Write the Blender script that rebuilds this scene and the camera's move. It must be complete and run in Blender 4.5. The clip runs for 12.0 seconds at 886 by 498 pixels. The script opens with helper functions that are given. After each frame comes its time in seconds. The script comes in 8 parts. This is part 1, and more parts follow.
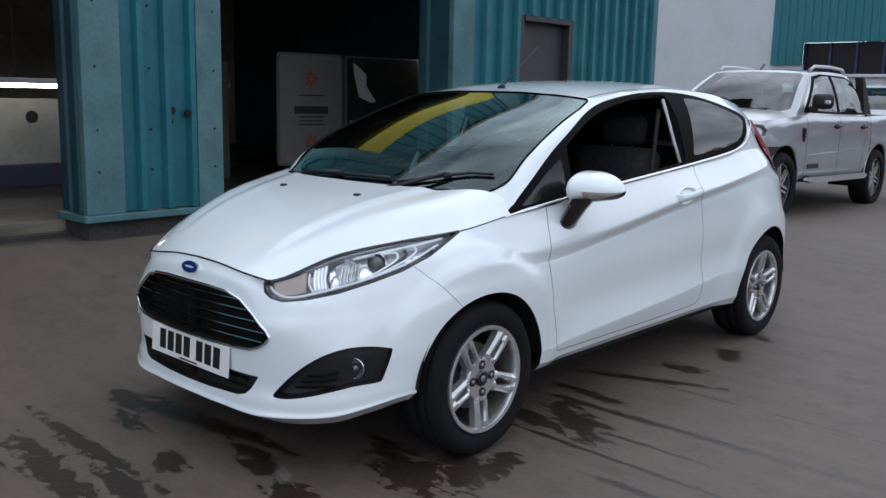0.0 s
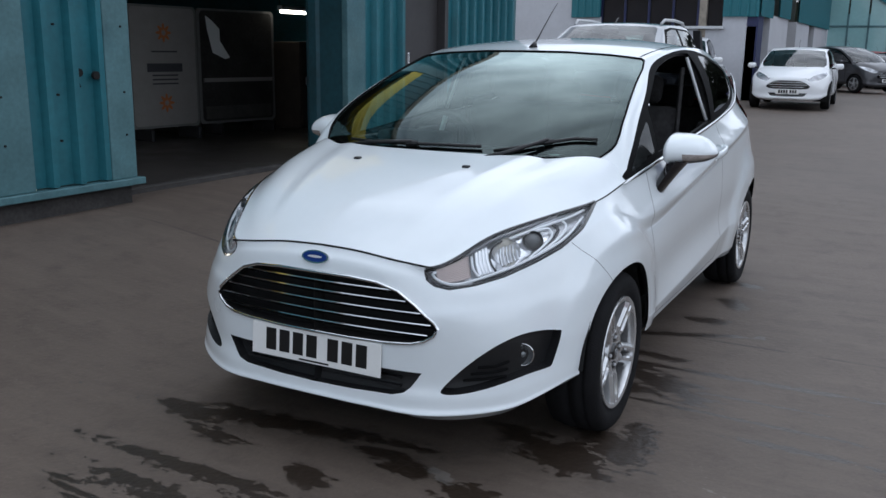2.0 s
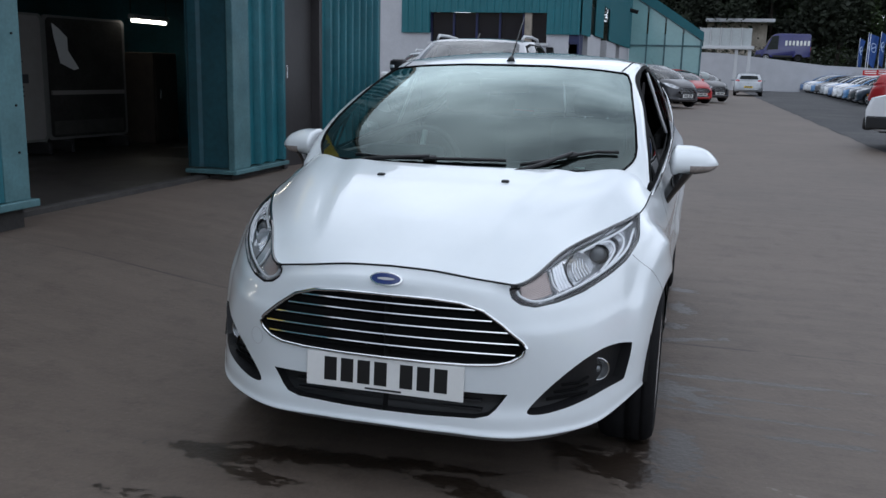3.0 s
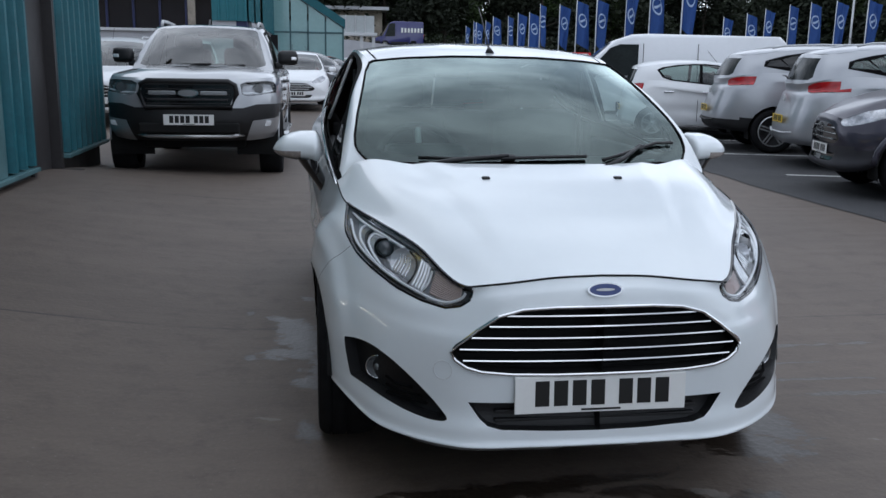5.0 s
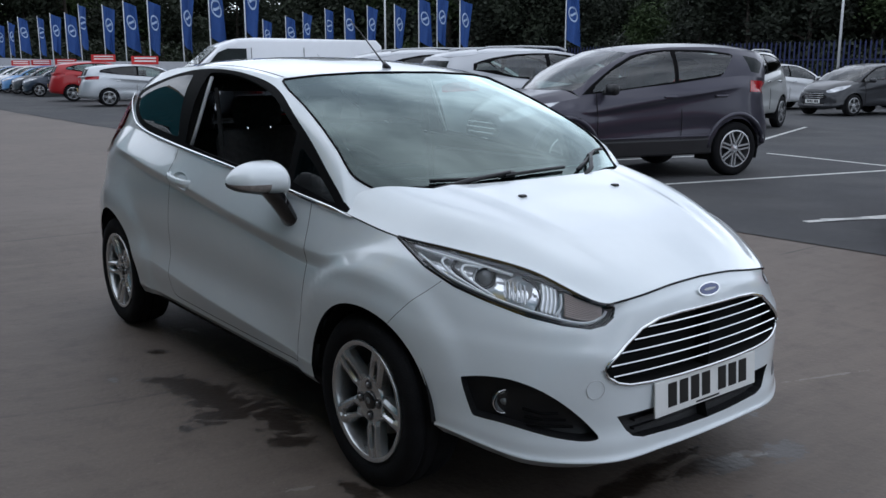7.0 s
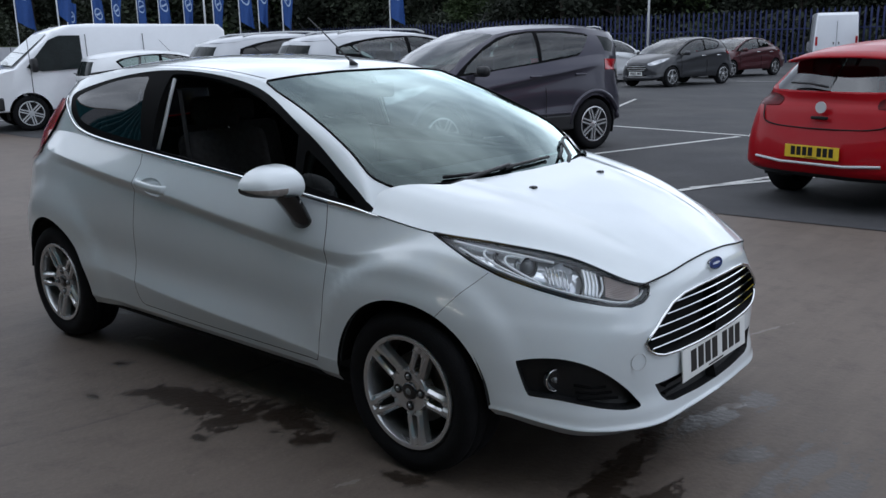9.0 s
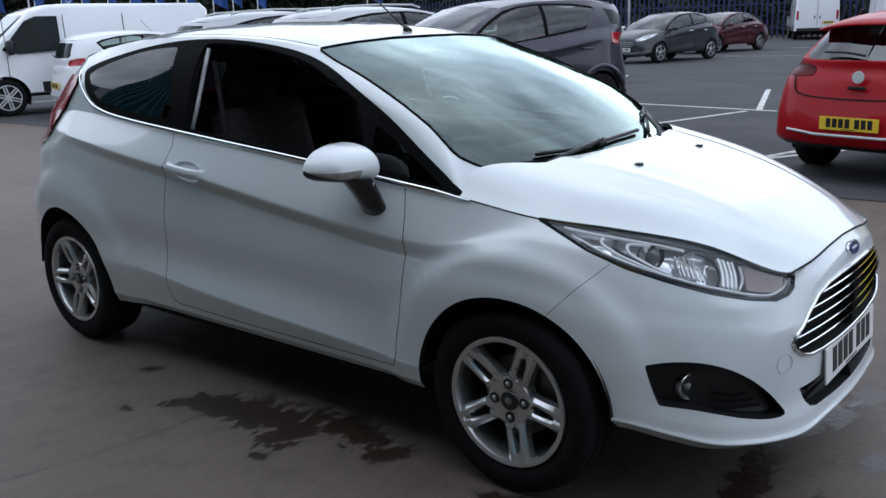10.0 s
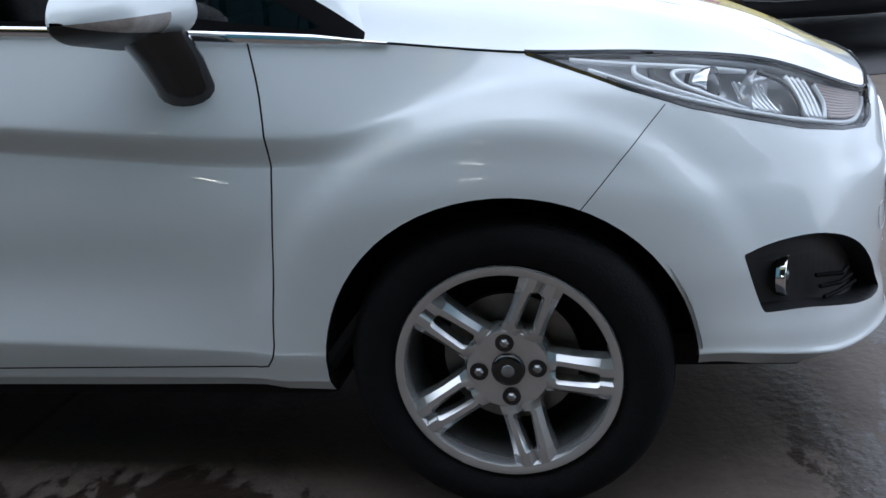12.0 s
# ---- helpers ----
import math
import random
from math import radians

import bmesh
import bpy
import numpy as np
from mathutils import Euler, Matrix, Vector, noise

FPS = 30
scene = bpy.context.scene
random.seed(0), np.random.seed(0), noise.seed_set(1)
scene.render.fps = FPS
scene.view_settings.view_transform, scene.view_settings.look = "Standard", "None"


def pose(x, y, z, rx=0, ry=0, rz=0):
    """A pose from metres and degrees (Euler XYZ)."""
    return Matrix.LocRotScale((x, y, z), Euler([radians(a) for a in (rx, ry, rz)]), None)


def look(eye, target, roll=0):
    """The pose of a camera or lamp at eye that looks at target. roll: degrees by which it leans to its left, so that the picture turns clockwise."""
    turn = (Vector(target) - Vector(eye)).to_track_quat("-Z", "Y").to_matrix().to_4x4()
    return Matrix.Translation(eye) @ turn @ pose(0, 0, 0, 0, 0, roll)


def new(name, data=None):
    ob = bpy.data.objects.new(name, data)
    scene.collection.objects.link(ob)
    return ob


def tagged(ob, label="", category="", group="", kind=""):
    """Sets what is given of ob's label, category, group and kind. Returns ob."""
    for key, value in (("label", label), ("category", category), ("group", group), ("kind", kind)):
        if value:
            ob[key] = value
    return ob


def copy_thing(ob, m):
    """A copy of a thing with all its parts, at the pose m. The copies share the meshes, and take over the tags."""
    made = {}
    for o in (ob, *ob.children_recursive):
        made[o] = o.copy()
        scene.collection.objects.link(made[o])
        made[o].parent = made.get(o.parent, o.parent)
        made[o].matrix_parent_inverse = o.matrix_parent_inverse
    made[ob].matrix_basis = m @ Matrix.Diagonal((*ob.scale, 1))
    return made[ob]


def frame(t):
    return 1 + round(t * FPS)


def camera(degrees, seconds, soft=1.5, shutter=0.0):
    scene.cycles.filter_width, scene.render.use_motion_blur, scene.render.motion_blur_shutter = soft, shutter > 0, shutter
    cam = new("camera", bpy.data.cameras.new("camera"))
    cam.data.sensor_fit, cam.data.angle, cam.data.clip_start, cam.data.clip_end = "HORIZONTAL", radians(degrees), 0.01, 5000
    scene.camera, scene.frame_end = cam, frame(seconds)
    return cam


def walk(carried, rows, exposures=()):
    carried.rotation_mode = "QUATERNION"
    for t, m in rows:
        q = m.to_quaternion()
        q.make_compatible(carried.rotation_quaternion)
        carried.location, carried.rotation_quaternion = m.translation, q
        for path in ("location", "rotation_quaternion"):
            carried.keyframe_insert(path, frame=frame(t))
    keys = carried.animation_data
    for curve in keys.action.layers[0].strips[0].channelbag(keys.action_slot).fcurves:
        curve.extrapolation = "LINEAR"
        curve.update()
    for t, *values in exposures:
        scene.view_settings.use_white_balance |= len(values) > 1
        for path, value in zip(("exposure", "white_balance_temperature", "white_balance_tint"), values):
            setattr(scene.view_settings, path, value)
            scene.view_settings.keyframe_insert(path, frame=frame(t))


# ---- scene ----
# ---- the camera and its walk ----
cam = camera(53.1, 12.0)
PATH = [
    (0, (3.721, 2.852, 1.349), (2.27, 1.519, 1.007), 1.2),
    (0.5, (3.815, 2.594, 1.379), (2.297, 1.355, 0.976), 1.5),
    (1, (4.001, 2.316, 1.37), (2.431, 1.147, 0.96), 2.8),
    (1.5, (4.183, 2.045, 1.358), (2.525, 1.008, 0.939), 1.8),
    (2, (4.278, 1.687, 1.368), (2.555, 0.77, 0.931), 0.8),
    (2.5, (4.411, 1.288, 1.364), (2.604, 0.536, 0.955), 2.0),
    (3, (4.507, 0.88, 1.347), (2.619, 0.354, 0.948), 1.4),
    (3.2, (4.518, 0.705, 1.358), (2.61, 0.264, 0.95), 1.0),
    (4.8, (4.407, -0.641, 1.328), (2.457, -0.452, 0.924), 0.3),
    (5, (4.372, -0.838, 1.34), (2.437, -0.543, 0.929), 1.0),
    (5.5, (4.302, -1.27, 1.344), (2.402, -0.787, 0.944), 0.1),
    (6, (4.067, -1.627, 1.339), (2.23, -0.939, 0.948), -1.1),
    (6.5, (3.862, -2.021, 1.371), (2.154, -1.056, 0.98), 0.5),
    (7, (3.619, -2.318, 1.39), (2.07, -1.118, 0.989), -0.1),
    (7.2, (3.506, -2.428, 1.414), (2.016, -1.161, 0.999), -0.7),
    (8.8, (3.282, -2.891, 1.476), (1.989, -1.43, 1.033), -3.0),
    (9, (3.244, -2.903, 1.48), (1.968, -1.43, 1.027), -1.3),
    (9.5, (3.018, -2.883, 1.453), (1.783, -1.382, 0.982), 1.1),
    (10, (2.686, -2.842, 1.42), (1.458, -1.344, 0.925), -2.0),
    (10.5, (2.279, -2.722, 1.398), (1.024, -1.251, 0.885), -2.6),
    (11, (1.846, -2.632, 1.371), (0.816, -0.986, 0.889), -2.0),
    (11.2, (1.737, -2.593, 1.314), (0.848, -0.857, 0.869), -2.7),
    (11.5, (1.625, -2.459, 1.202), (0.931, -0.660, 0.669), -4.5),
    (12, (1.467, -2.247, 1.018), (1.058, -0.389, 0.401), -5.8),
]
walk(cam, [(t, look(eye, target, roll)) for t, eye, target, roll in PATH],
     [(0.0, 0.20, 5800, 10), (1.5, 0.17, 5800, 10), (2.5, 0.04, 5800, 10), (5.0, 0.0, 5800, 10), (6.0, 0.02, 5800, 10), (7.0, 0.06, 5800, 10), (9.5, 0.16, 5800, 10), (10.0, 0.30, 5700, 10), (10.5, 0.55, 5650, 10), (11.0, 0.72, 5650, 10), (11.5, 0.62, 5650, 10), (12.0, 0.82, 5600, 10)])
# ---- daylight under broken cloud ----
world = bpy.data.worlds.new("world")
scene.world = world
world.use_nodes = True
SUN_ELEV, SUN_ROT = 50.0, -22.0


def build_sky():
    nt = world.node_tree
    nt.nodes.clear()
    out = nt.nodes.new("ShaderNodeOutputWorld")
    bg = nt.nodes.new("ShaderNodeBackground")
    bg.inputs["Strength"].default_value = 0.11
    sky = nt.nodes.new("ShaderNodeTexSky")
    sky.sky_type = "NISHITA"
    sky.sun_disc = False
    sky.sun_elevation = radians(SUN_ELEV)
    sky.sun_rotation = radians(SUN_ROT)
    co = nt.nodes.new("ShaderNodeTexCoord")
    mp = nt.nodes.new("ShaderNodeMapping")
    mp.inputs["Scale"].default_value = (1.0, 1.0, 1.8)
    noi = nt.nodes.new("ShaderNodeTexNoise")
    noi.inputs["Scale"].default_value = 2.1
    noi.inputs["Detail"].default_value = 7.0
    noi.inputs["Roughness"].default_value = 0.55
    ramp = nt.nodes.new("ShaderNodeValToRGB")
    ramp.color_ramp.elements[0].position = 0.36
    ramp.color_ramp.elements[1].position = 0.72
    ramp.color_ramp.elements[0].color = (3.0, 3.3, 3.8, 1)
    ramp.color_ramp.elements[1].color = (19.0, 19.2, 19.4, 1)
    mix = nt.nodes.new("ShaderNodeMix")
    mix.data_type = "RGBA"
    mix.inputs["Factor"].default_value = 0.85
    nt.links.new(co.outputs["Generated"], mp.inputs["Vector"])
    nt.links.new(mp.outputs["Vector"], noi.inputs["Vector"])
    nt.links.new(noi.outputs["Fac"], ramp.inputs["Fac"])
    nt.links.new(sky.outputs["Color"], mix.inputs[6])
    nt.links.new(ramp.outputs["Color"], mix.inputs[7])
    nt.links.new(mix.outputs[2], bg.inputs["Color"])
    nt.links.new(bg.outputs["Background"], out.inputs["Surface"])


build_sky()
sun_data = bpy.data.lights.new("sun", "SUN")
sun_data.energy = 0.5
sun_data.angle = radians(140)
sun_data.color = (1.0, 0.95, 0.88)
sun = new("sun", sun_data)
sun.matrix_world = look((math.sin(radians(SUN_ROT)) * 30, math.cos(radians(SUN_ROT)) * 30, 30 * math.tan(radians(SUN_ELEV))), (0, 0, 0))
scene.view_settings.exposure = 0.0

# ---- materials ----
def mat(name, color, rough=0.5, metal=0.0, vary=0.0, scale=8.0, bump=0.0, bump_scale=60.0, coat=0.0, spec=0.5, emit=0.0, rand=0.0,
        color2=None, mask=(0.45, 0.6), rough2=None, trans=0.0, ior=1.45):
    """A principled surface with colour varied at two scales, an optional second colour in patches, fine relief and clear coat."""
    m = bpy.data.materials.new(name)
    m.use_nodes = True
    nt = m.node_tree
    b = nt.nodes["Principled BSDF"]
    b.inputs["Base Color"].default_value = (*color, 1)
    b.inputs["Roughness"].default_value = rough
    b.inputs["Metallic"].default_value = metal
    b.inputs["Specular IOR Level"].default_value = spec
    b.inputs["Coat Weight"].default_value = coat
    b.inputs["Coat Roughness"].default_value = 0.03
    b.inputs["Transmission Weight"].default_value = trans
    b.inputs["IOR"].default_value = ior
    if emit:
        b.inputs["Emission Color"].default_value = (*color, 1)
        b.inputs["Emission Strength"].default_value = emit
    co = nt.nodes.new("ShaderNodeTexCoord")
    socket = None
    if vary or color2 or rand:
        base = nt.nodes.new("ShaderNodeRGB")
        base.outputs[0].default_value = (*color, 1)
        socket = base.outputs[0]
        if color2:
            n = nt.nodes.new("ShaderNodeTexNoise")
            n.inputs["Scale"].default_value = scale * 0.35
            n.inputs["Detail"].default_value = 6
            nt.links.new(co.outputs["Object"], n.inputs["Vector"])
            r = nt.nodes.new("ShaderNodeMapRange")
            r.inputs["From Min"].default_value, r.inputs["From Max"].default_value = mask
            nt.links.new(n.outputs["Fac"], r.inputs["Value"])
            mx = nt.nodes.new("ShaderNodeMix")
            mx.data_type = "RGBA"
            nt.links.new(r.outputs["Result"], mx.inputs[0])
            nt.links.new(socket, mx.inputs[6])
            mx.inputs[7].default_value = (*color2, 1)
            socket = mx.outputs[2]
            if rough2 is not None:
                rr = nt.nodes.new("ShaderNodeMapRange")
                rr.inputs["To Min"].default_value, rr.inputs["To Max"].default_value = rough, rough2
                nt.links.new(r.outputs["Result"], rr.inputs["Value"])
                nt.links.new(rr.outputs["Result"], b.inputs["Roughness"])
        if vary:
            for sc, amount in ((scale, vary), (scale * 9, vary * 0.6)):
                n = nt.nodes.new("ShaderNodeTexNoise")
                n.inputs["Scale"].default_value = sc
                n.inputs["Detail"].default_value = 5
                nt.links.new(co.outputs["Object"], n.inputs["Vector"])
                r = nt.nodes.new("ShaderNodeMapRange")
                r.inputs["From Min"].default_value, r.inputs["From Max"].default_value = 0.3, 0.7
                r.inputs["To Min"].default_value, r.inputs["To Max"].default_value = 1 - amount, 1 + amount
                nt.links.new(n.outputs["Fac"], r.inputs["Value"])
                mx = nt.nodes.new("ShaderNodeMix")
                mx.data_type, mx.blend_type = "RGBA", "MULTIPLY"
                mx.inputs[0].default_value = 1
                nt.links.new(socket, mx.inputs[6])
                nt.links.new(r.outputs["Result"], mx.inputs[7])
                socket = mx.outputs[2]
        if rand:
            info = nt.nodes.new("ShaderNodeObjectInfo")
            r = nt.nodes.new("ShaderNodeMapRange")
            r.inputs["To Min"].default_value, r.inputs["To Max"].default_value = 1 - rand, 1 + rand
            nt.links.new(info.outputs["Random"], r.inputs["Value"])
            mx = nt.nodes.new("ShaderNodeMix")
            mx.data_type, mx.blend_type = "RGBA", "MULTIPLY"
            mx.inputs[0].default_value = 1
            nt.links.new(socket, mx.inputs[6])
            nt.links.new(r.outputs["Result"], mx.inputs[7])
            socket = mx.outputs[2]
        nt.links.new(socket, b.inputs["Base Color"])
    if bump:
        n = nt.nodes.new("ShaderNodeTexNoise")
        n.inputs["Scale"].default_value = bump_scale
        n.inputs["Detail"].default_value = 4
        nt.links.new(co.outputs["Object"], n.inputs["Vector"])
        bp = nt.nodes.new("ShaderNodeBump")
        bp.inputs["Strength"].default_value = bump
        bp.inputs["Distance"].default_value = 0.01
        nt.links.new(n.outputs["Fac"], bp.inputs["Height"])
        nt.links.new(bp.outputs["Normal"], b.inputs["Normal"])
    return m


def glass_mat(name, tint, gain=1.5, rough=0.0, sheen=(1, 1, 1), graze=0.0):
    """A thin pane: part clear tint, part mirror by its Fresnel gloss."""
    m = bpy.data.materials.new(name)
    m.use_nodes = True
    nt = m.node_tree
    nt.nodes.clear()
    out = nt.nodes.new("ShaderNodeOutputMaterial")
    tr = nt.nodes.new("ShaderNodeBsdfTransparent")
    tr.inputs["Color"].default_value = (*tint, 1)
    gl = nt.nodes.new("ShaderNodeBsdfGlossy")
    gl.inputs["Roughness"].default_value = rough
    gl.inputs["Color"].default_value = (*sheen, 1)
    fr = nt.nodes.new("ShaderNodeFresnel")
    fr.inputs["IOR"].default_value = 1.52
    mul = nt.nodes.new("ShaderNodeMath")
    mul.operation = "MULTIPLY_ADD"
    steep = nt.nodes.new("ShaderNodeMath")
    steep.operation = "MULTIPLY_ADD"
    steep.inputs[1].default_value = graze
    steep.inputs[2].default_value = gain
    nt.links.new(fr.outputs[0], steep.inputs[0])
    nt.links.new(steep.outputs[0], mul.inputs[1])
    mul.inputs[2].default_value = 0.02 * gain
    mul.use_clamp = True
    mx = nt.nodes.new("ShaderNodeMixShader")
    nt.links.new(fr.outputs[0], mul.inputs[0])
    nt.links.new(mul.outputs[0], mx.inputs[0])
    nt.links.new(tr.outputs[0], mx.inputs[1])
    nt.links.new(gl.outputs[0], mx.inputs[2])
    nt.links.new(mx.outputs[0], out.inputs["Surface"])
    return m


M_WHITE = mat("white_paint", (0.745, 0.788, 0.808), 0.28, coat=1.0, vary=0.012, scale=3)
M_BLACK = mat("black_plastic", (0.012, 0.012, 0.013), 0.42, bump=0.15, bump_scale=500, vary=0.1)
M_GLOSSBLACK = mat("gloss_black_trim", (0.008, 0.008, 0.009), 0.12, coat=0.6, vary=0.05)
M_CHROME = mat("chrome", (0.78, 0.79, 0.80), 0.08, 1.0)
M_TYRE = mat("tyre_rubber", (0.009, 0.009, 0.010), 0.85, spec=0.2, bump=0.3, bump_scale=180, vary=0.15, scale=20)
M_ALLOY = mat("silver_alloy", (0.58, 0.585, 0.59), 0.22, 0.72, vary=0.04, scale=30, coat=0.5)
M_ALLOYDARK = mat("brake_dark", (0.03, 0.03, 0.032), 0.6, 0.2, vary=0.2)
M_GLASS = glass_mat("windscreen_glass", (0.46, 0.58, 0.55), 1.0, sheen=(0.84, 1.0, 0.97), graze=3.5)
M_PRIVACY = glass_mat("privacy_glass", (0.045, 0.05, 0.055), 0.75)
M_LENS = glass_mat("clear_lens", (0.95, 0.96, 0.97), 0.4)
M_PLATE = mat("plate_white", (0.78, 0.78, 0.76), 0.35, vary=0.02)
M_PLATEY = mat("plate_yellow", (0.75, 0.52, 0.03), 0.35, vary=0.02)
M_INK = mat("plate_ink", (0.01, 0.01, 0.01), 0.4)
M_REDLENS = mat("red_lens", (0.34, 0.008, 0.012), 0.16, coat=0.3, vary=0.25, scale=14)
M_DARKRED = mat("deep_red_lens", (0.075, 0.003, 0.005), 0.3, spec=0.12, vary=0.5, scale=18)
M_REARGLASS = glass_mat("rear_glass", (0.16, 0.19, 0.19), 1.5)
M_BLUE = mat("badge_blue", (0.01, 0.03, 0.16), 0.2, coat=0.8)
M_SEAT = mat("seat_cloth", (0.034, 0.033, 0.034), 0.9, vary=0.3, scale=40, bump=0.4, bump_scale=300)
M_CABIN = mat("cabin_plastic", (0.034, 0.034, 0.035), 0.6, vary=0.1)
M_UNDER = mat("underbody", (0.006, 0.006, 0.006), 0.9)
M_GREYBAR = mat("pale_grey_trim", (0.55, 0.56, 0.57), 0.4)

M_TEAL = mat("teal_cladding", (0.018, 0.122, 0.152), 0.40, vary=0.14, scale=2.5, color2=(0.032, 0.150, 0.180), mask=(0.4, 0.75), bump=0.05, bump_scale=30)
M_TEALTRIM = mat("teal_trim", (0.080, 0.165, 0.180), 0.45, vary=0.18, scale=4, color2=(0.045, 0.115, 0.135), mask=(0.5, 0.7))
M_WHITEWALL = mat("white_render", (0.47, 0.475, 0.50), 0.75, vary=0.05, scale=1.5, bump=0.1, bump_scale=40)
M_DARKWALL = mat("dark_interior", (0.32, 0.28, 0.23), 0.85, vary=0.25, scale=1.5)
M_PLINTH = mat("plinth_concrete", (0.045, 0.042, 0.04), 0.9, vary=0.3, scale=5, bump=0.3, bump_scale=30)
M_DOORGREY = mat("grey_steel_door", (0.042, 0.039, 0.040), 0.5, vary=0.12, scale=2)

# ---- mesh helpers ----
def part(name, bm, material, parent=None, label="", smooth=False, angle=None):
    me = bpy.data.meshes.new(name)
    bm.to_mesh(me)
    bm.free()
    for m in (material if isinstance(material, (list, tuple)) else [material]):
        me.materials.append(m)
    if smooth:
        me.polygons.foreach_set("use_smooth", [True] * len(me.polygons))
        if angle:
            me.set_sharp_from_angle(angle=radians(angle))
    ob = new(name, me)
    if parent:
        ob.parent = parent
    if label:
        ob["label"] = label
    return ob


def empty(name, m=None):
    ob = new(name)
    if m is not None:
        ob.matrix_basis = m
    return ob


def bm_box(cx, cy, cz, sx, sy, sz, bevel=0.0, bm=None, rot=None):
    bm = bm or bmesh.new()
    m = Matrix.Translation((cx, cy, cz)) @ (rot or Matrix.Identity(4)) @ Matrix.Diagonal((sx, sy, sz, 1))
    r = bmesh.ops.create_cube(bm, size=1, matrix=m)
    if bevel:
        es = list({e for v in r["verts"] for e in v.link_edges})
        bmesh.ops.bevel(bm, geom=es, offset=bevel, segments=2, affect="EDGES", profile=0.5)
    return bm


def bm_cyl(p, q, r0, r1=None, seg=16, bm=None, caps=True):
    bm = bm or bmesh.new()
    p, q = Vector(p), Vector(q)
    d = q - p
    m = Matrix.Translation((p + q) / 2) @ d.to_track_quat("Z", "Y").to_matrix().to_4x4()
    bmesh.ops.create_cone(bm, cap_ends=caps, segments=seg, radius1=r0, radius2=r0 if r1 is None else r1, depth=d.length, matrix=m)
    return bm


def catmull(pts, n, closed=False):
    """Points along a smooth curve through pts, n steps to a span."""
    p = [Vector(a) for a in pts]
    out, m = [], len(p)
    spans = m if closed else m - 1
    for i in range(spans):
        if closed:
            a, b, c, d = p[(i - 1) % m], p[i], p[(i + 1) % m], p[(i + 2) % m]
        else:
            b, c = p[i], p[i + 1]
            a = p[i - 1] if i else b * 2 - c
            d = p[i + 2] if i + 2 < m else c * 2 - b
        t1, t2, t3 = (max(1e-4, (v - u).length) ** 0.5 for u, v in ((a, b), (b, c), (c, d)))
        m1 = ((b - a) / t1 - (c - a) / (t1 + t2) + (c - b) / t2) * t2
        m2 = ((c - b) / t2 - (d - b) / (t2 + t3) + (d - c) / t3) * t2
        for k in range(n):
            t = k / n
            out.append(b * (2 * t ** 3 - 3 * t * t + 1) + m1 * (t ** 3 - 2 * t * t + t) + c * (3 * t * t - 2 * t ** 3) + m2 * (t ** 3 - t * t))
    if not closed:
        out.append(p[-1].copy())
    return out


def surface(grid, nu, nv):
    """A dense smooth grid through a coarse grid of points (rows of equal length)."""
    rows = [catmull(r, nu) for r in grid]
    cols = [catmull([r[j] for r in rows], nv) for j in range(len(rows[0]))]
    return [[cols[j][i] for j in range(len(cols))] for i in range(len(cols[0]))]


def bm_grid(bm, grid, flip=False):
    vs = [[bm.verts.new(p) for p in row] for row in grid]
    for i in range(len(vs) - 1):
        for j in range(len(vs[0]) - 1):
            q = [vs[i][j], vs[i][j + 1], vs[i + 1][j + 1], vs[i + 1][j]]
            if len({tuple(round(c, 6) for c in v.co) for v in q}) < 3:
                continue
            try:
                bm.faces.new(q[::-1] if flip else q)
            except ValueError:
                pass
    return vs


def tube(points, r, seg=8, closed=False, bm=None):
    """A round bar along points."""
    bm = bm or bmesh.new()
    pts = [Vector(p) for p in points]
    n = len(pts)
    rings = []
    for i, p in enumerate(pts):
        a = pts[(i - 1) % n] if closed or i else p
        b = pts[(i + 1) % n] if closed or i < n - 1 else p
        t = (b - a).normalized()
        up = Vector((0, 0, 1)) if abs(t.z) < 0.95 else Vector((0, 1, 0))
        u = t.cross(up).normalized()
        w = u.cross(t)
        rr = r(i / max(1, n - 1)) if callable(r) else r
        rings.append([bm.verts.new(p + rr * (math.cos(k * 2 * math.pi / seg) * u + math.sin(k * 2 * math.pi / seg) * w)) for k in range(seg)])
    for i in range(n if closed else n - 1):
        A, B = rings[i], rings[(i + 1) % n]
        for k in range(seg):
            bm.faces.new((A[k], A[(k + 1) % seg], B[(k + 1) % seg], B[k]))
    if not closed:
        bm.faces.new(rings[0][::-1])
        bm.faces.new(rings[-1])
    bmesh.ops.recalc_face_normals(bm, faces=bm.faces)
    return bm


def prism(outline, axis, a, b, bm=None):
    """A flat outline of (u, v) pushed from a to b along the axis: 'x' takes (y, z), 'y' takes (x, z), 'z' takes (x, y)."""
    bm = bm or bmesh.new()

    def at(u, v, w):
        return {"x": (w, u, v), "y": (u, w, v), "z": (u, v, w)}[axis]

    A = [bm.verts.new(at(u, v, a)) for u, v in outline]
    B = [bm.verts.new(at(u, v, b)) for u, v in outline]
    bm.faces.new(A)
    bm.faces.new(B[::-1])
    n = len(A)
    for i in range(n):
        bm.faces.new((A[i], B[i], B[(i + 1) % n], A[(i + 1) % n]))
    bmesh.ops.recalc_face_normals(bm, faces=bm.faces)
    return bm


def inside(poly, u, v):
    hit, n = False, len(poly)
    for i in range(n):
        (a, b), (c, d) = poly[i], poly[(i + 1) % n]
        if (b > v) != (d > v) and u < (c - a) * (v - b) / (d - b) + a:
            hit = not hit
    return hit


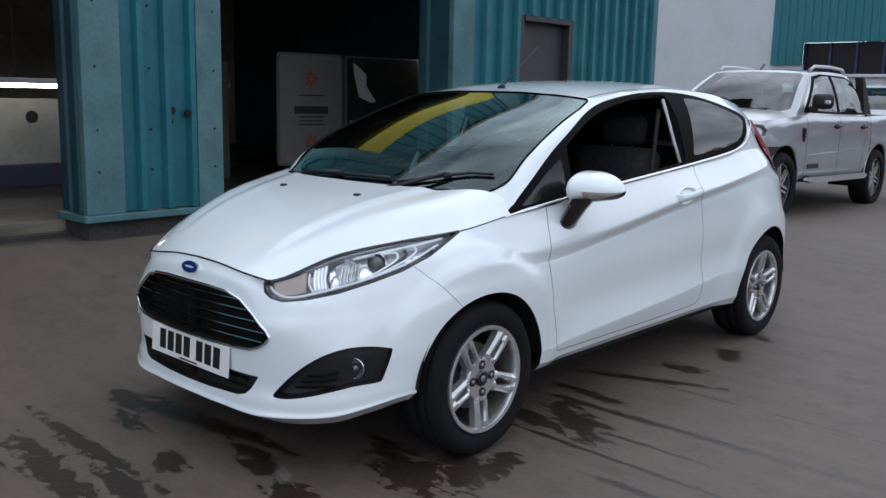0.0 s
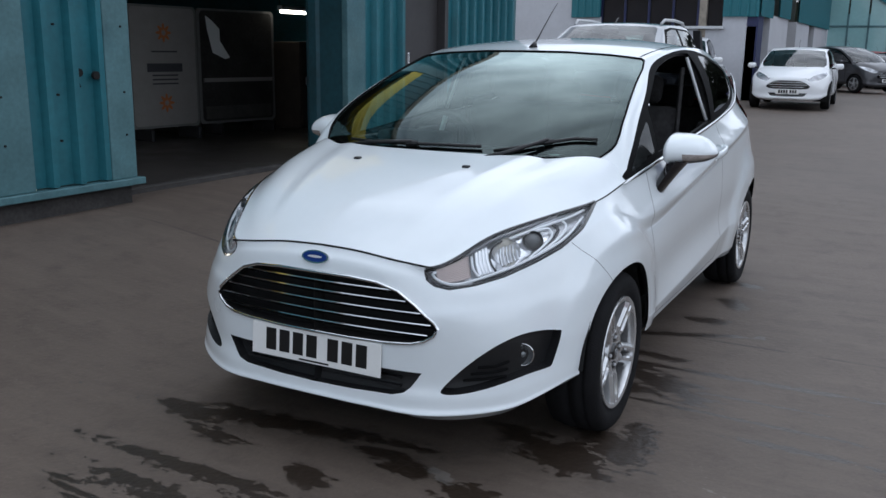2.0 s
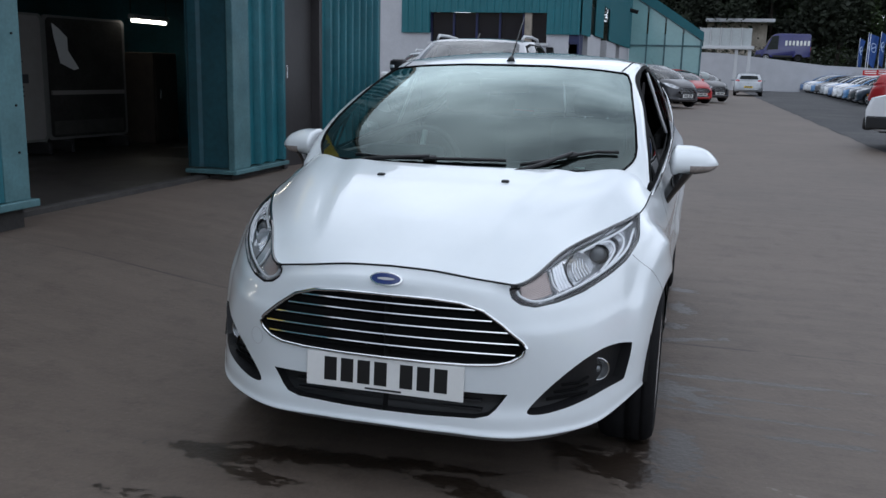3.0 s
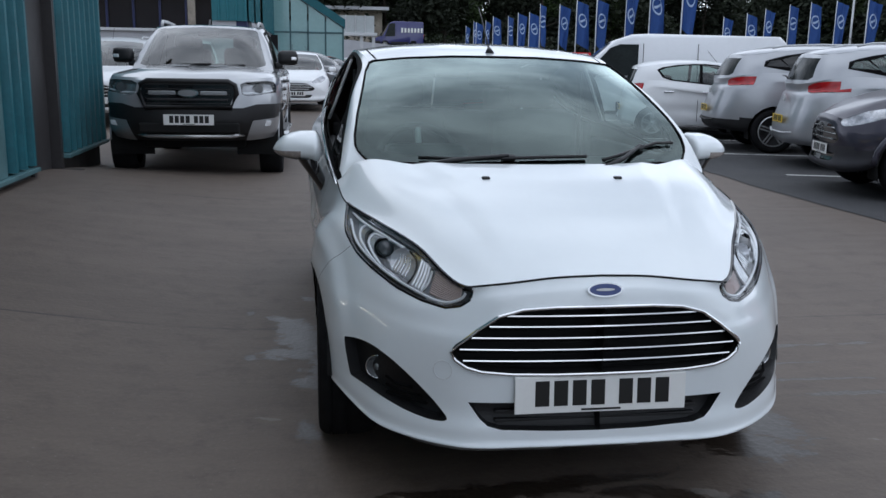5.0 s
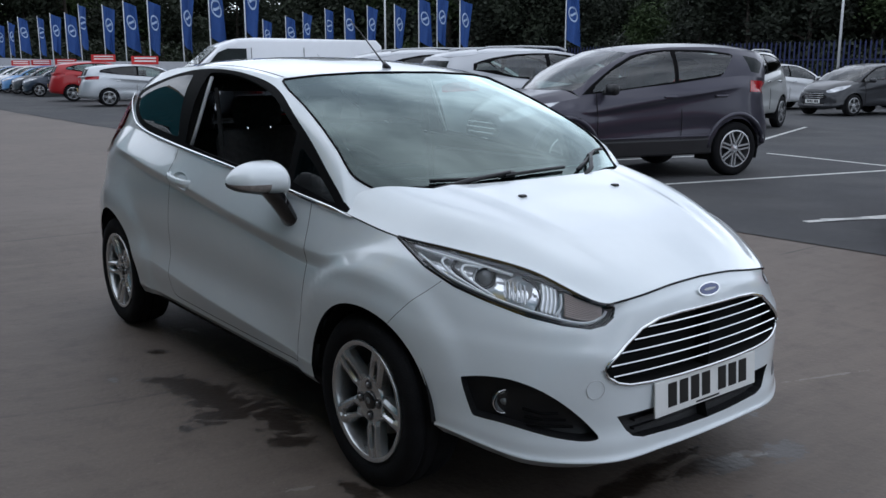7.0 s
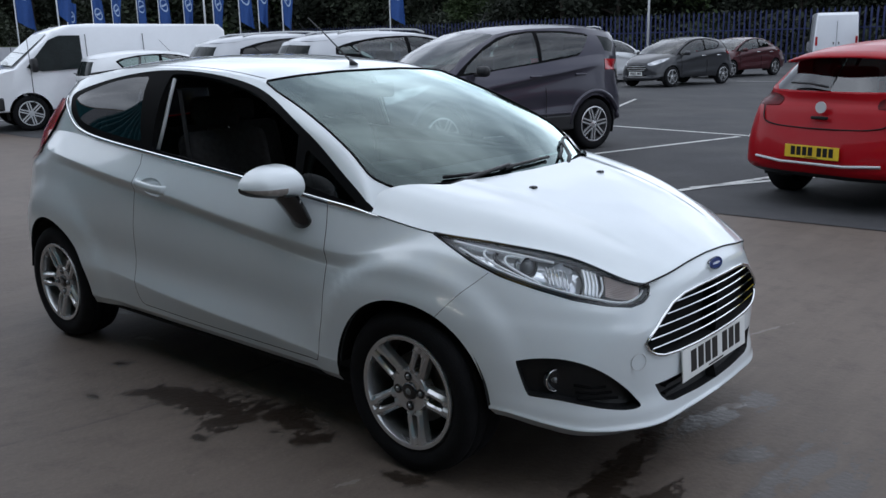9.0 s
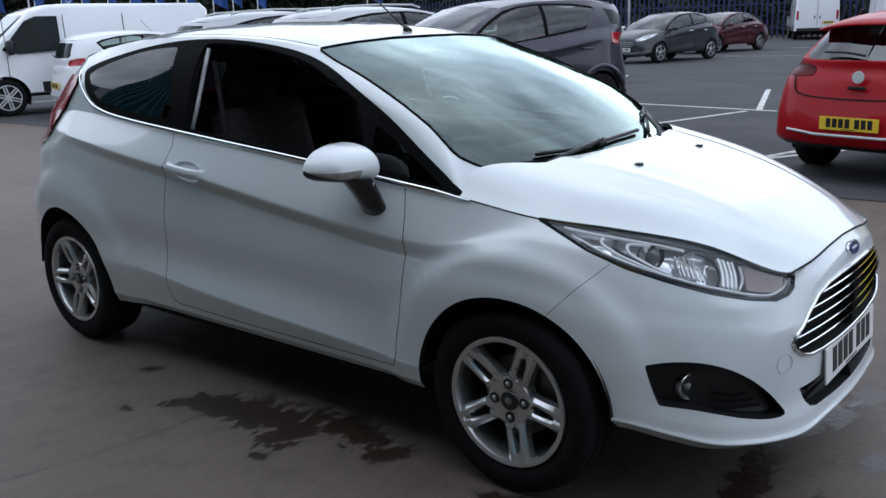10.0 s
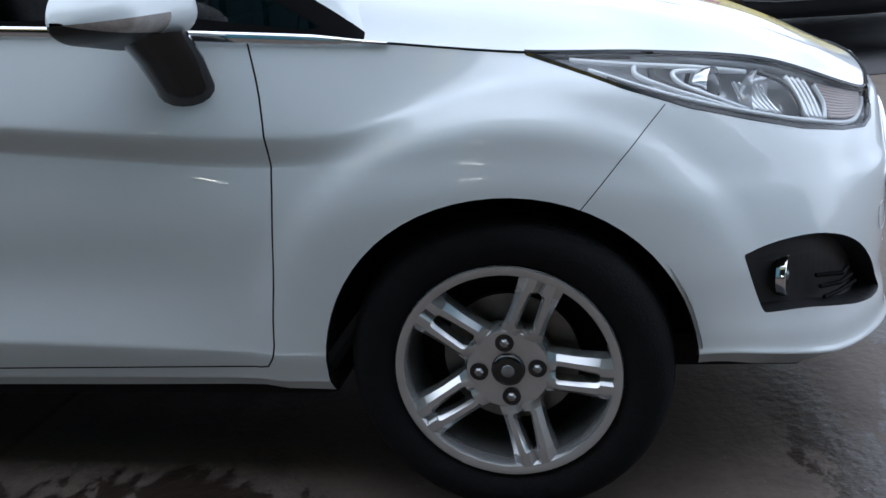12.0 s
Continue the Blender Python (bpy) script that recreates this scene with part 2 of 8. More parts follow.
def cut_out(bm, poly, uvw, test):
    """Cuts the faces that pass test along the outline poly, seen by uvw = (u axis, v axis, view axis); returns the faces inside it."""
    U, V, W = (Vector(a) for a in uvw)
    n = len(poly)
    cand = [f for f in bm.faces if test(f)]
    lo = min(p[0] for p in poly) - 0.05, min(p[1] for p in poly) - 0.05
    hi = max(p[0] for p in poly) + 0.05, max(p[1] for p in poly) + 0.05
    for i in range(n):
        (a, b), (c, d) = poly[i], poly[(i + 1) % n]
        p = U * a + V * b
        nor = (U * (c - a) + V * (d - b)).cross(W)
        if nor.length < 1e-6:
            continue
        geom = []
        for f in cand:
            us = [v.co.dot(U) for v in f.verts]
            vs = [v.co.dot(V) for v in f.verts]
            if max(us) < min(a, c) - 1e-4 or min(us) > max(a, c) + 1e-4 or max(vs) < min(b, d) - 1e-4 or min(vs) > max(b, d) + 1e-4:
                continue
            geom.append(f)
        if not geom:
            continue
        es = {e for f in geom for e in f.edges}
        vv = {v for f in geom for v in f.verts}
        r = bmesh.ops.bisect_plane(bm, geom=list(geom) + list(es) + list(vv), dist=1e-5, plane_co=p, plane_no=nor.normalized())
        cand = [f for f in cand if f.is_valid]
        known = set(cand)
        for g in r["geom"]:
            if isinstance(g, bmesh.types.BMFace) and g.is_valid and g not in known and test(g):
                cand.append(g)
                known.add(g)
    res = []
    for f in cand:
        c = f.calc_center_median()
        if inside(poly, c.dot(U), c.dot(V)):
            res.append(f)
    return res


def take(bm, faces):
    """Moves faces out of bm into a bmesh of their own."""
    out = bmesh.new()
    vm = {}
    for f in faces:
        vs = []
        for v in f.verts:
            if v not in vm:
                vm[v] = out.verts.new(v.co)
            vs.append(vm[v])
        out.faces.new(vs)
    bmesh.ops.delete(bm, geom=faces, context="FACES")
    return out


def mirrored(bm):
    """Adds the mirror image across y = 0 and welds the seam."""
    g = bmesh.ops.duplicate(bm, geom=list(bm.verts) + list(bm.edges) + list(bm.faces))["geom"]
    for v in (e for e in g if isinstance(e, bmesh.types.BMVert)):
        v.co.y = -v.co.y
    bmesh.ops.reverse_faces(bm, faces=[f for f in g if isinstance(f, bmesh.types.BMFace)])
    bmesh.ops.remove_doubles(bm, verts=bm.verts, dist=0.0005)
    return bm


def ease(a, b, v):
    t = min(1.0, max(0.0, (v - a) / (b - a)))
    return t * t * (3 - 2 * t)


def ground_z(x, y):
    """Height of the yard: level round the car, rising to the shed and along the lane."""
    a = 0.25 * ease(0.95, 3.5, -y) * ease(-60, -20, x)
    a *= 1 - 0.8 * ease(4.3, 6.8, -x)
    b = 0.16 * ease(1.6, 5.4, -x) * ease(-3.6, 1.0, -y)
    b *= 1 - 0.95 * ease(3.2, 7.6, -x)
    b += 0.07 * ease(13, 20, -x) * ease(-3.6, 1.0, -y) - 0.05 * ease(6.0, 9.5, -x) * (1 - ease(10.5, 15, -x)) * ease(-3.6, 0.5, -y)
    far = 0.0015 * max(0.0, min(-x, 70) - 6) * ease(-30, -4, -y)
    return a + b - a * b / 0.25 + far - 0.05 * ease(-1.2, 0.6, x) * ease(4.4, 5.6, y) * (1 - ease(8.5, 11.0, y))


STAINS = [  # x, y, half length, half width, turn: oil and water creep along the brushed concrete, across the car
    (2.27, -0.28, 0.46, 0.035, 89), (2.33, 0.10, 0.20, 0.05, 84), (2.46, -0.22, 0.40, 0.055, 86), (2.56, -0.50, 0.14, 0.012, 88), (2.60, -0.44, 0.12, 0.010, 88), (2.52, -0.62, 0.10, 0.010, 88),
    (1.82, -0.30, 0.52, 0.055, 97), (1.90, -0.66, 0.14, 0.06, 80), (2.12, 0.03, 0.10, 0.045, 60), (1.91, 0.30, 0.10, 0.05, 80), (1.98, 0.54, 0.09, 0.06, 90), (2.02, -0.38, 0.05, 0.025, 90),
    (1.55, 0.68, 0.24, 0.10, 70), (1.42, 0.86, 0.15, 0.07, 50), (1.30, 0.93, 0.12, 0.05, 20), (0.68, 0.84, 0.22, 0.09, 55), (0.80, 0.70, 0.20, 0.06, 80), (0.48, 1.15, 0.62, 0.022, 91), (0.36, 0.72, 0.18, 0.035, 85),
    (0.93, 1.15, 0.48, 0.012, 88), (0.72, 1.20, 0.30, 0.010, 90), (1.12, 1.50, 0.28, 0.020, 88), (-0.04, 0.80, 0.30, 0.028, 112), (-0.33, 0.82, 0.10, 0.05, 80), (-0.74, 0.87, 0.12, 0.06, 30), (-1.19, 0.88, 0.10, 0.04, 60),
    (0.10, -0.89, 0.28, 0.10, 10), (0.37, -0.93, 0.13, 0.09, 80), (-0.12, -0.96, 0.13, 0.05, 30), (0.52, -0.78, 0.22, 0.07, -5), (0.76, -0.86, 0.10, 0.05, 60), (1.26, -0.86, 0.09, 0.035, 10), (1.86, 0.18, 0.12, 0.04, 90), (2.09, 0.02, 0.03, 0.02, 0),
    (-0.62, -0.86, 0.06, 0.03, 40), (-0.30, -1.16, 0.04, 0.02, 0), (0.42, -1.12, 0.04, 0.02, 0), (2.02, -0.45, 0.14, 0.04, 80),
]
PALE = [(1.90, 0.42, 0.10, 0.035, 65), (-0.86, -0.57, 0.10, 0.03, 15), (-1.40, -0.40, 0.12, 0.03, 10), (1.15, -0.98, 0.10, 0.015, 75), (1.64, 1.45, 0.30, 0.015, 72)]


def yard_material():
    m = bpy.data.materials.new("yard_concrete")
    m.use_nodes = True
    nt = m.node_tree
    b = nt.nodes["Principled BSDF"]
    co = nt.nodes.new("ShaderNodeTexCoord")

    def noise_at(scale, detail=6, rough=0.55, stretch=None):
        n = nt.nodes.new("ShaderNodeTexNoise")
        n.inputs["Scale"].default_value, n.inputs["Detail"].default_value, n.inputs["Roughness"].default_value = scale, detail, rough
        if stretch:
            mp = nt.nodes.new("ShaderNodeMapping")
            mp.inputs["Scale"].default_value = stretch
            mp.inputs["Rotation"].default_value = (0, 0, radians(-3))
            nt.links.new(co.outputs["Object"], mp.inputs["Vector"])
            nt.links.new(mp.outputs["Vector"], n.inputs["Vector"])
        else:
            nt.links.new(co.outputs["Object"], n.inputs["Vector"])
        return n.outputs["Fac"]

    def rng(sock, a, c, lo=0.0, hi=1.0):
        r = nt.nodes.new("ShaderNodeMapRange")
        r.inputs["From Min"].default_value, r.inputs["From Max"].default_value = a, c
        r.inputs["To Min"].default_value, r.inputs["To Max"].default_value = lo, hi
        nt.links.new(sock, r.inputs["Value"])
        return r.outputs["Result"]

    def mixc(fac, c1, c2, mode="MIX"):
        x = nt.nodes.new("ShaderNodeMix")
        x.data_type, x.blend_type = "RGBA", mode
        for i, c in ((0, fac), (6, c1), (7, c2)):
            if isinstance(c, tuple):
                x.inputs[i].default_value = (*c, 1)
            elif isinstance(c, float):
                x.inputs[i].default_value = c
            else:
                nt.links.new(c, x.inputs[i])
        return x.outputs[2]

    def math2(op, a, c):
        n = nt.nodes.new("ShaderNodeMath")
        n.operation = op
        for i, v in ((0, a), (1, c)):
            if isinstance(v, (int, float)):
                n.inputs[i].default_value = v
            else:
                nt.links.new(v, n.inputs[i])
        return n.outputs[0]

    def blots(spots):
        best = None
        for x, y, a, w, turn in spots:
            mp = nt.nodes.new("ShaderNodeMapping")
            mp.vector_type = "TEXTURE"
            mp.inputs["Location"].default_value = (x, y, 0)
            mp.inputs["Rotation"].default_value = (0, 0, radians(turn))
            mp.inputs["Scale"].default_value = (a * 1.15, w * 1.2, 100)
            nt.links.new(co.outputs["Object"], mp.inputs["Vector"])
            ln = nt.nodes.new("ShaderNodeVectorMath")
            ln.operation = "LENGTH"
            nt.links.new(mp.outputs["Vector"], ln.inputs[0])
            best = ln.outputs["Value"] if best is None else math2("MINIMUM", best, ln.outputs["Value"])
        return best

    base = mixc(rng(noise_at(0.45), 0.35, 0.65), (0.090, 0.069, 0.054), (0.119, 0.092, 0.073))
    base = mixc(rng(noise_at(2.4, 9, 0.68, (3.2, 0.4, 1)), 0.42, 0.62, 0.0, 0.42), base, (0.146, 0.115, 0.092))
    base = mixc(rng(noise_at(5.5, 8, 0.7), 0.5, 0.72, 0.0, 0.7), base, (0.063, 0.046, 0.036))
    base = mixc(rng(noise_at(70, 3), 0.3, 0.7, 0.0, 1.0), mixc(1.0, base, (0.88, 0.88, 0.88), "MULTIPLY"), base)
    rag = noise_at(16.0, 9, 0.66, (1.5, 0.8, 1))
    rag2 = noise_at(4.0, 5, 0.6, (2.0, 0.9, 1))
    d = math2("ADD", blots(STAINS), math2("MULTIPLY", math2("SUBTRACT", rag, 0.5), 3.4))
    d = math2("ADD", d, math2("MULTIPLY", math2("SUBTRACT", rag2, 0.5), 1.8))
    wet = rng(d, 0.86, 0.93, 1.0, 0.0)
    halo = rng(d, 0.93, 1.6, 0.30, 0.0)
    base = mixc(halo, base, (0.068, 0.054, 0.044))
    base = mixc(wet, base, (0.030, 0.021, 0.015))
    p = math2("ADD", blots(PALE), math2("MULTIPLY", math2("SUBTRACT", rag, 0.5), 3.0))
    base = mixc(rng(p, 0.5, 0.62, 0.40, 0.0), base, (0.24, 0.225, 0.205))
    # fine saw cuts across the yard
    cut = nt.nodes.new("ShaderNodeTexWave")
    cut.wave_type, cut.bands_direction, cut.wave_profile = "BANDS", "X", "SAW"
    cut.inputs["Scale"].default_value, cut.inputs["Distortion"].default_value, cut.inputs["Detail"].default_value = 0.085, 0.10, 3.0
    nt.links.new(co.outputs["Object"], cut.inputs["Vector"])
    joint = math2("MULTIPLY", rng(cut.outputs["Fac"], 0.991, 0.996, 0.0, 1.0), rng(noise_at(1.6, 5), 0.42, 0.58, 0.0, 0.75))
    base = mixc(joint, base, (0.024, 0.018, 0.014))
    speck = rng(noise_at(95, 2, 0.4), 0.70, 0.76, 0.0, 0.5)
    base = mixc(speck, base, (0.20, 0.185, 0.17))
    nt.links.new(base, b.inputs["Base Color"])
    nt.links.new(rng(wet, 0, 1, 0.66, 0.38), b.inputs["Roughness"])
    bp = nt.nodes.new("ShaderNodeBump")
    bp.inputs["Strength"].default_value = 0.5
    bp.inputs["Distance"].default_value = 0.006
    nt.links.new(noise_at(38, 6), bp.inputs["Height"])
    nt.links.new(bp.outputs["Normal"], b.inputs["Normal"])
    return m


def spread(lo, hi, fine_lo, fine_hi, step):
    v, s = [fine_lo], step
    while v[-1] > lo:
        s *= 1.35
        v.append(v[-1] - s)
    v = v[::-1]
    while v[-1] < fine_hi:
        v.append(v[-1] + step)
    s = step
    while v[-1] < hi:
        s *= 1.35
        v.append(v[-1] + s)
    return v


def build_ground():
    xs, ys = spread(-1500, 1500, -24, 6, 0.4), spread(-1500, 1500, -6, 6, 0.3)
    bm = bmesh.new()
    bm_grid(bm, [[(x, y, ground_z(x, y)) for x in xs] for y in ys])
    tagged(part("ground", bm, yard_material(), smooth=True), "worn brown-grey concrete yard with dark oil stains", "ground", kind="structure")
    bm = bmesh.new()
    ys = [4.27 + 0.5 * i for i in range(9)] + [9 + 2 * i for i in range(21)]
    xs = [-90 + 2.0 * i for i in range(30)] + [-30 + 0.75 * i for i in range(75)]
    bm_grid(bm, [[(x, y + (0.03 * math.sin(x * 1.7) + 0.02 * math.sin(x * 5.1) if j == 0 else 0), ground_z(x, y) + 0.006) for x in xs] for j, y in enumerate(ys)])
    tagged(part("car_park", bm, M_ASPHALT, smooth=True), "dark grey tarmac car park beside the yard", "road", kind="structure")


M_ASPHALT = mat("asphalt", (0.040, 0.040, 0.043), 0.85, vary=0.16, scale=1.3, color2=(0.055, 0.054, 0.055), mask=(0.45, 0.62), bump=0.5, bump_scale=120)
M_LINE = mat("road_paint", (0.55, 0.55, 0.53), 0.7, vary=0.15, scale=12, color2=(0.22, 0.22, 0.22), mask=(0.55, 0.68))
build_ground()


def lane_line(p, q, w=0.09):
    p, q = Vector((*p, 0)), Vector((*q, 0))
    d = (q - p).normalized()
    n = Vector((-d.y, d.x, 0)) * w / 2
    k = max(2, int((q - p).length / 0.7))
    bm = bmesh.new()
    rows = []
    for i in range(k + 1):
        c = p.lerp(q, i / k)
        z = ground_z(c.x, c.y) + 0.011
        rows.append([(c.x - n.x, c.y - n.y, z), (c.x + n.x, c.y + n.y, z)])
    bm_grid(bm, rows)
    bmesh.ops.recalc_face_normals(bm, faces=bm.faces)
    tagged(part("parking_line", bm, M_LINE), "worn white parking bay line on tarmac", "road marking", kind="structure")


BAY = Vector((0.259, 0.966))
for k in range(-5, 3):
    x0 = -3.42 + 2.75 * k
    lane_line((x0, 5.2), (x0 + 5.1 * BAY.x, 5.2 + 5.1 * BAY.y))
lane_line((-4.6, 10.75), (-1.7, 10.25))
lane_line((-1.95, 10.2), (-3.1, 13.9))
lane_line((-6.1, 12.8), (-7.7, 17.2))
lane_line((-0.65, 5.45), (0.9, 8.8))
for y in (26.5, 33.0):
    lane_line((-9.0, y), (-1.0, y + 0.5))

# ---- the teal shed ----
FRONT_Y = -3.36


def clad(name, p, q, z0, z1, material, parent=None, pitch=0.25, depth=0.035, out=(0, 1)):
    """Profiled steel sheet from p to q (in plan), with ribs standing out."""
    p, q = Vector(p), Vector(q)
    d = (q - p)
    n = max(1, round(d.length / pitch))
    o = Vector(out)
    line = []
    for i in range(n):
        for t, e in ((0.0, 0), (0.62, 0), (0.70, 1), (0.90, 1), (0.98, 0)):
            c = p + d * ((i + t) / n) + o * depth * e
            line.append(c)
    line.append(q)
    bm = bmesh.new()
    back = [c - o * 0.05 for c in (line[0], line[-1])]
    rows = [[(c.x, c.y, z) for c in line] for z in (z0, z1)]
    bm_grid(bm, rows)
    bm_grid(bm, [[(c.x, c.y, z) for c in back] for z in (z0, z1)])
    bmesh.ops.recalc_face_normals(bm, faces=bm.faces)
    return part(name, bm, material, parent)


def boxpart(name, x0, x1, y0, y1, z0, z1, material, parent=None, label="", bevel=0.0):
    return part(name, bm_box((x0 + x1) / 2, (y0 + y1) / 2, (z0 + z1) / 2, abs(x1 - x0), abs(y1 - y0), abs(z1 - z0), bevel), material, parent, label)


def shed():
    top = 4.9
    wall = tagged(empty("wall_shed"), "teal ribbed steel shed wall on a dark plinth", "wall", kind="structure")
    F = FRONT_Y
    # pier between the two doorways
    clad("cladding", (0.52, F), (-0.13, F), 0.445, top, M_TEAL, wall, 0.215, 0.055)
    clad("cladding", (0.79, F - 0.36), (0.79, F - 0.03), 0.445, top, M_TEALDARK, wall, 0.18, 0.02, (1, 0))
    boxpart("corner_trim", 0.50, 0.80, F - 0.02, F + 0.05, 0.435, top, M_TEALTRIM, wall, "weathered pale teal corner trim", 0.008)
    boxpart("corner_trim", -0.35, -0.12, F - 0.02, F + 0.05, 0.435, top, M_TEALTRIM, wall, "weathered pale teal corner trim", 0.008)
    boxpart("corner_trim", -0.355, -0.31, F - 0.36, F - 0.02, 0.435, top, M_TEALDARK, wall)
    boxpart("drip_sill", -0.40, 0.83, F - 0.38, F + 0.08, 0.385, 0.435, M_TEALTRIM, wall, "pale teal drip sill", 0.006)
    boxpart("plinth", -0.33, 0.77, F - 0.38, F + 0.0, 0.0, 0.385, M_PLINTH, wall, "dark concrete plinth")
    for x, z in ((-0.04, 1.17), (0.10, 1.19)):
        part("lock", bm_cyl((x, F + 0.03, z), (x, F + 0.055, z), 0.028, seg=12), M_UNDER, wall, "dark lock plate")
    part("scrape", bm_box(0.115, F + 0.042, 1.14, 0.02, 0.006, 0.10, 0.0, rot=Matrix.Rotation(radians(20), 4, "Y")), M_UNDER, wall)
    for z in (0.75, 1.05, 1.5, 1.95, 2.4):
        for x in (0.70, -0.27, 0.28):
            part("fixing_screw", bm_cyl((x, F + 0.04, z), (x, F + 0.058, z), 0.008, seg=6), M_UNDER, wall)
    # pier and wall beyond the second doorway
    clad("cladding", (-3.40, F), (-4.18, F), 0.36, top, M_TEAL, wall, 0.26, 0.065)
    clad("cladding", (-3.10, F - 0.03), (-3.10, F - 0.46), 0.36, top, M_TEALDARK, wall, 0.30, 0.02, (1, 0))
    boxpart("corner_trim", -3.40, -3.08, F - 0.02, F + 0.05, 0.345, top, M_TEALTRIM, wall, "weathered pale teal corner trim", 0.008)
    boxpart("drip_sill", -4.18, -3.03, F - 0.46, F + 0.09, 0.305, 0.345, M_TEALTRIM, wall, "pale teal drip sill", 0.006)
    boxpart("plinth", -4.17, -3.11, F - 0.45, F, 0.0, 0.305, M_PLINTH, wall)
    boxpart("door_frame", -4.26, -4.18, F - 0.25, F + 0.03, 0.0, 2.24, M_DOORGREY, wall, "grey door frame")
    boxpart("door_frame", -5.20, -5.12, F - 0.25, F + 0.03, 0.0, 2.24, M_DOORGREY, wall, "grey door frame")
    boxpart("door_lintel", -5.12, -4.26, F - 0.25, F + 0.05, 2.18, 2.24, M_DOORGREY, wall)
    clad("cladding", (-4.18, F), (-5.20, F), 2.24, top, M_TEAL, wall, 0.235, 0.065)
    clad("cladding", (-5.20, F), (-7.04, F), 0.36, top, M_TEAL, wall, 0.23, 0.065)
    boxpart("drip_sill", -7.08, -5.20, F - 0.2, F + 0.09, 0.315, 0.355, M_TEALTRIM, wall, "pale teal drip sill", 0.006)
    boxpart("plinth", -7.02, -5.20, F - 0.3, F - 0.02, -0.1, 0.315, M_PLINTH, wall)
    boxpart("corner_trim", -7.12, -7.00, F - 0.25, F + 0.05, 0.355, top, M_TEALTRIM, wall, "", 0.008)
    boxpart("wall_end", -7.12, -7.06, -13, F - 0.25, 0.0, top, M_TEALDARK, wall)
    # heads over the doorways, and the wall past the near one
    boxpart("door_head", -3.08, -0.36, F - 0.25, F + 0.02, 3.30, 3.85, M_YELLOW, wall, "yellow painted door head")
    boxpart("door_head", 0.80, 4.4, F - 0.25, F + 0.02, 3.30, 3.85, M_YELLOW, wall, "yellow painted door head")
    clad("cladding", (-0.35, F), (-3.08, F), 3.85, top, M_TEAL, wall, 0.25)
    clad("cladding", (4.4, F), (0.80, F), 3.85, top, M_TEAL, wall, 0.25)
    clad("cladding", (16, F), (4.4, F), 0.36, top, M_TEAL, wall, 0.25)
    boxpart("plinth", 4.4, 16, F - 0.3, F - 0.02, 0.0, 0.36, M_PLINTH, wall)
    d = tagged(empty("door_1"), "closed dark grey steel side door in the shed wall", "door", kind="structure")
    boxpart("door_leaf", -5.12, -4.26, F - 0.12, F - 0.07, 0.2, 2.18, M_DOORGREY, d, "", 0.006)
    boxpart("door_handle", -4.40, -4.35, F - 0.07, F - 0.02, 1.20, 1.34, M_ALLOY, d, "steel handle", 0.008)
    boxpart("door_step", -5.1, -4.26, F - 0.2, F + 0.25, 0.0, 0.22, M_PLINTH, d)
    # inside
    tagged(boxpart("floor_shed", -7.4, 16, -13, F - 0.28, 0.05, 0.262, M_SHEDFLOOR), "dark oily shed floor", "floor", kind="structure")
    tagged(boxpart("wall_back", -7.4, 16, -13.2, -13, 0.0, top, M_DARKWALL), "dark back wall of the shed", "wall", kind="structure")
    tagged(boxpart("wall_side", 15.9, 16.1, -13, F - 0.3, 0.0, top, M_DARKWALL), "dark side wall of the shed", "wall", kind="structure")
    tagged(boxpart("wall_inner", -7.42, -7.3, -13, F - 0.3, 0.0, top, M_DARKWALL), "dark inner end wall of the shed", "wall", kind="structure")
    tagged(boxpart("ceiling", -7.5, 16.1, -13.2, F + 0.05, top, top + 0.15, M_DARKWALL), "dark underside of the shed roof", "ceiling", kind="structure")
    tagged(boxpart("threshold_kerb", -3.10, -0.36, F - 0.34, F - 0.24, 0.1, 0.285, M_PLINTH), "worn concrete threshold kerb", "kerb", kind="structure")
    tagged(boxpart("threshold_kerb", 0.80, 4.4, F - 0.34, F - 0.24, 0.1, 0.285, M_PLINTH), "worn concrete threshold kerb", "kerb", kind="structure")


# side faces: darker teal base than the front sheets, with stained patches
M_TEALDARK = mat("teal_side_dark", (0.014, 0.062, 0.080), 0.5, vary=0.25, scale=2, color2=(0.02, 0.05, 0.06), mask=(0.5, 0.68))
M_YELLOW = mat("yellow_paint", (0.62, 0.44, 0.03), 0.5, vary=0.08)
M_SHEDFLOOR = mat("shed_floor", (0.026, 0.023, 0.021), 0.6, vary=0.3, scale=1.5, color2=(0.02, 0.018, 0.017), mask=(0.45, 0.6), rough2=0.3)
M_TUBE = mat("lit_tube", (1.0, 0.90, 0.70), 0.4, emit=12.0)
M_BOARD = mat("display_board", (0.26, 0.245, 0.23), 0.6, vary=0.05)
M_BOARDBACK = mat("board_back", (0.035, 0.032, 0.03), 0.6, vary=0.4, scale=3)
M_ALLOYNUTGREY = mat("dull_frame", (0.16, 0.155, 0.15), 0.5, vary=0.1)
M_ORANGE = mat("faded_orange", (0.42, 0.14, 0.05), 0.7)
M_TEXTGREY = mat("board_print", (0.05, 0.05, 0.055), 0.7)
M_CABINETGREY = mat("cabinet_grey", (0.07, 0.068, 0.06), 0.6, vary=0.2)
shed()


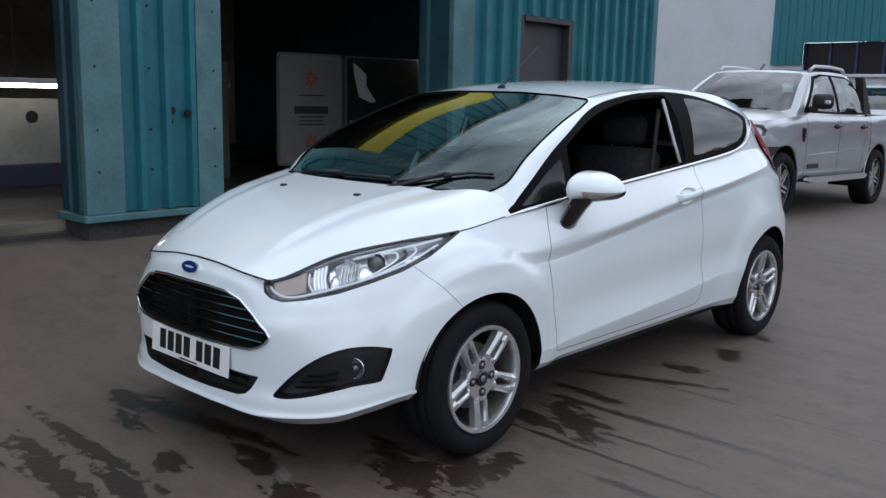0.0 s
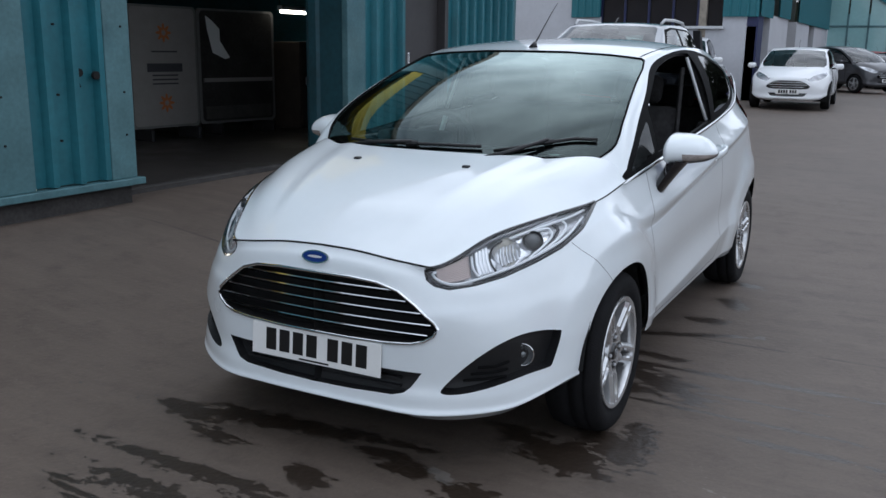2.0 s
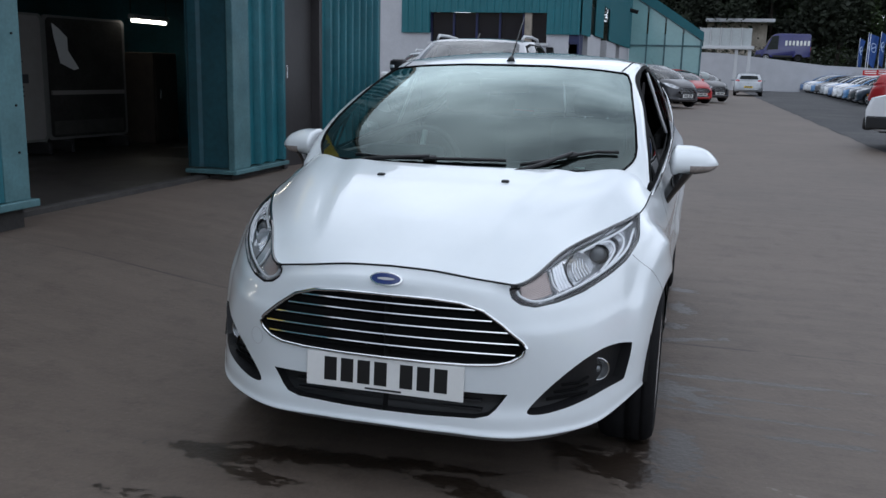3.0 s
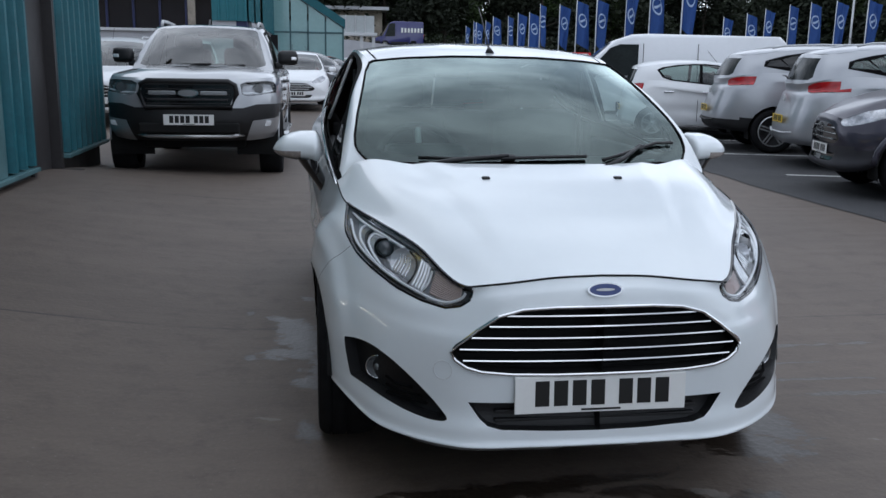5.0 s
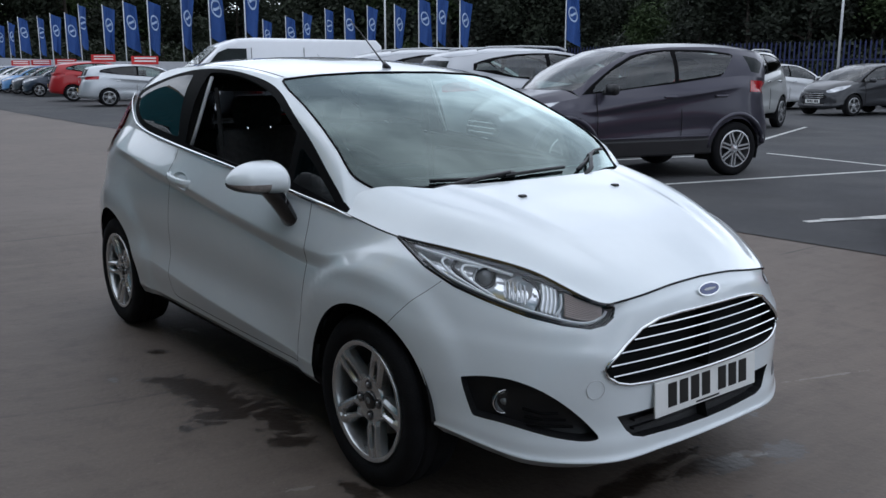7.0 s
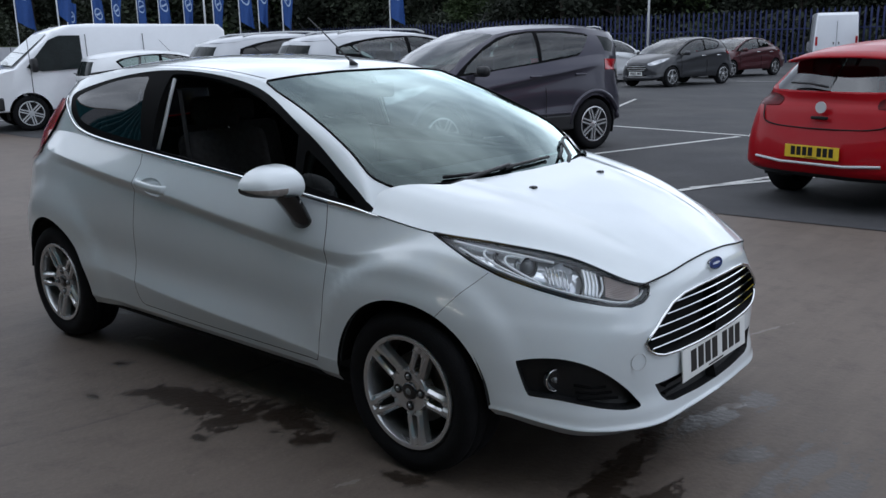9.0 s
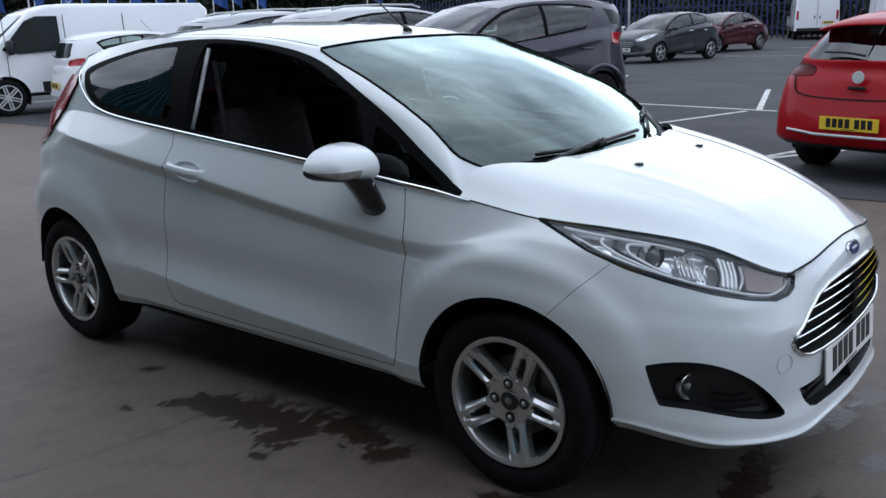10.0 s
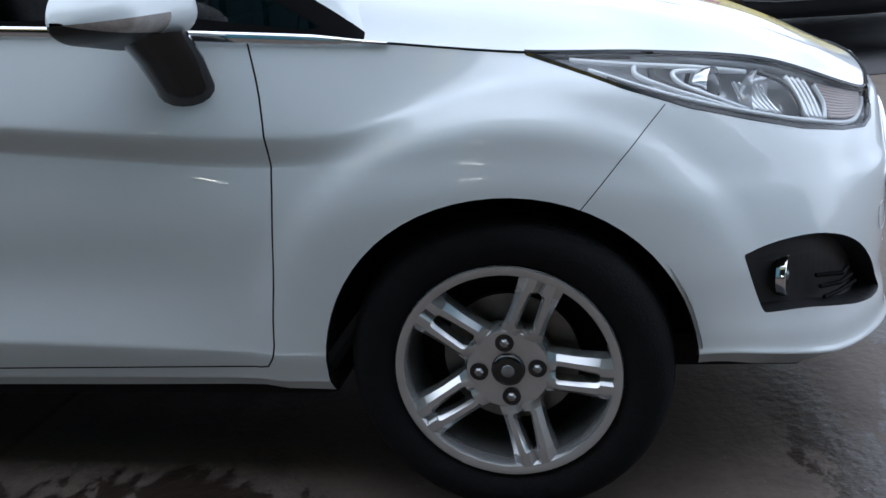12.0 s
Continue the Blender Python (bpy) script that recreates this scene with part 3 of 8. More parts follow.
def strip_light(x, y, z, l=1.35):
    s = tagged(empty("strip_light"), "lit fluorescent strip light on a bracket inside the shed", "ceiling light", "shed lights")
    part("light_body", bm_box(x, y, z + 0.05, l, 0.10, 0.06, 0.01), M_GREYBAR, s)
    part("tube", bm_cyl((x - l / 2 + 0.03, y, z), (x + l / 2 - 0.03, y, z), 0.022, seg=10), M_TUBE, s)
    for d in (-0.4, 0.4):
        part("hanger", bm_cyl((x + d, y, z + 0.08), (x + d, y, 4.9), 0.008, seg=6), M_ALLOYDARK, s)


strip_light(-6.1, -6.2, 1.86, 0.8)
strip_light(0.25, -6.8, 1.36, 1.9)
strip_light(-2.1, -6.8, 1.36, 1.3)


def display_board(x, y, w, torn=False, lean=0):
    b = tagged(empty("display_board"), "torn white display board with a peeling sheet" if torn else "white display board with orange flower shapes and print", "sign")
    z0, z1 = 0.40, 1.85
    n = 6
    out = []
    for cx, cz, a0 in ((w / 2 - 0.06, z1 - 0.06, 0), (-w / 2 + 0.06, z1 - 0.06, 90), (-w / 2 + 0.06, z0 + 0.06, 180), (w / 2 - 0.06, z0 + 0.06, 270)):
        out += [(cx + 0.06 * math.cos(radians(a0 + 90 * k / n)), cz + 0.06 * math.sin(radians(a0 + 90 * k / n))) for k in range(n + 1)]
    part("board_frame", prism(out, "y", -0.03, 0.0), M_ALLOYNUTGREY, b, "dull grey frame")
    inner = [(u * 0.93, z0 + (v - z0) * 0.96 + 0.03) for u, v in out]
    part("board_face", prism(inner, "y", 0.0, 0.006), M_BOARDBACK if torn else M_BOARD, b)
    if torn:
        rag = [(0.42, 1.70), (0.52, 1.76), (0.50, 1.6), (0.42, 1.3), (0.22, 1.22), (0.14, 1.24), (0.30, 1.45), (0.30, 1.6)]
        shelf = prism([(-0.58, 0.93), (0.58, 0.93), (0.58, 0.98), (-0.58, 0.98)], "y", 0.007, 0.03)
        part("shelf_edge", shelf, M_BOARD, b)
        part("lower_panel", prism([(-0.56, 0.46), (0.56, 0.46), (0.56, 0.62), (-0.56, 0.62)], "y", 0.007, 0.012), M_CABINETGREY, b)
        part("torn_sheet", prism(rag, "y", 0.008, 0.014), M_PLATE, b, "torn white sheet")
    else:
        for cz in (1.53, 0.70):
            petals = []
            for i in range(48):
                a = i * 2 * math.pi / 48
                r = 0.085 + 0.03 * math.cos(8 * a)
                petals.append((r * math.cos(a), cz + r * math.sin(a)))
            part("flower_shape", prism(petals, "y", 0.007, 0.010), M_ORANGE, b, "faded orange flower shape")
            part("flower_eye", prism([(p[0] * 0.35, cz + (p[1] - cz) * 0.35) for p in petals], "y", 0.010, 0.012), M_BOARD, b)
        part("print_bar", prism([(-0.26, 1.07), (0.26, 1.07), (0.26, 1.17), (-0.26, 1.17)], "y", 0.007, 0.009), M_TEXTGREY, b)
        for z in (1.02, 0.97, 0.92, 1.30):
            part("print_line", prism([(-0.19, z), (0.19, z), (0.19, z + 0.018), (-0.19, z + 0.018)], "y", 0.007, 0.009), M_TEXTGREY, b)
    for s in (-1, 1):
        part("board_foot", bm_box(s * w * 0.35, -0.02, 0.33, 0.05, 0.4, 0.14, 0.01), M_ALLOYDARK, b)
    b.matrix_basis = pose(x, y, 0, 0, 0, lean)


display_board(-3.78, -6.45, 1.02, False, -6)
display_board(-5.02, -6.38, 1.30, True, -8)


def cabinet(x, y, w, d, h, label, material):
    c = tagged(empty("cabinet"), label, "cabinet")
    part("body", bm_box(x, y, 0.262 + h / 2, w, d, h, 0.01), material, c)
    part("door", bm_box(x, y + d / 2 + 0.008, 0.262 + h / 2, w * 0.92, 0.012, h * 0.92, 0.004), material, c)
    part("handle", bm_box(x + w * 0.3, y + d / 2 + 0.025, 0.262 + h * 0.55, 0.02, 0.02, 0.12, 0.004), M_ALLOY, c)


cabinet(-2.35, -6.9, 0.6, 0.5, 1.45, "dark grey steel cabinet standing in the shed", M_CABINETGREY)
cabinet(-1.75, -7.3, 0.4, 0.5, 1.35, "olive grey steel locker standing in the shed", M_CABINETGREY)
cabinet(-6.2, -6.3, 0.55, 0.5, 1.2, "brown cupboard by the shed end wall", mat("brown_board", (0.05, 0.038, 0.03), 0.7, vary=0.15))


def shed_counter():
    c = tagged(empty("wall_panel"), "scuffed pale panel with a dark foot inside the shed", "panel")
    part("panel", bm_box(1.2, -7.2, 0.86, 4.2, 0.06, 0.72, 0.01), mat("scuffed_panel", (0.21, 0.205, 0.195), 0.7, vary=0.15, scale=2), c)
    part("panel_foot", bm_box(1.2, -7.19, 0.38, 4.2, 0.08, 0.24, 0.01), mat("navy_foot", (0.02, 0.025, 0.05), 0.7), c)
    part("panel_hole", bm_cyl((-0.45, -7.17, 1.02), (-0.45, -7.16, 1.02), 0.07, seg=9), M_UNDER, c)


shed_counter()


# ---- the farther building, its glass lean-to, the end wall and the footbridge ----
def far_building():
    w = tagged(empty("wall_workshop"), "white rendered workshop with teal cladding above", "building", kind="structure")
    X, top = -21.6, 7.0
    boxpart("wall", X - 0.3, X, -20, -7.84, 0, top, M_WHITEWALL, w, "white rendered wall")
    boxpart("wall", X - 0.3, X, -7.84, -2.55, 0, 2.12, M_WHITEWALL, w, "white rendered wall")
    boxpart("wall", X - 0.3, X, -7.84, -6.95, 2.12, 2.4, M_WHITEWALL, w)
    clad("cladding", (X + 0.06, -7.84), (X + 0.06, -6.95), 2.38, top, M_TEALFAR, w, 0.22, 0.03, (1, 0))
    clad("cladding", (X + 0.06, -6.95), (X + 0.06, -3.45), 2.98, top, M_TEALFAR, w, 0.22, 0.03, (1, 0))
    clad("cladding", (X + 0.06, -3.45), (X + 0.06, -2.5), 2.38, top, M_TEALFAR, w, 0.22, 0.03, (1, 0))
    boxpart("wall", X - 0.3, X - 0.02, -3.45, -2.55, 2.12, 2.4, M_WHITEWALL, w)
    boxpart("window_sill", X - 0.1, X + 0.12, -7.0, -3.4, 2.06, 2.13, M_GREYBAR, w, "pale sill")
    win = empty("window")
    win.parent = w
    for k in range(5):
        boxpart("pane", X - 0.16, X - 0.14, -6.95 + 0.7 * k + 0.03, -6.95 + 0.7 * (k + 1) - 0.03, 2.13, 2.98, M_FARGLASS, win, "dark pane")
        boxpart("mullion", X - 0.2, X - 0.08, -6.95 + 0.7 * k - 0.03, -6.95 + 0.7 * k + 0.03, 2.13, 2.98, M_NAVY, win)
    Y = -2.5
    boxpart("wall", -40, -35, Y - 0.3, Y, 0, 2.5, M_WHITEWALL, w, "white rendered wall")
    boxpart("wall", -33.2, -29.5, Y - 0.3, Y, 0, 2.5, M_WHITEWALL, w)
    boxpart("wall", -27.3, -23.6, Y - 0.3, Y, 0, 2.5, M_WHITEWALL, w)
    boxpart("wall", -22.4, X, Y - 0.3, Y, 0, 2.4, M_NAVY, w, "navy corner panel")
    boxpart("wall", -40, X, Y - 1.6, Y - 1.4, 0, 4.2, M_DARKWALL, w)
    clad("cladding", (X, Y + 0.05), (-23.6, Y + 0.05), 2.4, top, M_TEALFAR, w, 0.22, 0.03, (0, 1))
    clad("cladding", (-23.6, Y + 0.05), (-40, Y + 0.05), 3.6, top, M_TEALFAR, w, 0.22, 0.03, (0, 1))
    clad("cladding", (-25, Y + 0.05), (-27.3, Y + 0.05), 2.5, 3.6, M_TEALFAR, w, 0.22, 0.03, (0, 1))
    clad("cladding", (-29.5, Y + 0.05), (-40, Y + 0.05), 2.5, 3.6, M_TEALFAR, w, 0.22, 0.03, (0, 1))
    part("camera_bracket", bm_cyl((-38.5, Y + 0.05, 4.2), (-38.5, Y + 0.45, 4.1), 0.09, seg=10), M_UNDER, w)
    boxpart("roof", -40, X - 0.1, -20, Y - 0.05, top, top + 0.2, M_DARKWALL, w)
    g = tagged(empty("glass_front"), "glazed lean-to showroom front with a sloping teal eave", "building", kind="structure")
    GX = -40.0

    def slope(y):
        return 5.0 - 0.61 * (y + 2.5)
    n = 4
    for i in range(n):
        y0, y1 = -2.5 + 3.35 * i / n, -2.5 + 3.35 * (i + 1) / n
        part("pane", prism([(y0 + 0.04, 0.4), (y1 - 0.04, 0.4), (y1 - 0.04, 2.62), (y0 + 0.04, 2.62)], "x", GX, GX + 0.03), M_AQUA, g, "pale aqua pane")
        part("pane", prism([(y0 + 0.04, 2.70), (y1 - 0.04, 2.70), (y1 - 0.04, slope(y1) - 0.05), (y0 + 0.04, slope(y0) - 0.05)], "x", GX, GX + 0.03), M_AQUA, g, "pale aqua pane")
        part("glazing_bar", bm_box(GX + 0.02, y1, 1.6, 0.1, 0.08, 3.2 if i < n - 1 else 3.0, 0.01), M_TEALTRIM, g)
    part("transom", bm_box(GX + 0.02, -0.83, 2.66, 0.1, 3.35, 0.08, 0.01), M_TEALTRIM, g)
    part("eave", prism([(-2.6, slope(-2.6) + 0.55), (-2.6, slope(-2.6)), (0.95, slope(0.95)), (0.95, slope(0.95) + 0.4)], "x", GX - 9, GX + 0.12), M_TEALFAR, g, "sloping teal eave")
    part("side_wall", bm_box(GX - 4.5, 0.85, 1.4, 9, 0.08, 2.8, 0.0), M_AQUA, g)
    t = tagged(empty("end_wall"), "low white retaining wall at the end of the lane", "wall", kind="structure")
    part("wall", prism([(-8, 0), (40, 0), (40, 1.9), (22, 2.0), (11, 2.35), (3, 3.2), (-8, 3.6)], "x", -78, -77.5), M_WHITEWALL, t)
    b = tagged(empty("footbridge"), "grey panelled footbridge on square posts", "bridge", kind="structure")
    for k in range(5):
        y0 = 0.7 + 0.8 * k
        part("panel", bm_box(-72, y0 + 0.4, 4.35, 0.12, 0.72, 1.4, 0.02), M_BRIDGE, b)
        part("rib", bm_box(-71.9, y0, 4.35, 0.2, 0.07, 1.5, 0.01), M_GREYBAR, b)
    part("deck", bm_box(-72.4, 2.7, 3.55, 1.6, 4.4, 0.25, 0.02), M_GREYBAR, b)
    for y in (0.7, 3.6, 4.6):
        part("post", bm_box(-72, y, 1.9, 0.25, 0.25, 3.4, 0.02), M_GREYBAR, b)
    r = tagged(empty("far_canopy"), "long pale flat roof among the trees", "building", kind="structure")
    part("roof", bm_box(-100, 4.6, 7.1, 6, 7.0, 0.35, 0.03), M_WHITEWALL, r)
    part("wall", bm_box(-101, 4.4, 5.0, 4, 6.2, 3.9, 0.03), M_DARKWALL, r)
    tagged(part("bank", prism([(-16, 0.0), (60, 0.0), (60, 2.3), (20, 1.9), (3, 2.3), (-16, 3.4)], "x", -140, -78.1), M_GRASS), "grassy bank above the end wall", "ground", kind="structure")


M_TEALFAR = mat("teal_sheet", (0.018, 0.13, 0.155), 0.5, vary=0.08, scale=1.5)
M_FARGLASS = mat("dark_far_glass", (0.012, 0.012, 0.016), 0.08, coat=0.3)
M_NAVY = mat("navy_paint", (0.015, 0.02, 0.07), 0.5, vary=0.05)
M_AQUA = mat("aqua_glass", (0.27, 0.47, 0.47), 0.12, vary=0.06, scale=0.8, coat=0.5)
M_BRIDGE = mat("bridge_panel", (0.42, 0.45, 0.45), 0.5, vary=0.06)
M_GRASS = mat("bank_grass", (0.045, 0.065, 0.025), 0.95, vary=0.3, scale=2, color2=(0.09, 0.08, 0.04), mask=(0.45, 0.6))
far_building()


# ---- blue palisade fence and the woods behind ----
def palisade(p, q, h=2.75):
    f = tagged(empty("palisade_fence"), "dark blue steel palisade fence round the car park", "fence", kind="structure")
    p, q = Vector((*p, 0)), Vector((*q, 0))
    d = q - p
    n = int(d.length / 0.30)
    rot = Matrix.Rotation(math.atan2(d.y, d.x), 4, "Z")
    me = None
    bm = bmesh.new()
    for i in range(n):
        c = p + d * (i / n)
        z = ground_z(c.x, c.y)
        bm_box(c.x, c.y, z + h / 2, 0.10, 0.02, h, 0, bm, rot)
        v = [bm.verts.new((c.x, c.y, z + h + 0.14)), bm.verts.new(c + Vector((0.05 * math.cos(math.atan2(d.y, d.x)), 0.05 * math.sin(math.atan2(d.y, d.x)), z + h))), bm.verts.new(c - Vector((0.05 * math.cos(math.atan2(d.y, d.x)), 0.05 * math.sin(math.atan2(d.y, d.x)), -z - h)))]
        bm.faces.new(v)
    ob = part("pale", bm, M_FENCE, f)
    ob["kind"] = "stuff"
    for z in (0.5, 1.8):
        m = (p + q) / 2
        part("rail", bm_box(m.x, m.y, z, d.length, 0.05, 0.06, 0, None, rot), M_FENCE, f)


M_FENCE = mat("blue_fence_paint", (0.012, 0.018, 0.075), 0.5, vary=0.12)
palisade((-62, 46), (-20, 47))
palisade((-20, 47), (30, 48))

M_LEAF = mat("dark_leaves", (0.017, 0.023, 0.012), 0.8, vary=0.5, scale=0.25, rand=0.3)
# the same leaves in a brighter green, light put into their colour
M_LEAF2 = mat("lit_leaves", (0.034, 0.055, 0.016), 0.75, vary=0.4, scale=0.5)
M_BARK = mat("bark", (0.035, 0.028, 0.022), 0.9, vary=0.3, scale=4, bump=0.6, bump_scale=12)


def tree(name, x, y, z, h, spread_r, leaves, material, label, seed, low=0.25):
    rnd = random.Random(seed)
    t = tagged(empty(name), label, "tree", "woodland trees")
    bm = tube([(0, 0, -0.3), (0.1, 0, h * 0.3), (-0.1, 0.1, h * 0.6), (0.05, 0, h * 0.92)], lambda s: h * 0.022 * (1 - 0.85 * s) + 0.02, 7)
    tips = []
    for i in range(9):
        a, zz = rnd.uniform(0, 6.28), h * rnd.uniform(low, 0.85)
        L = spread_r * rnd.uniform(0.6, 1.0) * (1.05 - 0.5 * zz / h)
        e = Vector((L * math.cos(a), L * math.sin(a), zz + h * 0.10))
        tube([(0, 0, zz), tuple(e * 0.5 + Vector((0, 0, zz * 0.5 + 0.1))), tuple(e)], lambda s: h * 0.008 * (1 - 0.8 * s) + 0.01, 5, False, bm)
        tips.append(e)
    tips += [Vector((0, 0, h * 0.9)), Vector((0, 0, h * 0.75))]
    part("trunk", bm, M_BARK, t)
    crown = bmesh.new()
    for i in range(leaves):
        c = rnd.choice(tips)
        r = spread_r * 0.42
        p = c + Vector((rnd.gauss(0, r * 0.55), rnd.gauss(0, r * 0.55), rnd.gauss(0, r * 0.55)))
        if p.z < h * low * 0.6:
            p.z = h * low * rnd.uniform(0.6, 1.2)
        s = rnd.uniform(0.10, 0.27) * (spread_r / 3.0)
        u = Vector((rnd.uniform(-1, 1), rnd.uniform(-1, 1), rnd.uniform(-0.6, 0.6))).normalized()
        w = u.cross(Vector((rnd.uniform(-1, 1), rnd.uniform(-1, 1), rnd.uniform(-1, 1)))).normalized()
        q = [p + u * s, p + w * s * 0.5, p - u * s, p - w * s * 0.5]
        crown.faces.new([crown.verts.new(a) for a in q])
    part("crown", crown, material, t)
    t.matrix_basis = Matrix.Translation((x, y, z))
    return t


def woods():
    rnd = random.Random(5)
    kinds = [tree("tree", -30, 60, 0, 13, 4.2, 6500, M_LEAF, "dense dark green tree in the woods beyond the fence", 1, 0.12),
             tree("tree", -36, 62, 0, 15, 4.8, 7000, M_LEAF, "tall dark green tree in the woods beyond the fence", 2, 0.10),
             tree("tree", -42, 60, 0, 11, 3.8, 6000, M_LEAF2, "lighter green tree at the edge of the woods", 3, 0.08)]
    spots = []
    for i in range(34):
        spots.append((34 - 3.2 * i + rnd.uniform(-1, 1), 54 + rnd.uniform(-1.5, 3), 0))
    for i in range(26):
        spots.append((34 - 4.2 * i + rnd.uniform(-1.5, 1.5), 62 + rnd.uniform(-2, 3), 0))
    for i in range(24):
        spots.append((-97 - rnd.uniform(0, 8) - 0.5 * (24 - i), 54 - 2.6 * i + rnd.uniform(-1, 1), 1.8))
    for i in range(18):
        spots.append((-124 + rnd.uniform(-6, 6), 40 - 4.4 * i + rnd.uniform(-2, 2), 3.0))
    for i in range(16):
        spots.append((-58 - 1.9 * i + rnd.uniform(-2, 2), 54 - 0.5 * i + rnd.uniform(-1, 1), 0.5))
    for x, y, z in spots:
        k = kinds[0 if rnd.random() < 0.5 else 1] if rnd.random() < 0.84 else kinds[2]
        s = rnd.uniform(0.8, 1.2) * (0.62 if x > -58 else 0.9)
        c = copy_thing(k, Matrix.Translation((x, y, z)) @ Matrix.Rotation(rnd.uniform(0, 6.28), 4, "Z"))
        c.scale = (s, s, s)
    # a dark sheet that stands in for the shade between the trunks
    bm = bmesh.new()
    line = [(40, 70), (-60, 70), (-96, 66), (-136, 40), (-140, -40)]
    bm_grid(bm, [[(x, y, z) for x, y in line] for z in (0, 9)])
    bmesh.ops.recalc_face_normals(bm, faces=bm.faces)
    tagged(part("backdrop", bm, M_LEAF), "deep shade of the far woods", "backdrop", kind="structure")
    hedge = bmesh.new()
    for i in range(26000):
        x = rnd.uniform(-95, 36)
        p = Vector((x, 50.5 + rnd.uniform(0, 3.5) if x > -66 else 50, rnd.uniform(0.0, 3.4) * rnd.random() ** 0.5))
        if x < -66:
            p = Vector((-93 - rnd.uniform(0, 4), 50 - 60 * rnd.random(), 1.9 + rnd.uniform(0, 2.4)))
        s = rnd.uniform(0.10, 0.28)
        u = Vector((rnd.uniform(-1, 1), rnd.uniform(-1, 1), rnd.uniform(-1, 1))).normalized()
        w = u.cross(Vector((rnd.uniform(-1, 1), rnd.uniform(-1, 1), 1))).normalized()
        hedge.faces.new([hedge.verts.new(a) for a in (p + u * s, p + w * s * 0.5, p - u * s, p - w * s * 0.5)])
    tagged(part("undergrowth", hedge, M_LEAF), "dark undergrowth along the fence", "bushes", kind="stuff")


woods()

# ---- the white hatchback: x is ahead, y to its left ----
EDGE = [(1.955, 0, 0.742), (1.957, 0.14, 0.738), (1.95, 0.28, 0.722), (1.925, 0.402, 0.706), (1.725, 0.520, 0.788), (1.52, 0.627, 0.829), (1.30, 0.712, 0.856), (1.03, 0.738, 0.898)]
BELT = [(0.42, 0.762, 0.972), (-0.2, 0.765, 1.022), (-0.72, 0.745, 1.055), (-1.2, 0.715, 1.085), (-1.5, 0.665, 1.06), (-1.68, 0.56, 1.02), (-1.77, 0.34, 1.0), (-1.79, 0, 1.0)]
HOOD = [
    EDGE[:4],
    [(1.83, 0, 0.806), (1.825, 0.19, 0.803), (1.80, 0.38, 0.797), EDGE[4]],
    [(1.65, 0, 0.872), (1.645, 0.22, 0.871), (1.605, 0.46, 0.875), EDGE[5]],
    [(1.44, 0, 0.928), (1.432, 0.26, 0.929), (1.380, 0.55, 0.929), EDGE[6]],
    [(1.22, 0, 0.970), (1.205, 0.30, 0.971), (1.135, 0.585, 0.970), EDGE[7]],
]
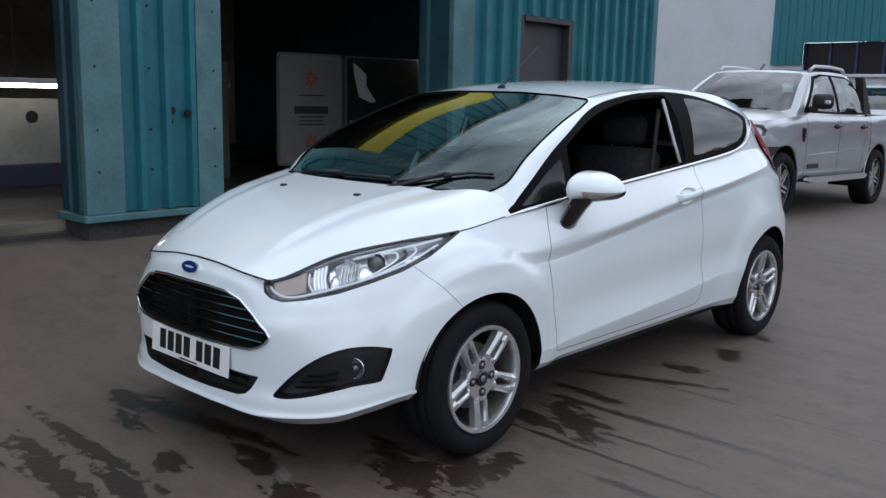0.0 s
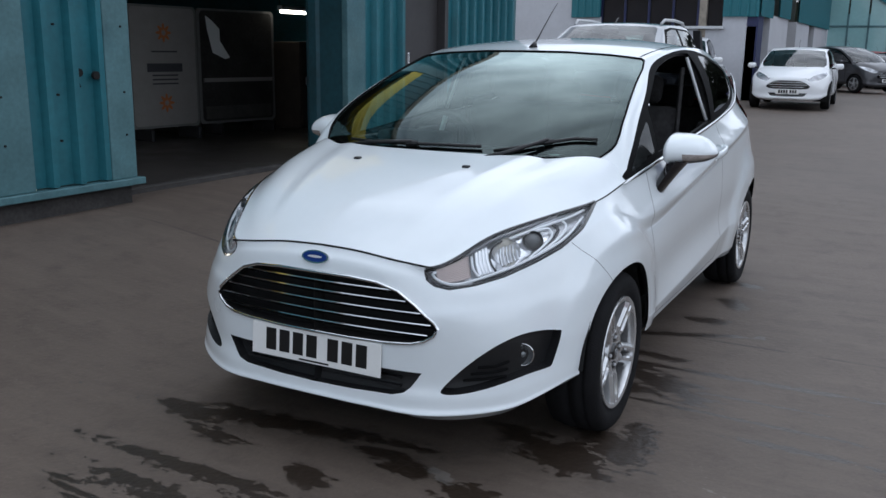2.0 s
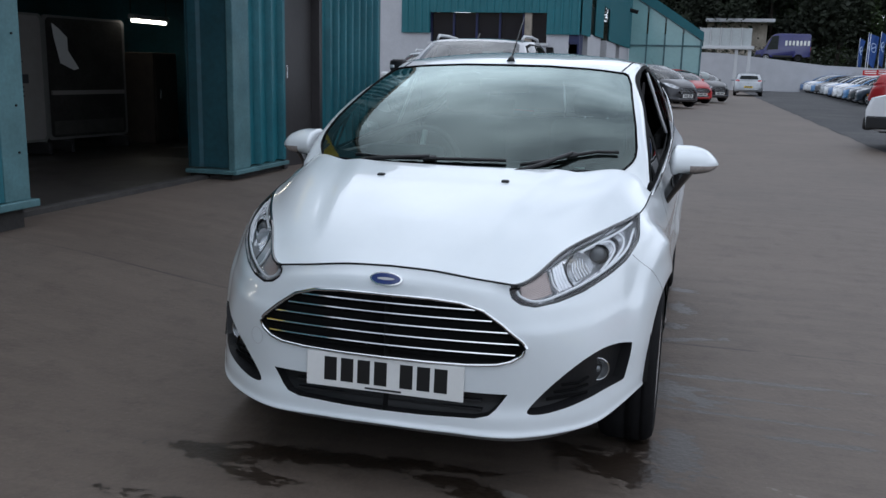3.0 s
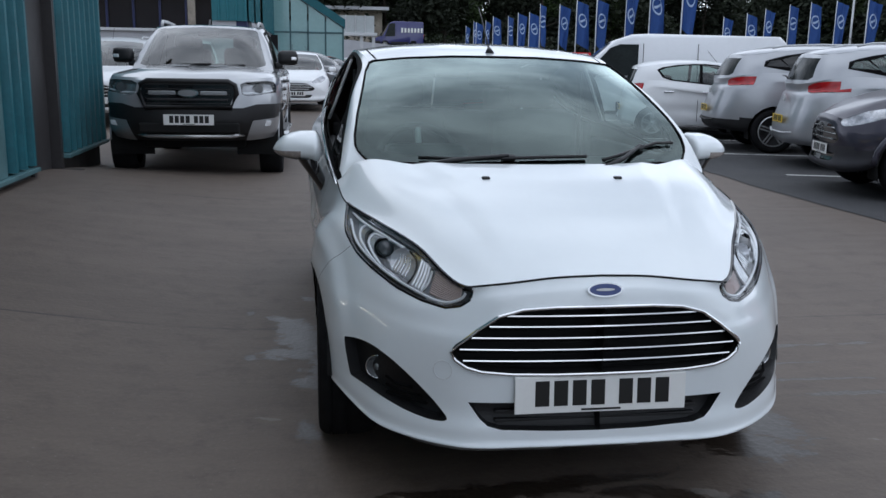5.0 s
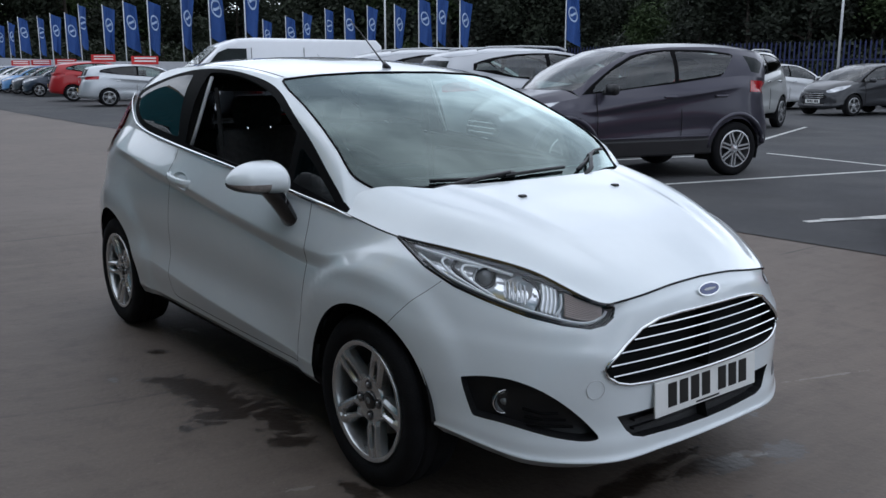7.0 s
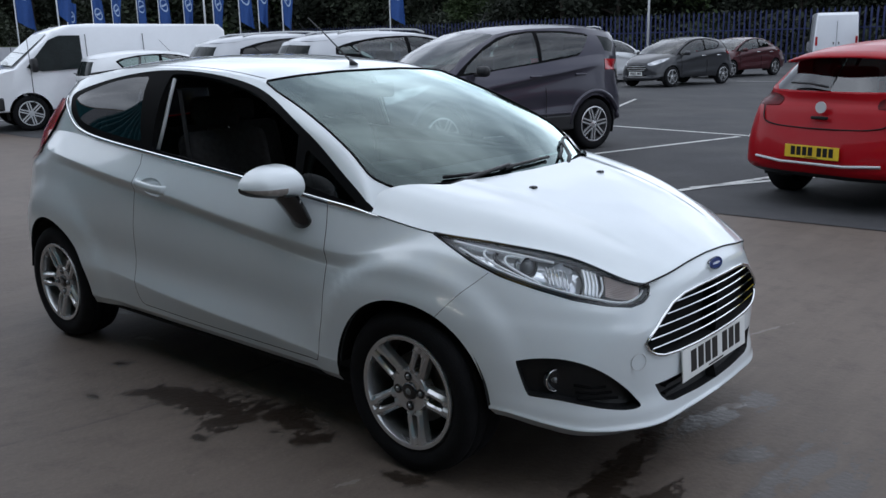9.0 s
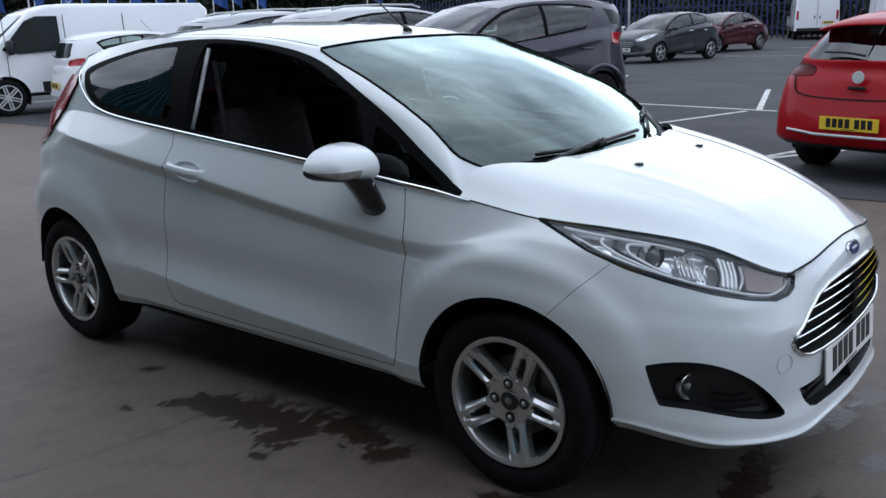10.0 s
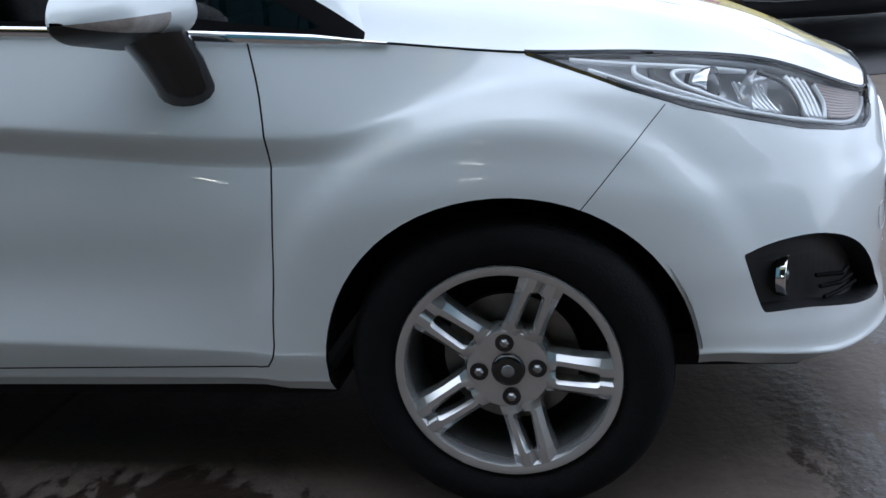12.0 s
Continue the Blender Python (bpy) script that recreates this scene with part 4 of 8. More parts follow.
SHELL = [  # rings from the lower edge up, from the middle of the nose round the side to the middle of the tail
    [(1.93, 0, 0.195), (1.93, 0.2, 0.195), (1.9, 0.42, 0.195), (1.8, 0.588, 0.215), (1.71, 0.66, 0.245), (1.58, 0.725, 0.285), (1.245, 0.758, 0.22), (0.92, 0.775, 0.258), (0.42, 0.775, 0.262), (-0.2, 0.775, 0.262), (-0.74, 0.775, 0.258), (-1.245, 0.764, 0.22), (-1.6, 0.7, 0.25), (-1.765, 0.58, 0.27), (-1.85, 0.34, 0.27), (-1.86, 0, 0.27)],
    [(2.025, 0, 0.245), (2.015, 0.2, 0.242), (1.985, 0.42, 0.24), (1.855, 0.628, 0.258), (1.745, 0.705, 0.285), (1.59, 0.76, 0.318), (1.245, 0.788, 0.29), (0.92, 0.795, 0.285), (0.42, 0.795, 0.288), (-0.2, 0.795, 0.288), (-0.74, 0.795, 0.288), (-1.245, 0.794, 0.3), (-1.63, 0.745, 0.32), (-1.835, 0.6, 0.33), (-1.9, 0.34, 0.33), (-1.91, 0, 0.33)],
    [(2.005, 0, 0.33), (1.997, 0.2, 0.33), (1.965, 0.42, 0.335), (1.85, 0.613, 0.345), (1.735, 0.698, 0.362), (1.59, 0.76, 0.385), (1.245, 0.803, 0.375), (0.92, 0.806, 0.35), (0.42, 0.819, 0.372), (-0.2, 0.820, 0.405), (-0.74, 0.819, 0.445), (-1.245, 0.814, 0.4), (-1.63, 0.755, 0.42), (-1.845, 0.6, 0.43), (-1.91, 0.34, 0.43), (-1.92, 0, 0.43)],
    [(2.005, 0, 0.44), (1.998, 0.2, 0.44), (1.965, 0.43, 0.45), (1.85, 0.613, 0.46), (1.725, 0.7, 0.465), (1.59, 0.76, 0.47), (1.245, 0.813, 0.475), (0.92, 0.810, 0.475), (0.42, 0.800, 0.485), (-0.2, 0.802, 0.505), (-0.74, 0.809, 0.545), (-1.245, 0.824, 0.52), (-1.63, 0.755, 0.54), (-1.835, 0.6, 0.55), (-1.895, 0.34, 0.55), (-1.905, 0, 0.55)],
    [(2.005, 0, 0.56), (1.997, 0.2, 0.56), (1.965, 0.43, 0.56), (1.86, 0.573, 0.565), (1.73, 0.67, 0.575), (1.59, 0.745, 0.59), (1.245, 0.82, 0.64), (0.92, 0.812, 0.615), (0.42, 0.808, 0.63), (-0.2, 0.812, 0.66), (-0.74, 0.82, 0.68), (-1.245, 0.826, 0.69), (-1.62, 0.745, 0.7), (-1.805, 0.59, 0.7), (-1.86, 0.34, 0.7), (-1.87, 0, 0.7)],
    [(2, 0, 0.65), (1.995, 0.18, 0.647), (1.965, 0.37, 0.63), (1.865, 0.528, 0.635), (1.73, 0.635, 0.655), (1.58, 0.715, 0.69), (1.27, 0.8, 0.752), (0.9, 0.795, 0.7), (0.42, 0.801, 0.748), (-0.2, 0.806, 0.832), (-0.74, 0.811, 0.895), (-1.245, 0.792, 0.945), (-1.59, 0.71, 0.9), (-1.755, 0.57, 0.88), (-1.81, 0.34, 0.87), (-1.82, 0, 0.87)],
    [(1.985, 0, 0.705), (1.985, 0.155, 0.7), (1.965, 0.32, 0.682), (1.895, 0.4602, 0.663), (1.73, 0.598, 0.715), (1.55, 0.693, 0.768), (1.285, 0.7732, 0.8), (0.93, 0.8, 0.745), (0.42, 0.822, 0.796), (-0.2, 0.828, 0.875), (-0.74, 0.826, 0.936), (-1.235, 0.785, 0.985), (-1.55, 0.682, 0.955), (-1.705, 0.555, 0.93), (-1.78, 0.34, 0.92), (-1.79, 0, 0.92)],
    EDGE + BELT,
]
PILLAR = ((0.915, 0.692, 1.050), (0.612, 0.648, 1.206))  # the outward bow of the windscreen pillar
ROOFLINE = [(0.265, 0.562, 1.342), (0.02, 0.585, 1.378), (-0.38, 0.598, 1.398), (-0.85, 0.585, 1.385), (-1.2, 0.555, 1.345), (-1.42, 0.50, 1.315), (-1.52, 0.42, 1.305), (-1.57, 0.22, 1.315), (-1.58, 0, 1.32)]


def blend_points(a, b, t, out=0.0):
    a, b = Vector(a), Vector(b)
    p = a.lerp(b, t)
    return p + Vector((0, out, out * 0.5))


def crisp(rings):
    """Sets close companion rings beside the shoulder crease so that it stays sharp."""
    r4, r5, r6, r7 = (([Vector(p) for p in r]) for r in rings[4:8])
    under = [b.lerp(a, 0.12 if 6 < i < 12 else 0.5) + Vector((0, 0.001 if 6 < i < 12 else 0, 0)) for i, (a, b) in enumerate(zip(r4, r5))]
    over = [a.lerp(b, 0.09 if 6 < i < 12 else 0.5) + Vector((0, 0.003 if 6 < i < 12 else 0, 0)) for i, (a, b) in enumerate(zip(r6, r7))]
    r0, r1, r2 = (([Vector(p) for p in r]) for r in rings[:3])
    lip_low = [b.lerp(a, 0.16) for a, b in zip(r0, r1)]
    lip_top = [a.lerp(b, 0.16) + Vector((-0.004, 0, 0)) for a, b in zip(r1, r2)]
    r3 = [Vector(p) for p in rings[3]]
    low2 = [b.lerp(a, 0.12 if 6 < i < 11 else 0.45) + Vector((0, 0.0015 if 6 < i < 11 else 0, 0)) for i, (a, b) in enumerate(zip(r1, r2))]
    top2 = [a.lerp(b, 0.12 if 6 < i < 11 else 0.5) for i, (a, b) in enumerate(zip(r2, r3))]
    return [rings[0], lip_low, rings[1], lip_top, low2, rings[2], top2] + rings[3:5] + [under, rings[5], rings[6], over] + rings[7:]


def car_surfaces():
    """The skin of the car's left half: side shell, bonnet, windscreen, greenhouse and roof as smooth grids."""
    S = {}
    N = 9
    S["shell"] = surface(crisp(SHELL), N, 4)
    for row in S["shell"]:
        for p in row:
            for cx, rr in ((1.25, 0.47), (-1.24, 0.50)):
                d = math.hypot(p.x - cx, p.z - 0.30)
                if p.y > 0.6:
                    p.y += 0.016 * ease(-rr - 0.03, -rr + 0.03, -d) * ease(-1.75, -1.55, -abs(p.x))
    S["hood"] = surface(HOOD, N, N)
    last = len(S["hood"]) - 1
    for i, row in enumerate(S["hood"]):
        for p in row:
            # the rear corner sweeps back and up to the foot of the pillar
            p += Vector((-0.070, 0.010, 0.024)) * (ease(0.70, 1.0, i / last) * ease(0.46, 0.66, p.y) * (1 - ease(0.66, 0.742, p.y)))
            c = 0.27 + 0.16 * (1.95 - p.x) / 0.75
            p.z += 0.012 * ease(-c - 0.020, -c + 0.020, -abs(p.y)) * ease(-1.90, -1.70, -p.x)
    rim = S["shell"][-1]
    S["hood"][0] = [p.copy() for p in rim[:3 * N + 1]]
    for i, row in enumerate(S["hood"]):
        row[-1] = rim[3 * N + i].copy()
    low = [EDGE[7]] + BELT
    green = []
    for t, o in ((0, 0), (0.33, 0.022), (0.68, 0.024), (1, 0)):
        green.append([blend_points(a, b, t, o if i < 5 else o * 0.3) for i, (a, b) in enumerate(zip(low, ROOFLINE))])
    green[1][0], green[2][0] = Vector(PILLAR[0]), Vector(PILLAR[1])
    S["green"] = surface(green, 6, 5)
    base = [(1.20, 0, 0.972), (1.185, 0.28, 0.97), (1.068, 0.60, 0.965), (1.03, 0.733, 0.900)]
    head = [(0.315, 0, 1.372), (0.305, 0.20, 1.370), (0.292, 0.41, 1.358), (0.265, 0.562, 1.342)]
    scr = []
    for t, o in ((0, 0), (0.33, 0.03), (0.68, 0.03), (1, 0)):
        scr.append([Vector(a).lerp(Vector(b), t) + Vector((o * 0.6, 0, o)) * (1 - 0.75 * (i / 3) ** 2) for i, (a, b) in enumerate(zip(base, head))])
    scr[1][2] += Vector((0.036, 0, 0.012))
    scr[2][2] += Vector((0.022, 0, 0.008))
    for r, g in zip(scr, green):
        r[-1] = Vector(g[0])
    S["screen"] = surface(scr, 6, 5)
    roof = []
    stations = [(0.315, 1.372), (0.05, 1.412), (-0.38, 1.443), (-0.85, 1.436), (-1.22, 1.402), (-1.45, 1.365), (-1.58, 1.32)]
    sides = [ROOFLINE[0], ROOFLINE[1], ROOFLINE[2], ROOFLINE[3], ROOFLINE[4], ROOFLINE[5], ROOFLINE[7]]
    for i, ((xc, zc), (xs, ys, zs)) in enumerate(zip(stations, sides)):
        row = []
        for f in (0, 0.36, 0.74, 1.0):
            row.append((xc + (xs - xc) * f ** 2, ys * f, zc + (zs - zc) * f ** 2.4))
        roof.append(head if i == 0 else row)
    S["roof"] = surface(roof, 6, 5)
    return S



def bm_copy(bm, flip=False):
    out = bm.copy()
    if flip:
        for v in out.verts:
            v.co.y = -v.co.y
        bmesh.ops.reverse_faces(out, faces=out.faces)
    return out


def reference(*halves):
    """A search tree over the uncut skin with its smooth normals, so that cut panels keep an unbroken gloss."""
    from mathutils.bvhtree import BVHTree
    bm = bmesh.new()
    for g, flip in halves:
        bm_grid(bm, g, flip)
    mirrored(bm)
    bmesh.ops.triangulate(bm, faces=bm.faces)
    bm.normal_update()
    tree = BVHTree.FromBMesh(bm)
    tris = [([v.co.copy() for v in f.verts], [v.normal.copy() for v in f.verts]) for f in bm.faces]
    bm.free()
    return tree, tris


def polish(ob, ref):
    from mathutils.geometry import barycentric_transform
    tree, tris = ref
    me = ob.data
    nor = []
    for v in me.vertices:
        co, _, i, _ = tree.find_nearest(v.co)
        (a, b, c), (na, nb, nc) = tris[i]
        nor.append(barycentric_transform(co, a, b, c, na, nb, nc).normalized())
    me.normals_split_custom_set_from_vertices(nor)
    return ob


def polish_fit(ob, a, b, deg=4):
    """Gives a pane the even normals of a smooth surface over its axes a and b."""
    me = ob.data
    co = np.array([v.co[:] for v in me.vertices])
    no = np.array([v.normal[:] for v in me.vertices])
    u, w = co[:, a] - co[:, a].mean(), co[:, b] - co[:, b].mean()
    base = np.stack([u ** i * w ** j for i in range(deg + 1) for j in range(deg + 1 - i)], 1)
    fit = base @ np.linalg.lstsq(base, no, rcond=None)[0]
    me.normals_split_custom_set_from_vertices([Vector(n).normalized() for n in fit])
    return ob


def pair(name, bm, material, parent, label="", smooth=True, ref=None):
    """The left part and its mirror image as two parts."""
    made = []
    for flip in (False, True):
        ob = part(name, bm_copy(bm, flip), material, parent, label, smooth)
        if ref:
            polish(ob, ref)
        made.append(ob)
    bm.free()
    return made


def push(bm, d):
    """Moves a skin inwards by d along its normals."""
    bm.normal_update()
    for v, n in [(v, v.normal.copy()) for v in bm.verts]:
        v.co -= n * d
    return bm


def pocket(bm, shift, scale=0.9):
    """A recess behind a piece of skin: its floor moved by shift and drawn in, with walls out to the rim."""
    out = bm_copy(bm)
    c = Vector()
    for v in out.verts:
        c += v.co
    c /= len(out.verts)
    r = bmesh.ops.extrude_face_region(out, geom=list(out.faces))
    vs = [g for g in r["geom"] if isinstance(g, bmesh.types.BMVert)]
    kill = [f for f in out.faces if not any(v in set(vs) for v in f.verts)]
    bmesh.ops.delete(out, geom=kill, context="FACES_ONLY")
    for v in vs:
        v.co = c + (v.co - c) * scale + Vector(shift)
    bmesh.ops.recalc_face_normals(out, faces=out.faces)
    return out


def loops(bm):
    """The outlines of an open skin as ordered closed runs of points."""
    left = {e for e in bm.edges if e.is_boundary}
    runs = []
    while left:
        e = left.pop()
        a, b = e.verts
        run = [a.co.copy(), b.co.copy()]
        while True:
            nxt = [k for k in b.link_edges if k in left]
            if not nxt:
                break
            left.discard(nxt[0])
            b = nxt[0].other_vert(b)
            if (b.co - run[0]).length < 1e-5:
                break
            if (b.co - run[-1]).length > 0.004:
                run.append(b.co.copy())
        runs.append(run)
    return sorted(runs, key=len)[::-1]


def strip(points, w):
    """The outline of a band w wide along (u, v) points."""
    L, R, n = [], [], len(points)
    for i, p in enumerate(points):
        a, b = points[max(0, i - 1)], points[min(n - 1, i + 1)]
        d = Vector((b[0] - a[0], b[1] - a[1])).normalized()
        q = Vector((-d.y, d.x)) * w / 2
        L.append((p[0] + q.x, p[1] + q.y))
        R.append((p[0] - q.x, p[1] - q.y))
    return L + R[::-1]


def groove(bm, points, w, uvw, test):
    n = len(points)
    dead = []
    for i in range(n - 1):
        f = cut_out(bm, strip(points[i:i + 2], w), uvw, test)
        bmesh.ops.delete(bm, geom=f, context="FACES")


SIDE = ((1, 0, 0), (0, 0, 1), (0, 1, 0))
FRONT = ((0, 1, 0), (0, 0, 1), (1, 0, 0))
TOP = ((1, 0, 0), (0, 1, 0), (0, 0, 1))
R2 = math.sqrt(0.5)
CORNER = ((-R2, R2, 0), (0, 0, 1), (R2, R2, 0))
LAMP = [(-1.10, 0.69), (-1.098, 0.668), (-1.075, 0.65), (-1.033, 0.641), (-0.9525, 0.650), (-0.848, 0.671), (-0.733, 0.705), (-0.628, 0.740), (-0.53, 0.785), (-0.424, 0.852), (-0.42, 0.95), (-1.10, 0.95)]
FOGHOLE = [(-0.657, 0.474), (-0.656, 0.486), (-0.668, 0.489), (-0.73, 0.497), (-0.807, 0.495), (-0.877, 0.476), (-0.938, 0.443), (-0.999, 0.394), (-1.044, 0.346), (-1.066, 0.314), (-1.035, 0.308), (-0.945, 0.322), (-0.855, 0.345), (-0.787, 0.360), (-0.71, 0.369), (-0.694, 0.373), (-0.688, 0.382), (-0.670, 0.43)]
GRILLE = [(-0.1, 0.66), (0.145, 0.66), (0.24, 0.653), (0.308, 0.633), (0.369, 0.592), (0.428, 0.545), (0.442, 0.524), (0.43, 0.501), (0.398, 0.480), (0.355, 0.468), (0.266, 0.461), (0.138, 0.459), (-0.1, 0.459)]
INTAKE = [(-0.1, 0.374), (0.237, 0.373), (0.391, 0.373), (0.357, 0.323), (0.335, 0.303), (0.295, 0.292), (0.134, 0.287), (-0.1, 0.286)]
def bend(pts, n=4):
    """A smooth run of (u, v) points."""
    return [(q.x, q.y) for q in catmull([(a, b, 0) for a, b in pts], n)]


DLO = bend([(1.045, 0.90), (1.0, 0.939), (0.884, 1.014), (0.713, 1.122), (0.61, 1.176), (0.395, 1.274), (0.225, 1.328), (0.02, 1.365), (-0.237, 1.386), (-0.474, 1.384), (-0.758, 1.357), (-1.05, 1.307), (-1.17, 1.278)]) + bend([(-1.195, 1.268), (-1.205, 1.255), (-1.175, 1.218), (-1.123, 1.172), (-1.023, 1.118), (-0.9, 1.088), (-0.72, 1.064), (-0.42, 1.038), (-0.2, 1.02), (0.42, 0.965), (0.8, 0.925)], 3)
WINDOW = bend([(0.632, 0.972), (0.622, 1.06), (0.608, 1.125)], 2) + bend([(0.602, 1.148), (0.490, 1.206), (0.285, 1.291), (0.035, 1.346), (-0.15, 1.367), (-0.29, 1.371)]) + [(-0.312, 1.367), (-0.318, 1.35), (-0.312, 1.05), (0.0, 1.022), (0.42, 0.985)]
QUARTER = bend([(-1.13, 1.245), (-1.10, 1.262), (-0.95, 1.302), (-0.782, 1.335), (-0.60, 1.355), (-0.50, 1.358)], 3) + [(-0.488, 1.35), (-0.415, 1.09), (-0.42, 1.08)] + bend([(-0.44, 1.078), (-0.645, 1.092), (-0.884, 1.118), (-1.018, 1.153), (-1.09, 1.205), (-1.128, 1.236)], 3)
SAIL = [(0.676, 0.972), (0.662, 1.085), (0.672, 1.096), (0.78, 1.040), (0.89, 0.970), (0.958, 0.928), (0.93, 0.926)]
SCREEN = [(-0.1, 0.90), (0.52, 0.90), (0.595, 0.955), (0.635, 0.985), (0.655, 1.005), (0.664, 1.025), (0.664, 1.06), (0.648, 1.13), (0.620, 1.21), (0.588, 1.30), (0.566, 1.335), (0.535, 1.350), (0.42, 1.358), (0.2, 1.369), (-0.1, 1.371)]
PANE = [(-0.1, 1.006), (0.50, 1.006), (0.575, 1.012), (0.610, 1.026), (0.625, 1.045), (0.625, 1.07), (0.612, 1.13), (0.588, 1.21), (0.558, 1.295), (0.535, 1.318), (0.500, 1.328), (0.40, 1.335), (0.2, 1.347), (-0.1, 1.35)]
DOOR = bend([(0.826, 0.915), (0.846, 0.82), (0.852, 0.70), (0.838, 0.55), (0.820, 0.42), (0.808, 0.345), (0.79, 0.318)], 3) + [(0.77, 0.314), (0.0, 0.312), (-0.42, 0.318)] + bend([(-0.45, 0.328), (-0.47, 0.37), (-0.46, 0.55), (-0.41, 0.85), (-0.37, 0.98), (-0.40, 1.05)], 2)


def arch(cx, cz, r, n=64):
    return [(cx + r * math.cos(i * 2 * math.pi / n), cz + r * math.sin(i * 2 * math.pi / n)) for i in range(n)]


def lathe(profile, seg, axis_y=True, closed=False):
    """A turned body round the y axis from (radius, y) pairs."""
    bm = bmesh.new()
    rings = []
    for i in range(seg):
        a = i * 2 * math.pi / seg
        rings.append([bm.verts.new((r * math.cos(a), y, r * math.sin(a))) for r, y in profile])
    m = len(profile)
    for i in range(seg):
        A, B = rings[i], rings[(i + 1) % seg]
        for k in range(m if closed else m - 1):
            bm.faces.new((A[k], A[(k + 1) % m], B[(k + 1) % m], B[k]))
    bmesh.ops.recalc_face_normals(bm, faces=bm.faces)
    return bm


def alloy_wheel(car, m, spin):
    """Tyre, rim, five twin spokes, nuts, cap and brake of one wheel; its outer face looks along +y."""
    wheel = empty("wheel", m)
    wheel.parent = car
    part("tyre", lathe([(0.205, 0.085), (0.222, 0.098), (0.25, 0.103), (0.275, 0.099), (0.289, 0.085), (0.2955, 0.07), (0.2955, 0.062), (0.290, 0.06), (0.290, 0.054), (0.298, 0.053), (0.298, 0.012), (0.291, 0.01), (0.291, 0.002), (0.298, 0), (0.298, -0.05), (0.289, -0.085), (0.25, -0.10), (0.205, -0.09)], 56), M_TYRE, wheel, smooth=True)
    part("rim", lathe([(0.2075, 0.086), (0.2085, 0.093), (0.206, 0.098), (0.201, 0.0985), (0.191, 0.095), (0.188, 0.089), (0.186, 0.070)], 64), M_ALLOY, wheel, smooth=True, angle=42)
    # barrel coloured darker than the rim for the shade behind the spokes
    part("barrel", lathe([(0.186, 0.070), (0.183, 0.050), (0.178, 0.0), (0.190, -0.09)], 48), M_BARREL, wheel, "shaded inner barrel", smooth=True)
    # along, half width of the spoke, half width of its slot
    RUN = ((0.040, 0.043, 0.0), (0.062, 0.041, 0.0), (0.078, 0.0385, 0.0), (0.086, 0.0375, 0.0), (0.0865, 0.0375, 0.009), (0.092, 0.037, 0.0135), (0.125, 0.0365, 0.0120), (0.160, 0.0385, 0.0085), (0.1655, 0.039, 0.005), (0.166, 0.039, 0.0), (0.180, 0.0405, 0.0), (0.195, 0.0425, 0.0), (0.2005, 0.041, 0.0))
    for i in range(5):
        a = radians(spin + 72 * i)
        bm = bmesh.new()
        rows = []
        for u, wo, ws in RUN:
            face = 0.079 + 0.013 * ease(0.07, 0.19, u) - 0.45 * max(0.0, 0.074 - u) - (0.006 if u > 0.2 else 0.0)
            lift = 0.0035 * ease(0.07, 0.095, u)
            half = [(ws, -0.034 if ws else -0.0055 * ease(0.06, 0.08, u)), (ws, -0.004 if ws else -0.0055 * ease(0.06, 0.08, u)), (ws + 0.22 * (wo - ws), lift), (ws + 0.62 * (wo - ws), lift), (wo, -0.007), (wo + 0.002, -0.034)]
            row = [(-v, d) for v, d in half[::-1]] + half
            rows.append([Vector((u * math.cos(a) - v * math.sin(a), face + d, u * math.sin(a) + v * math.cos(a))) for v, d in row])
        vs = [[bm.verts.new(p) for p in row] for row in rows]
        m = len(vs[0])
        for k in range(len(vs) - 1):
            for j in range(m - 1):
                if j == m // 2 - 1 and (RUN[k][2] or RUN[k + 1][2]):
                    continue
                bm.faces.new((vs[k][j], vs[k][j + 1], vs[k + 1][j + 1], vs[k + 1][j]))
        bmesh.ops.remove_doubles(bm, verts=bm.verts, dist=0.0001)
        bmesh.ops.recalc_face_normals(bm, faces=bm.faces)
        part("spoke", bm, M_ALLOY, wheel, smooth=True, angle=32)
    part("hub", lathe([(0.001, 0.070), (0.03, 0.0735), (0.060, 0.077), (0.076, 0.0765), (0.083, 0.066), (0.083, 0.035)], 40), M_ALLOY, wheel, smooth=True, angle=40)
    cap = part("centre_cap", lathe([(0.001, 0.083), (0.024, 0.0825), (0.0305, 0.080), (0.032, 0.070)], 28), M_GLOSSBLACK, wheel, smooth=True)
    part("emblem", lathe([(0.001, 0.0845), (0.011, 0.0842), (0.012, 0.083)], 20), M_LAMPGREY, wheel, smooth=True)
    for i in range(4):
        a = radians(90 * i - 3)
        c = Vector((0.054 * math.cos(a), 0, 0.054 * math.sin(a)))
        bm = lathe([(0.0175, 0.0770), (0.0170, 0.0790), (0.0150, 0.0785), (0.001, 0.0775)], 20)
        bmesh.ops.translate(bm, verts=bm.verts, vec=c)
        part("nut_seat", bm, M_GLOSSBLACK, wheel)
        bm = lathe([(0.001, 0.0845), (0.006, 0.084), (0.0088, 0.081), (0.0088, 0.07)], 6)
        bmesh.ops.translate(bm, verts=bm.verts, vec=c)
        part("wheel_nut", bm, M_ALLOYNUT, wheel)
    part("brake_disc", lathe([(0.001, 0.02), (0.128, 0.02), (0.128, 0.0)], 40), M_DISC, wheel, smooth=True, angle=30)
    part("backing_plate", lathe([(0.001, -0.03), (0.2, -0.03)], 32), M_UNDER, wheel)
    return wheel


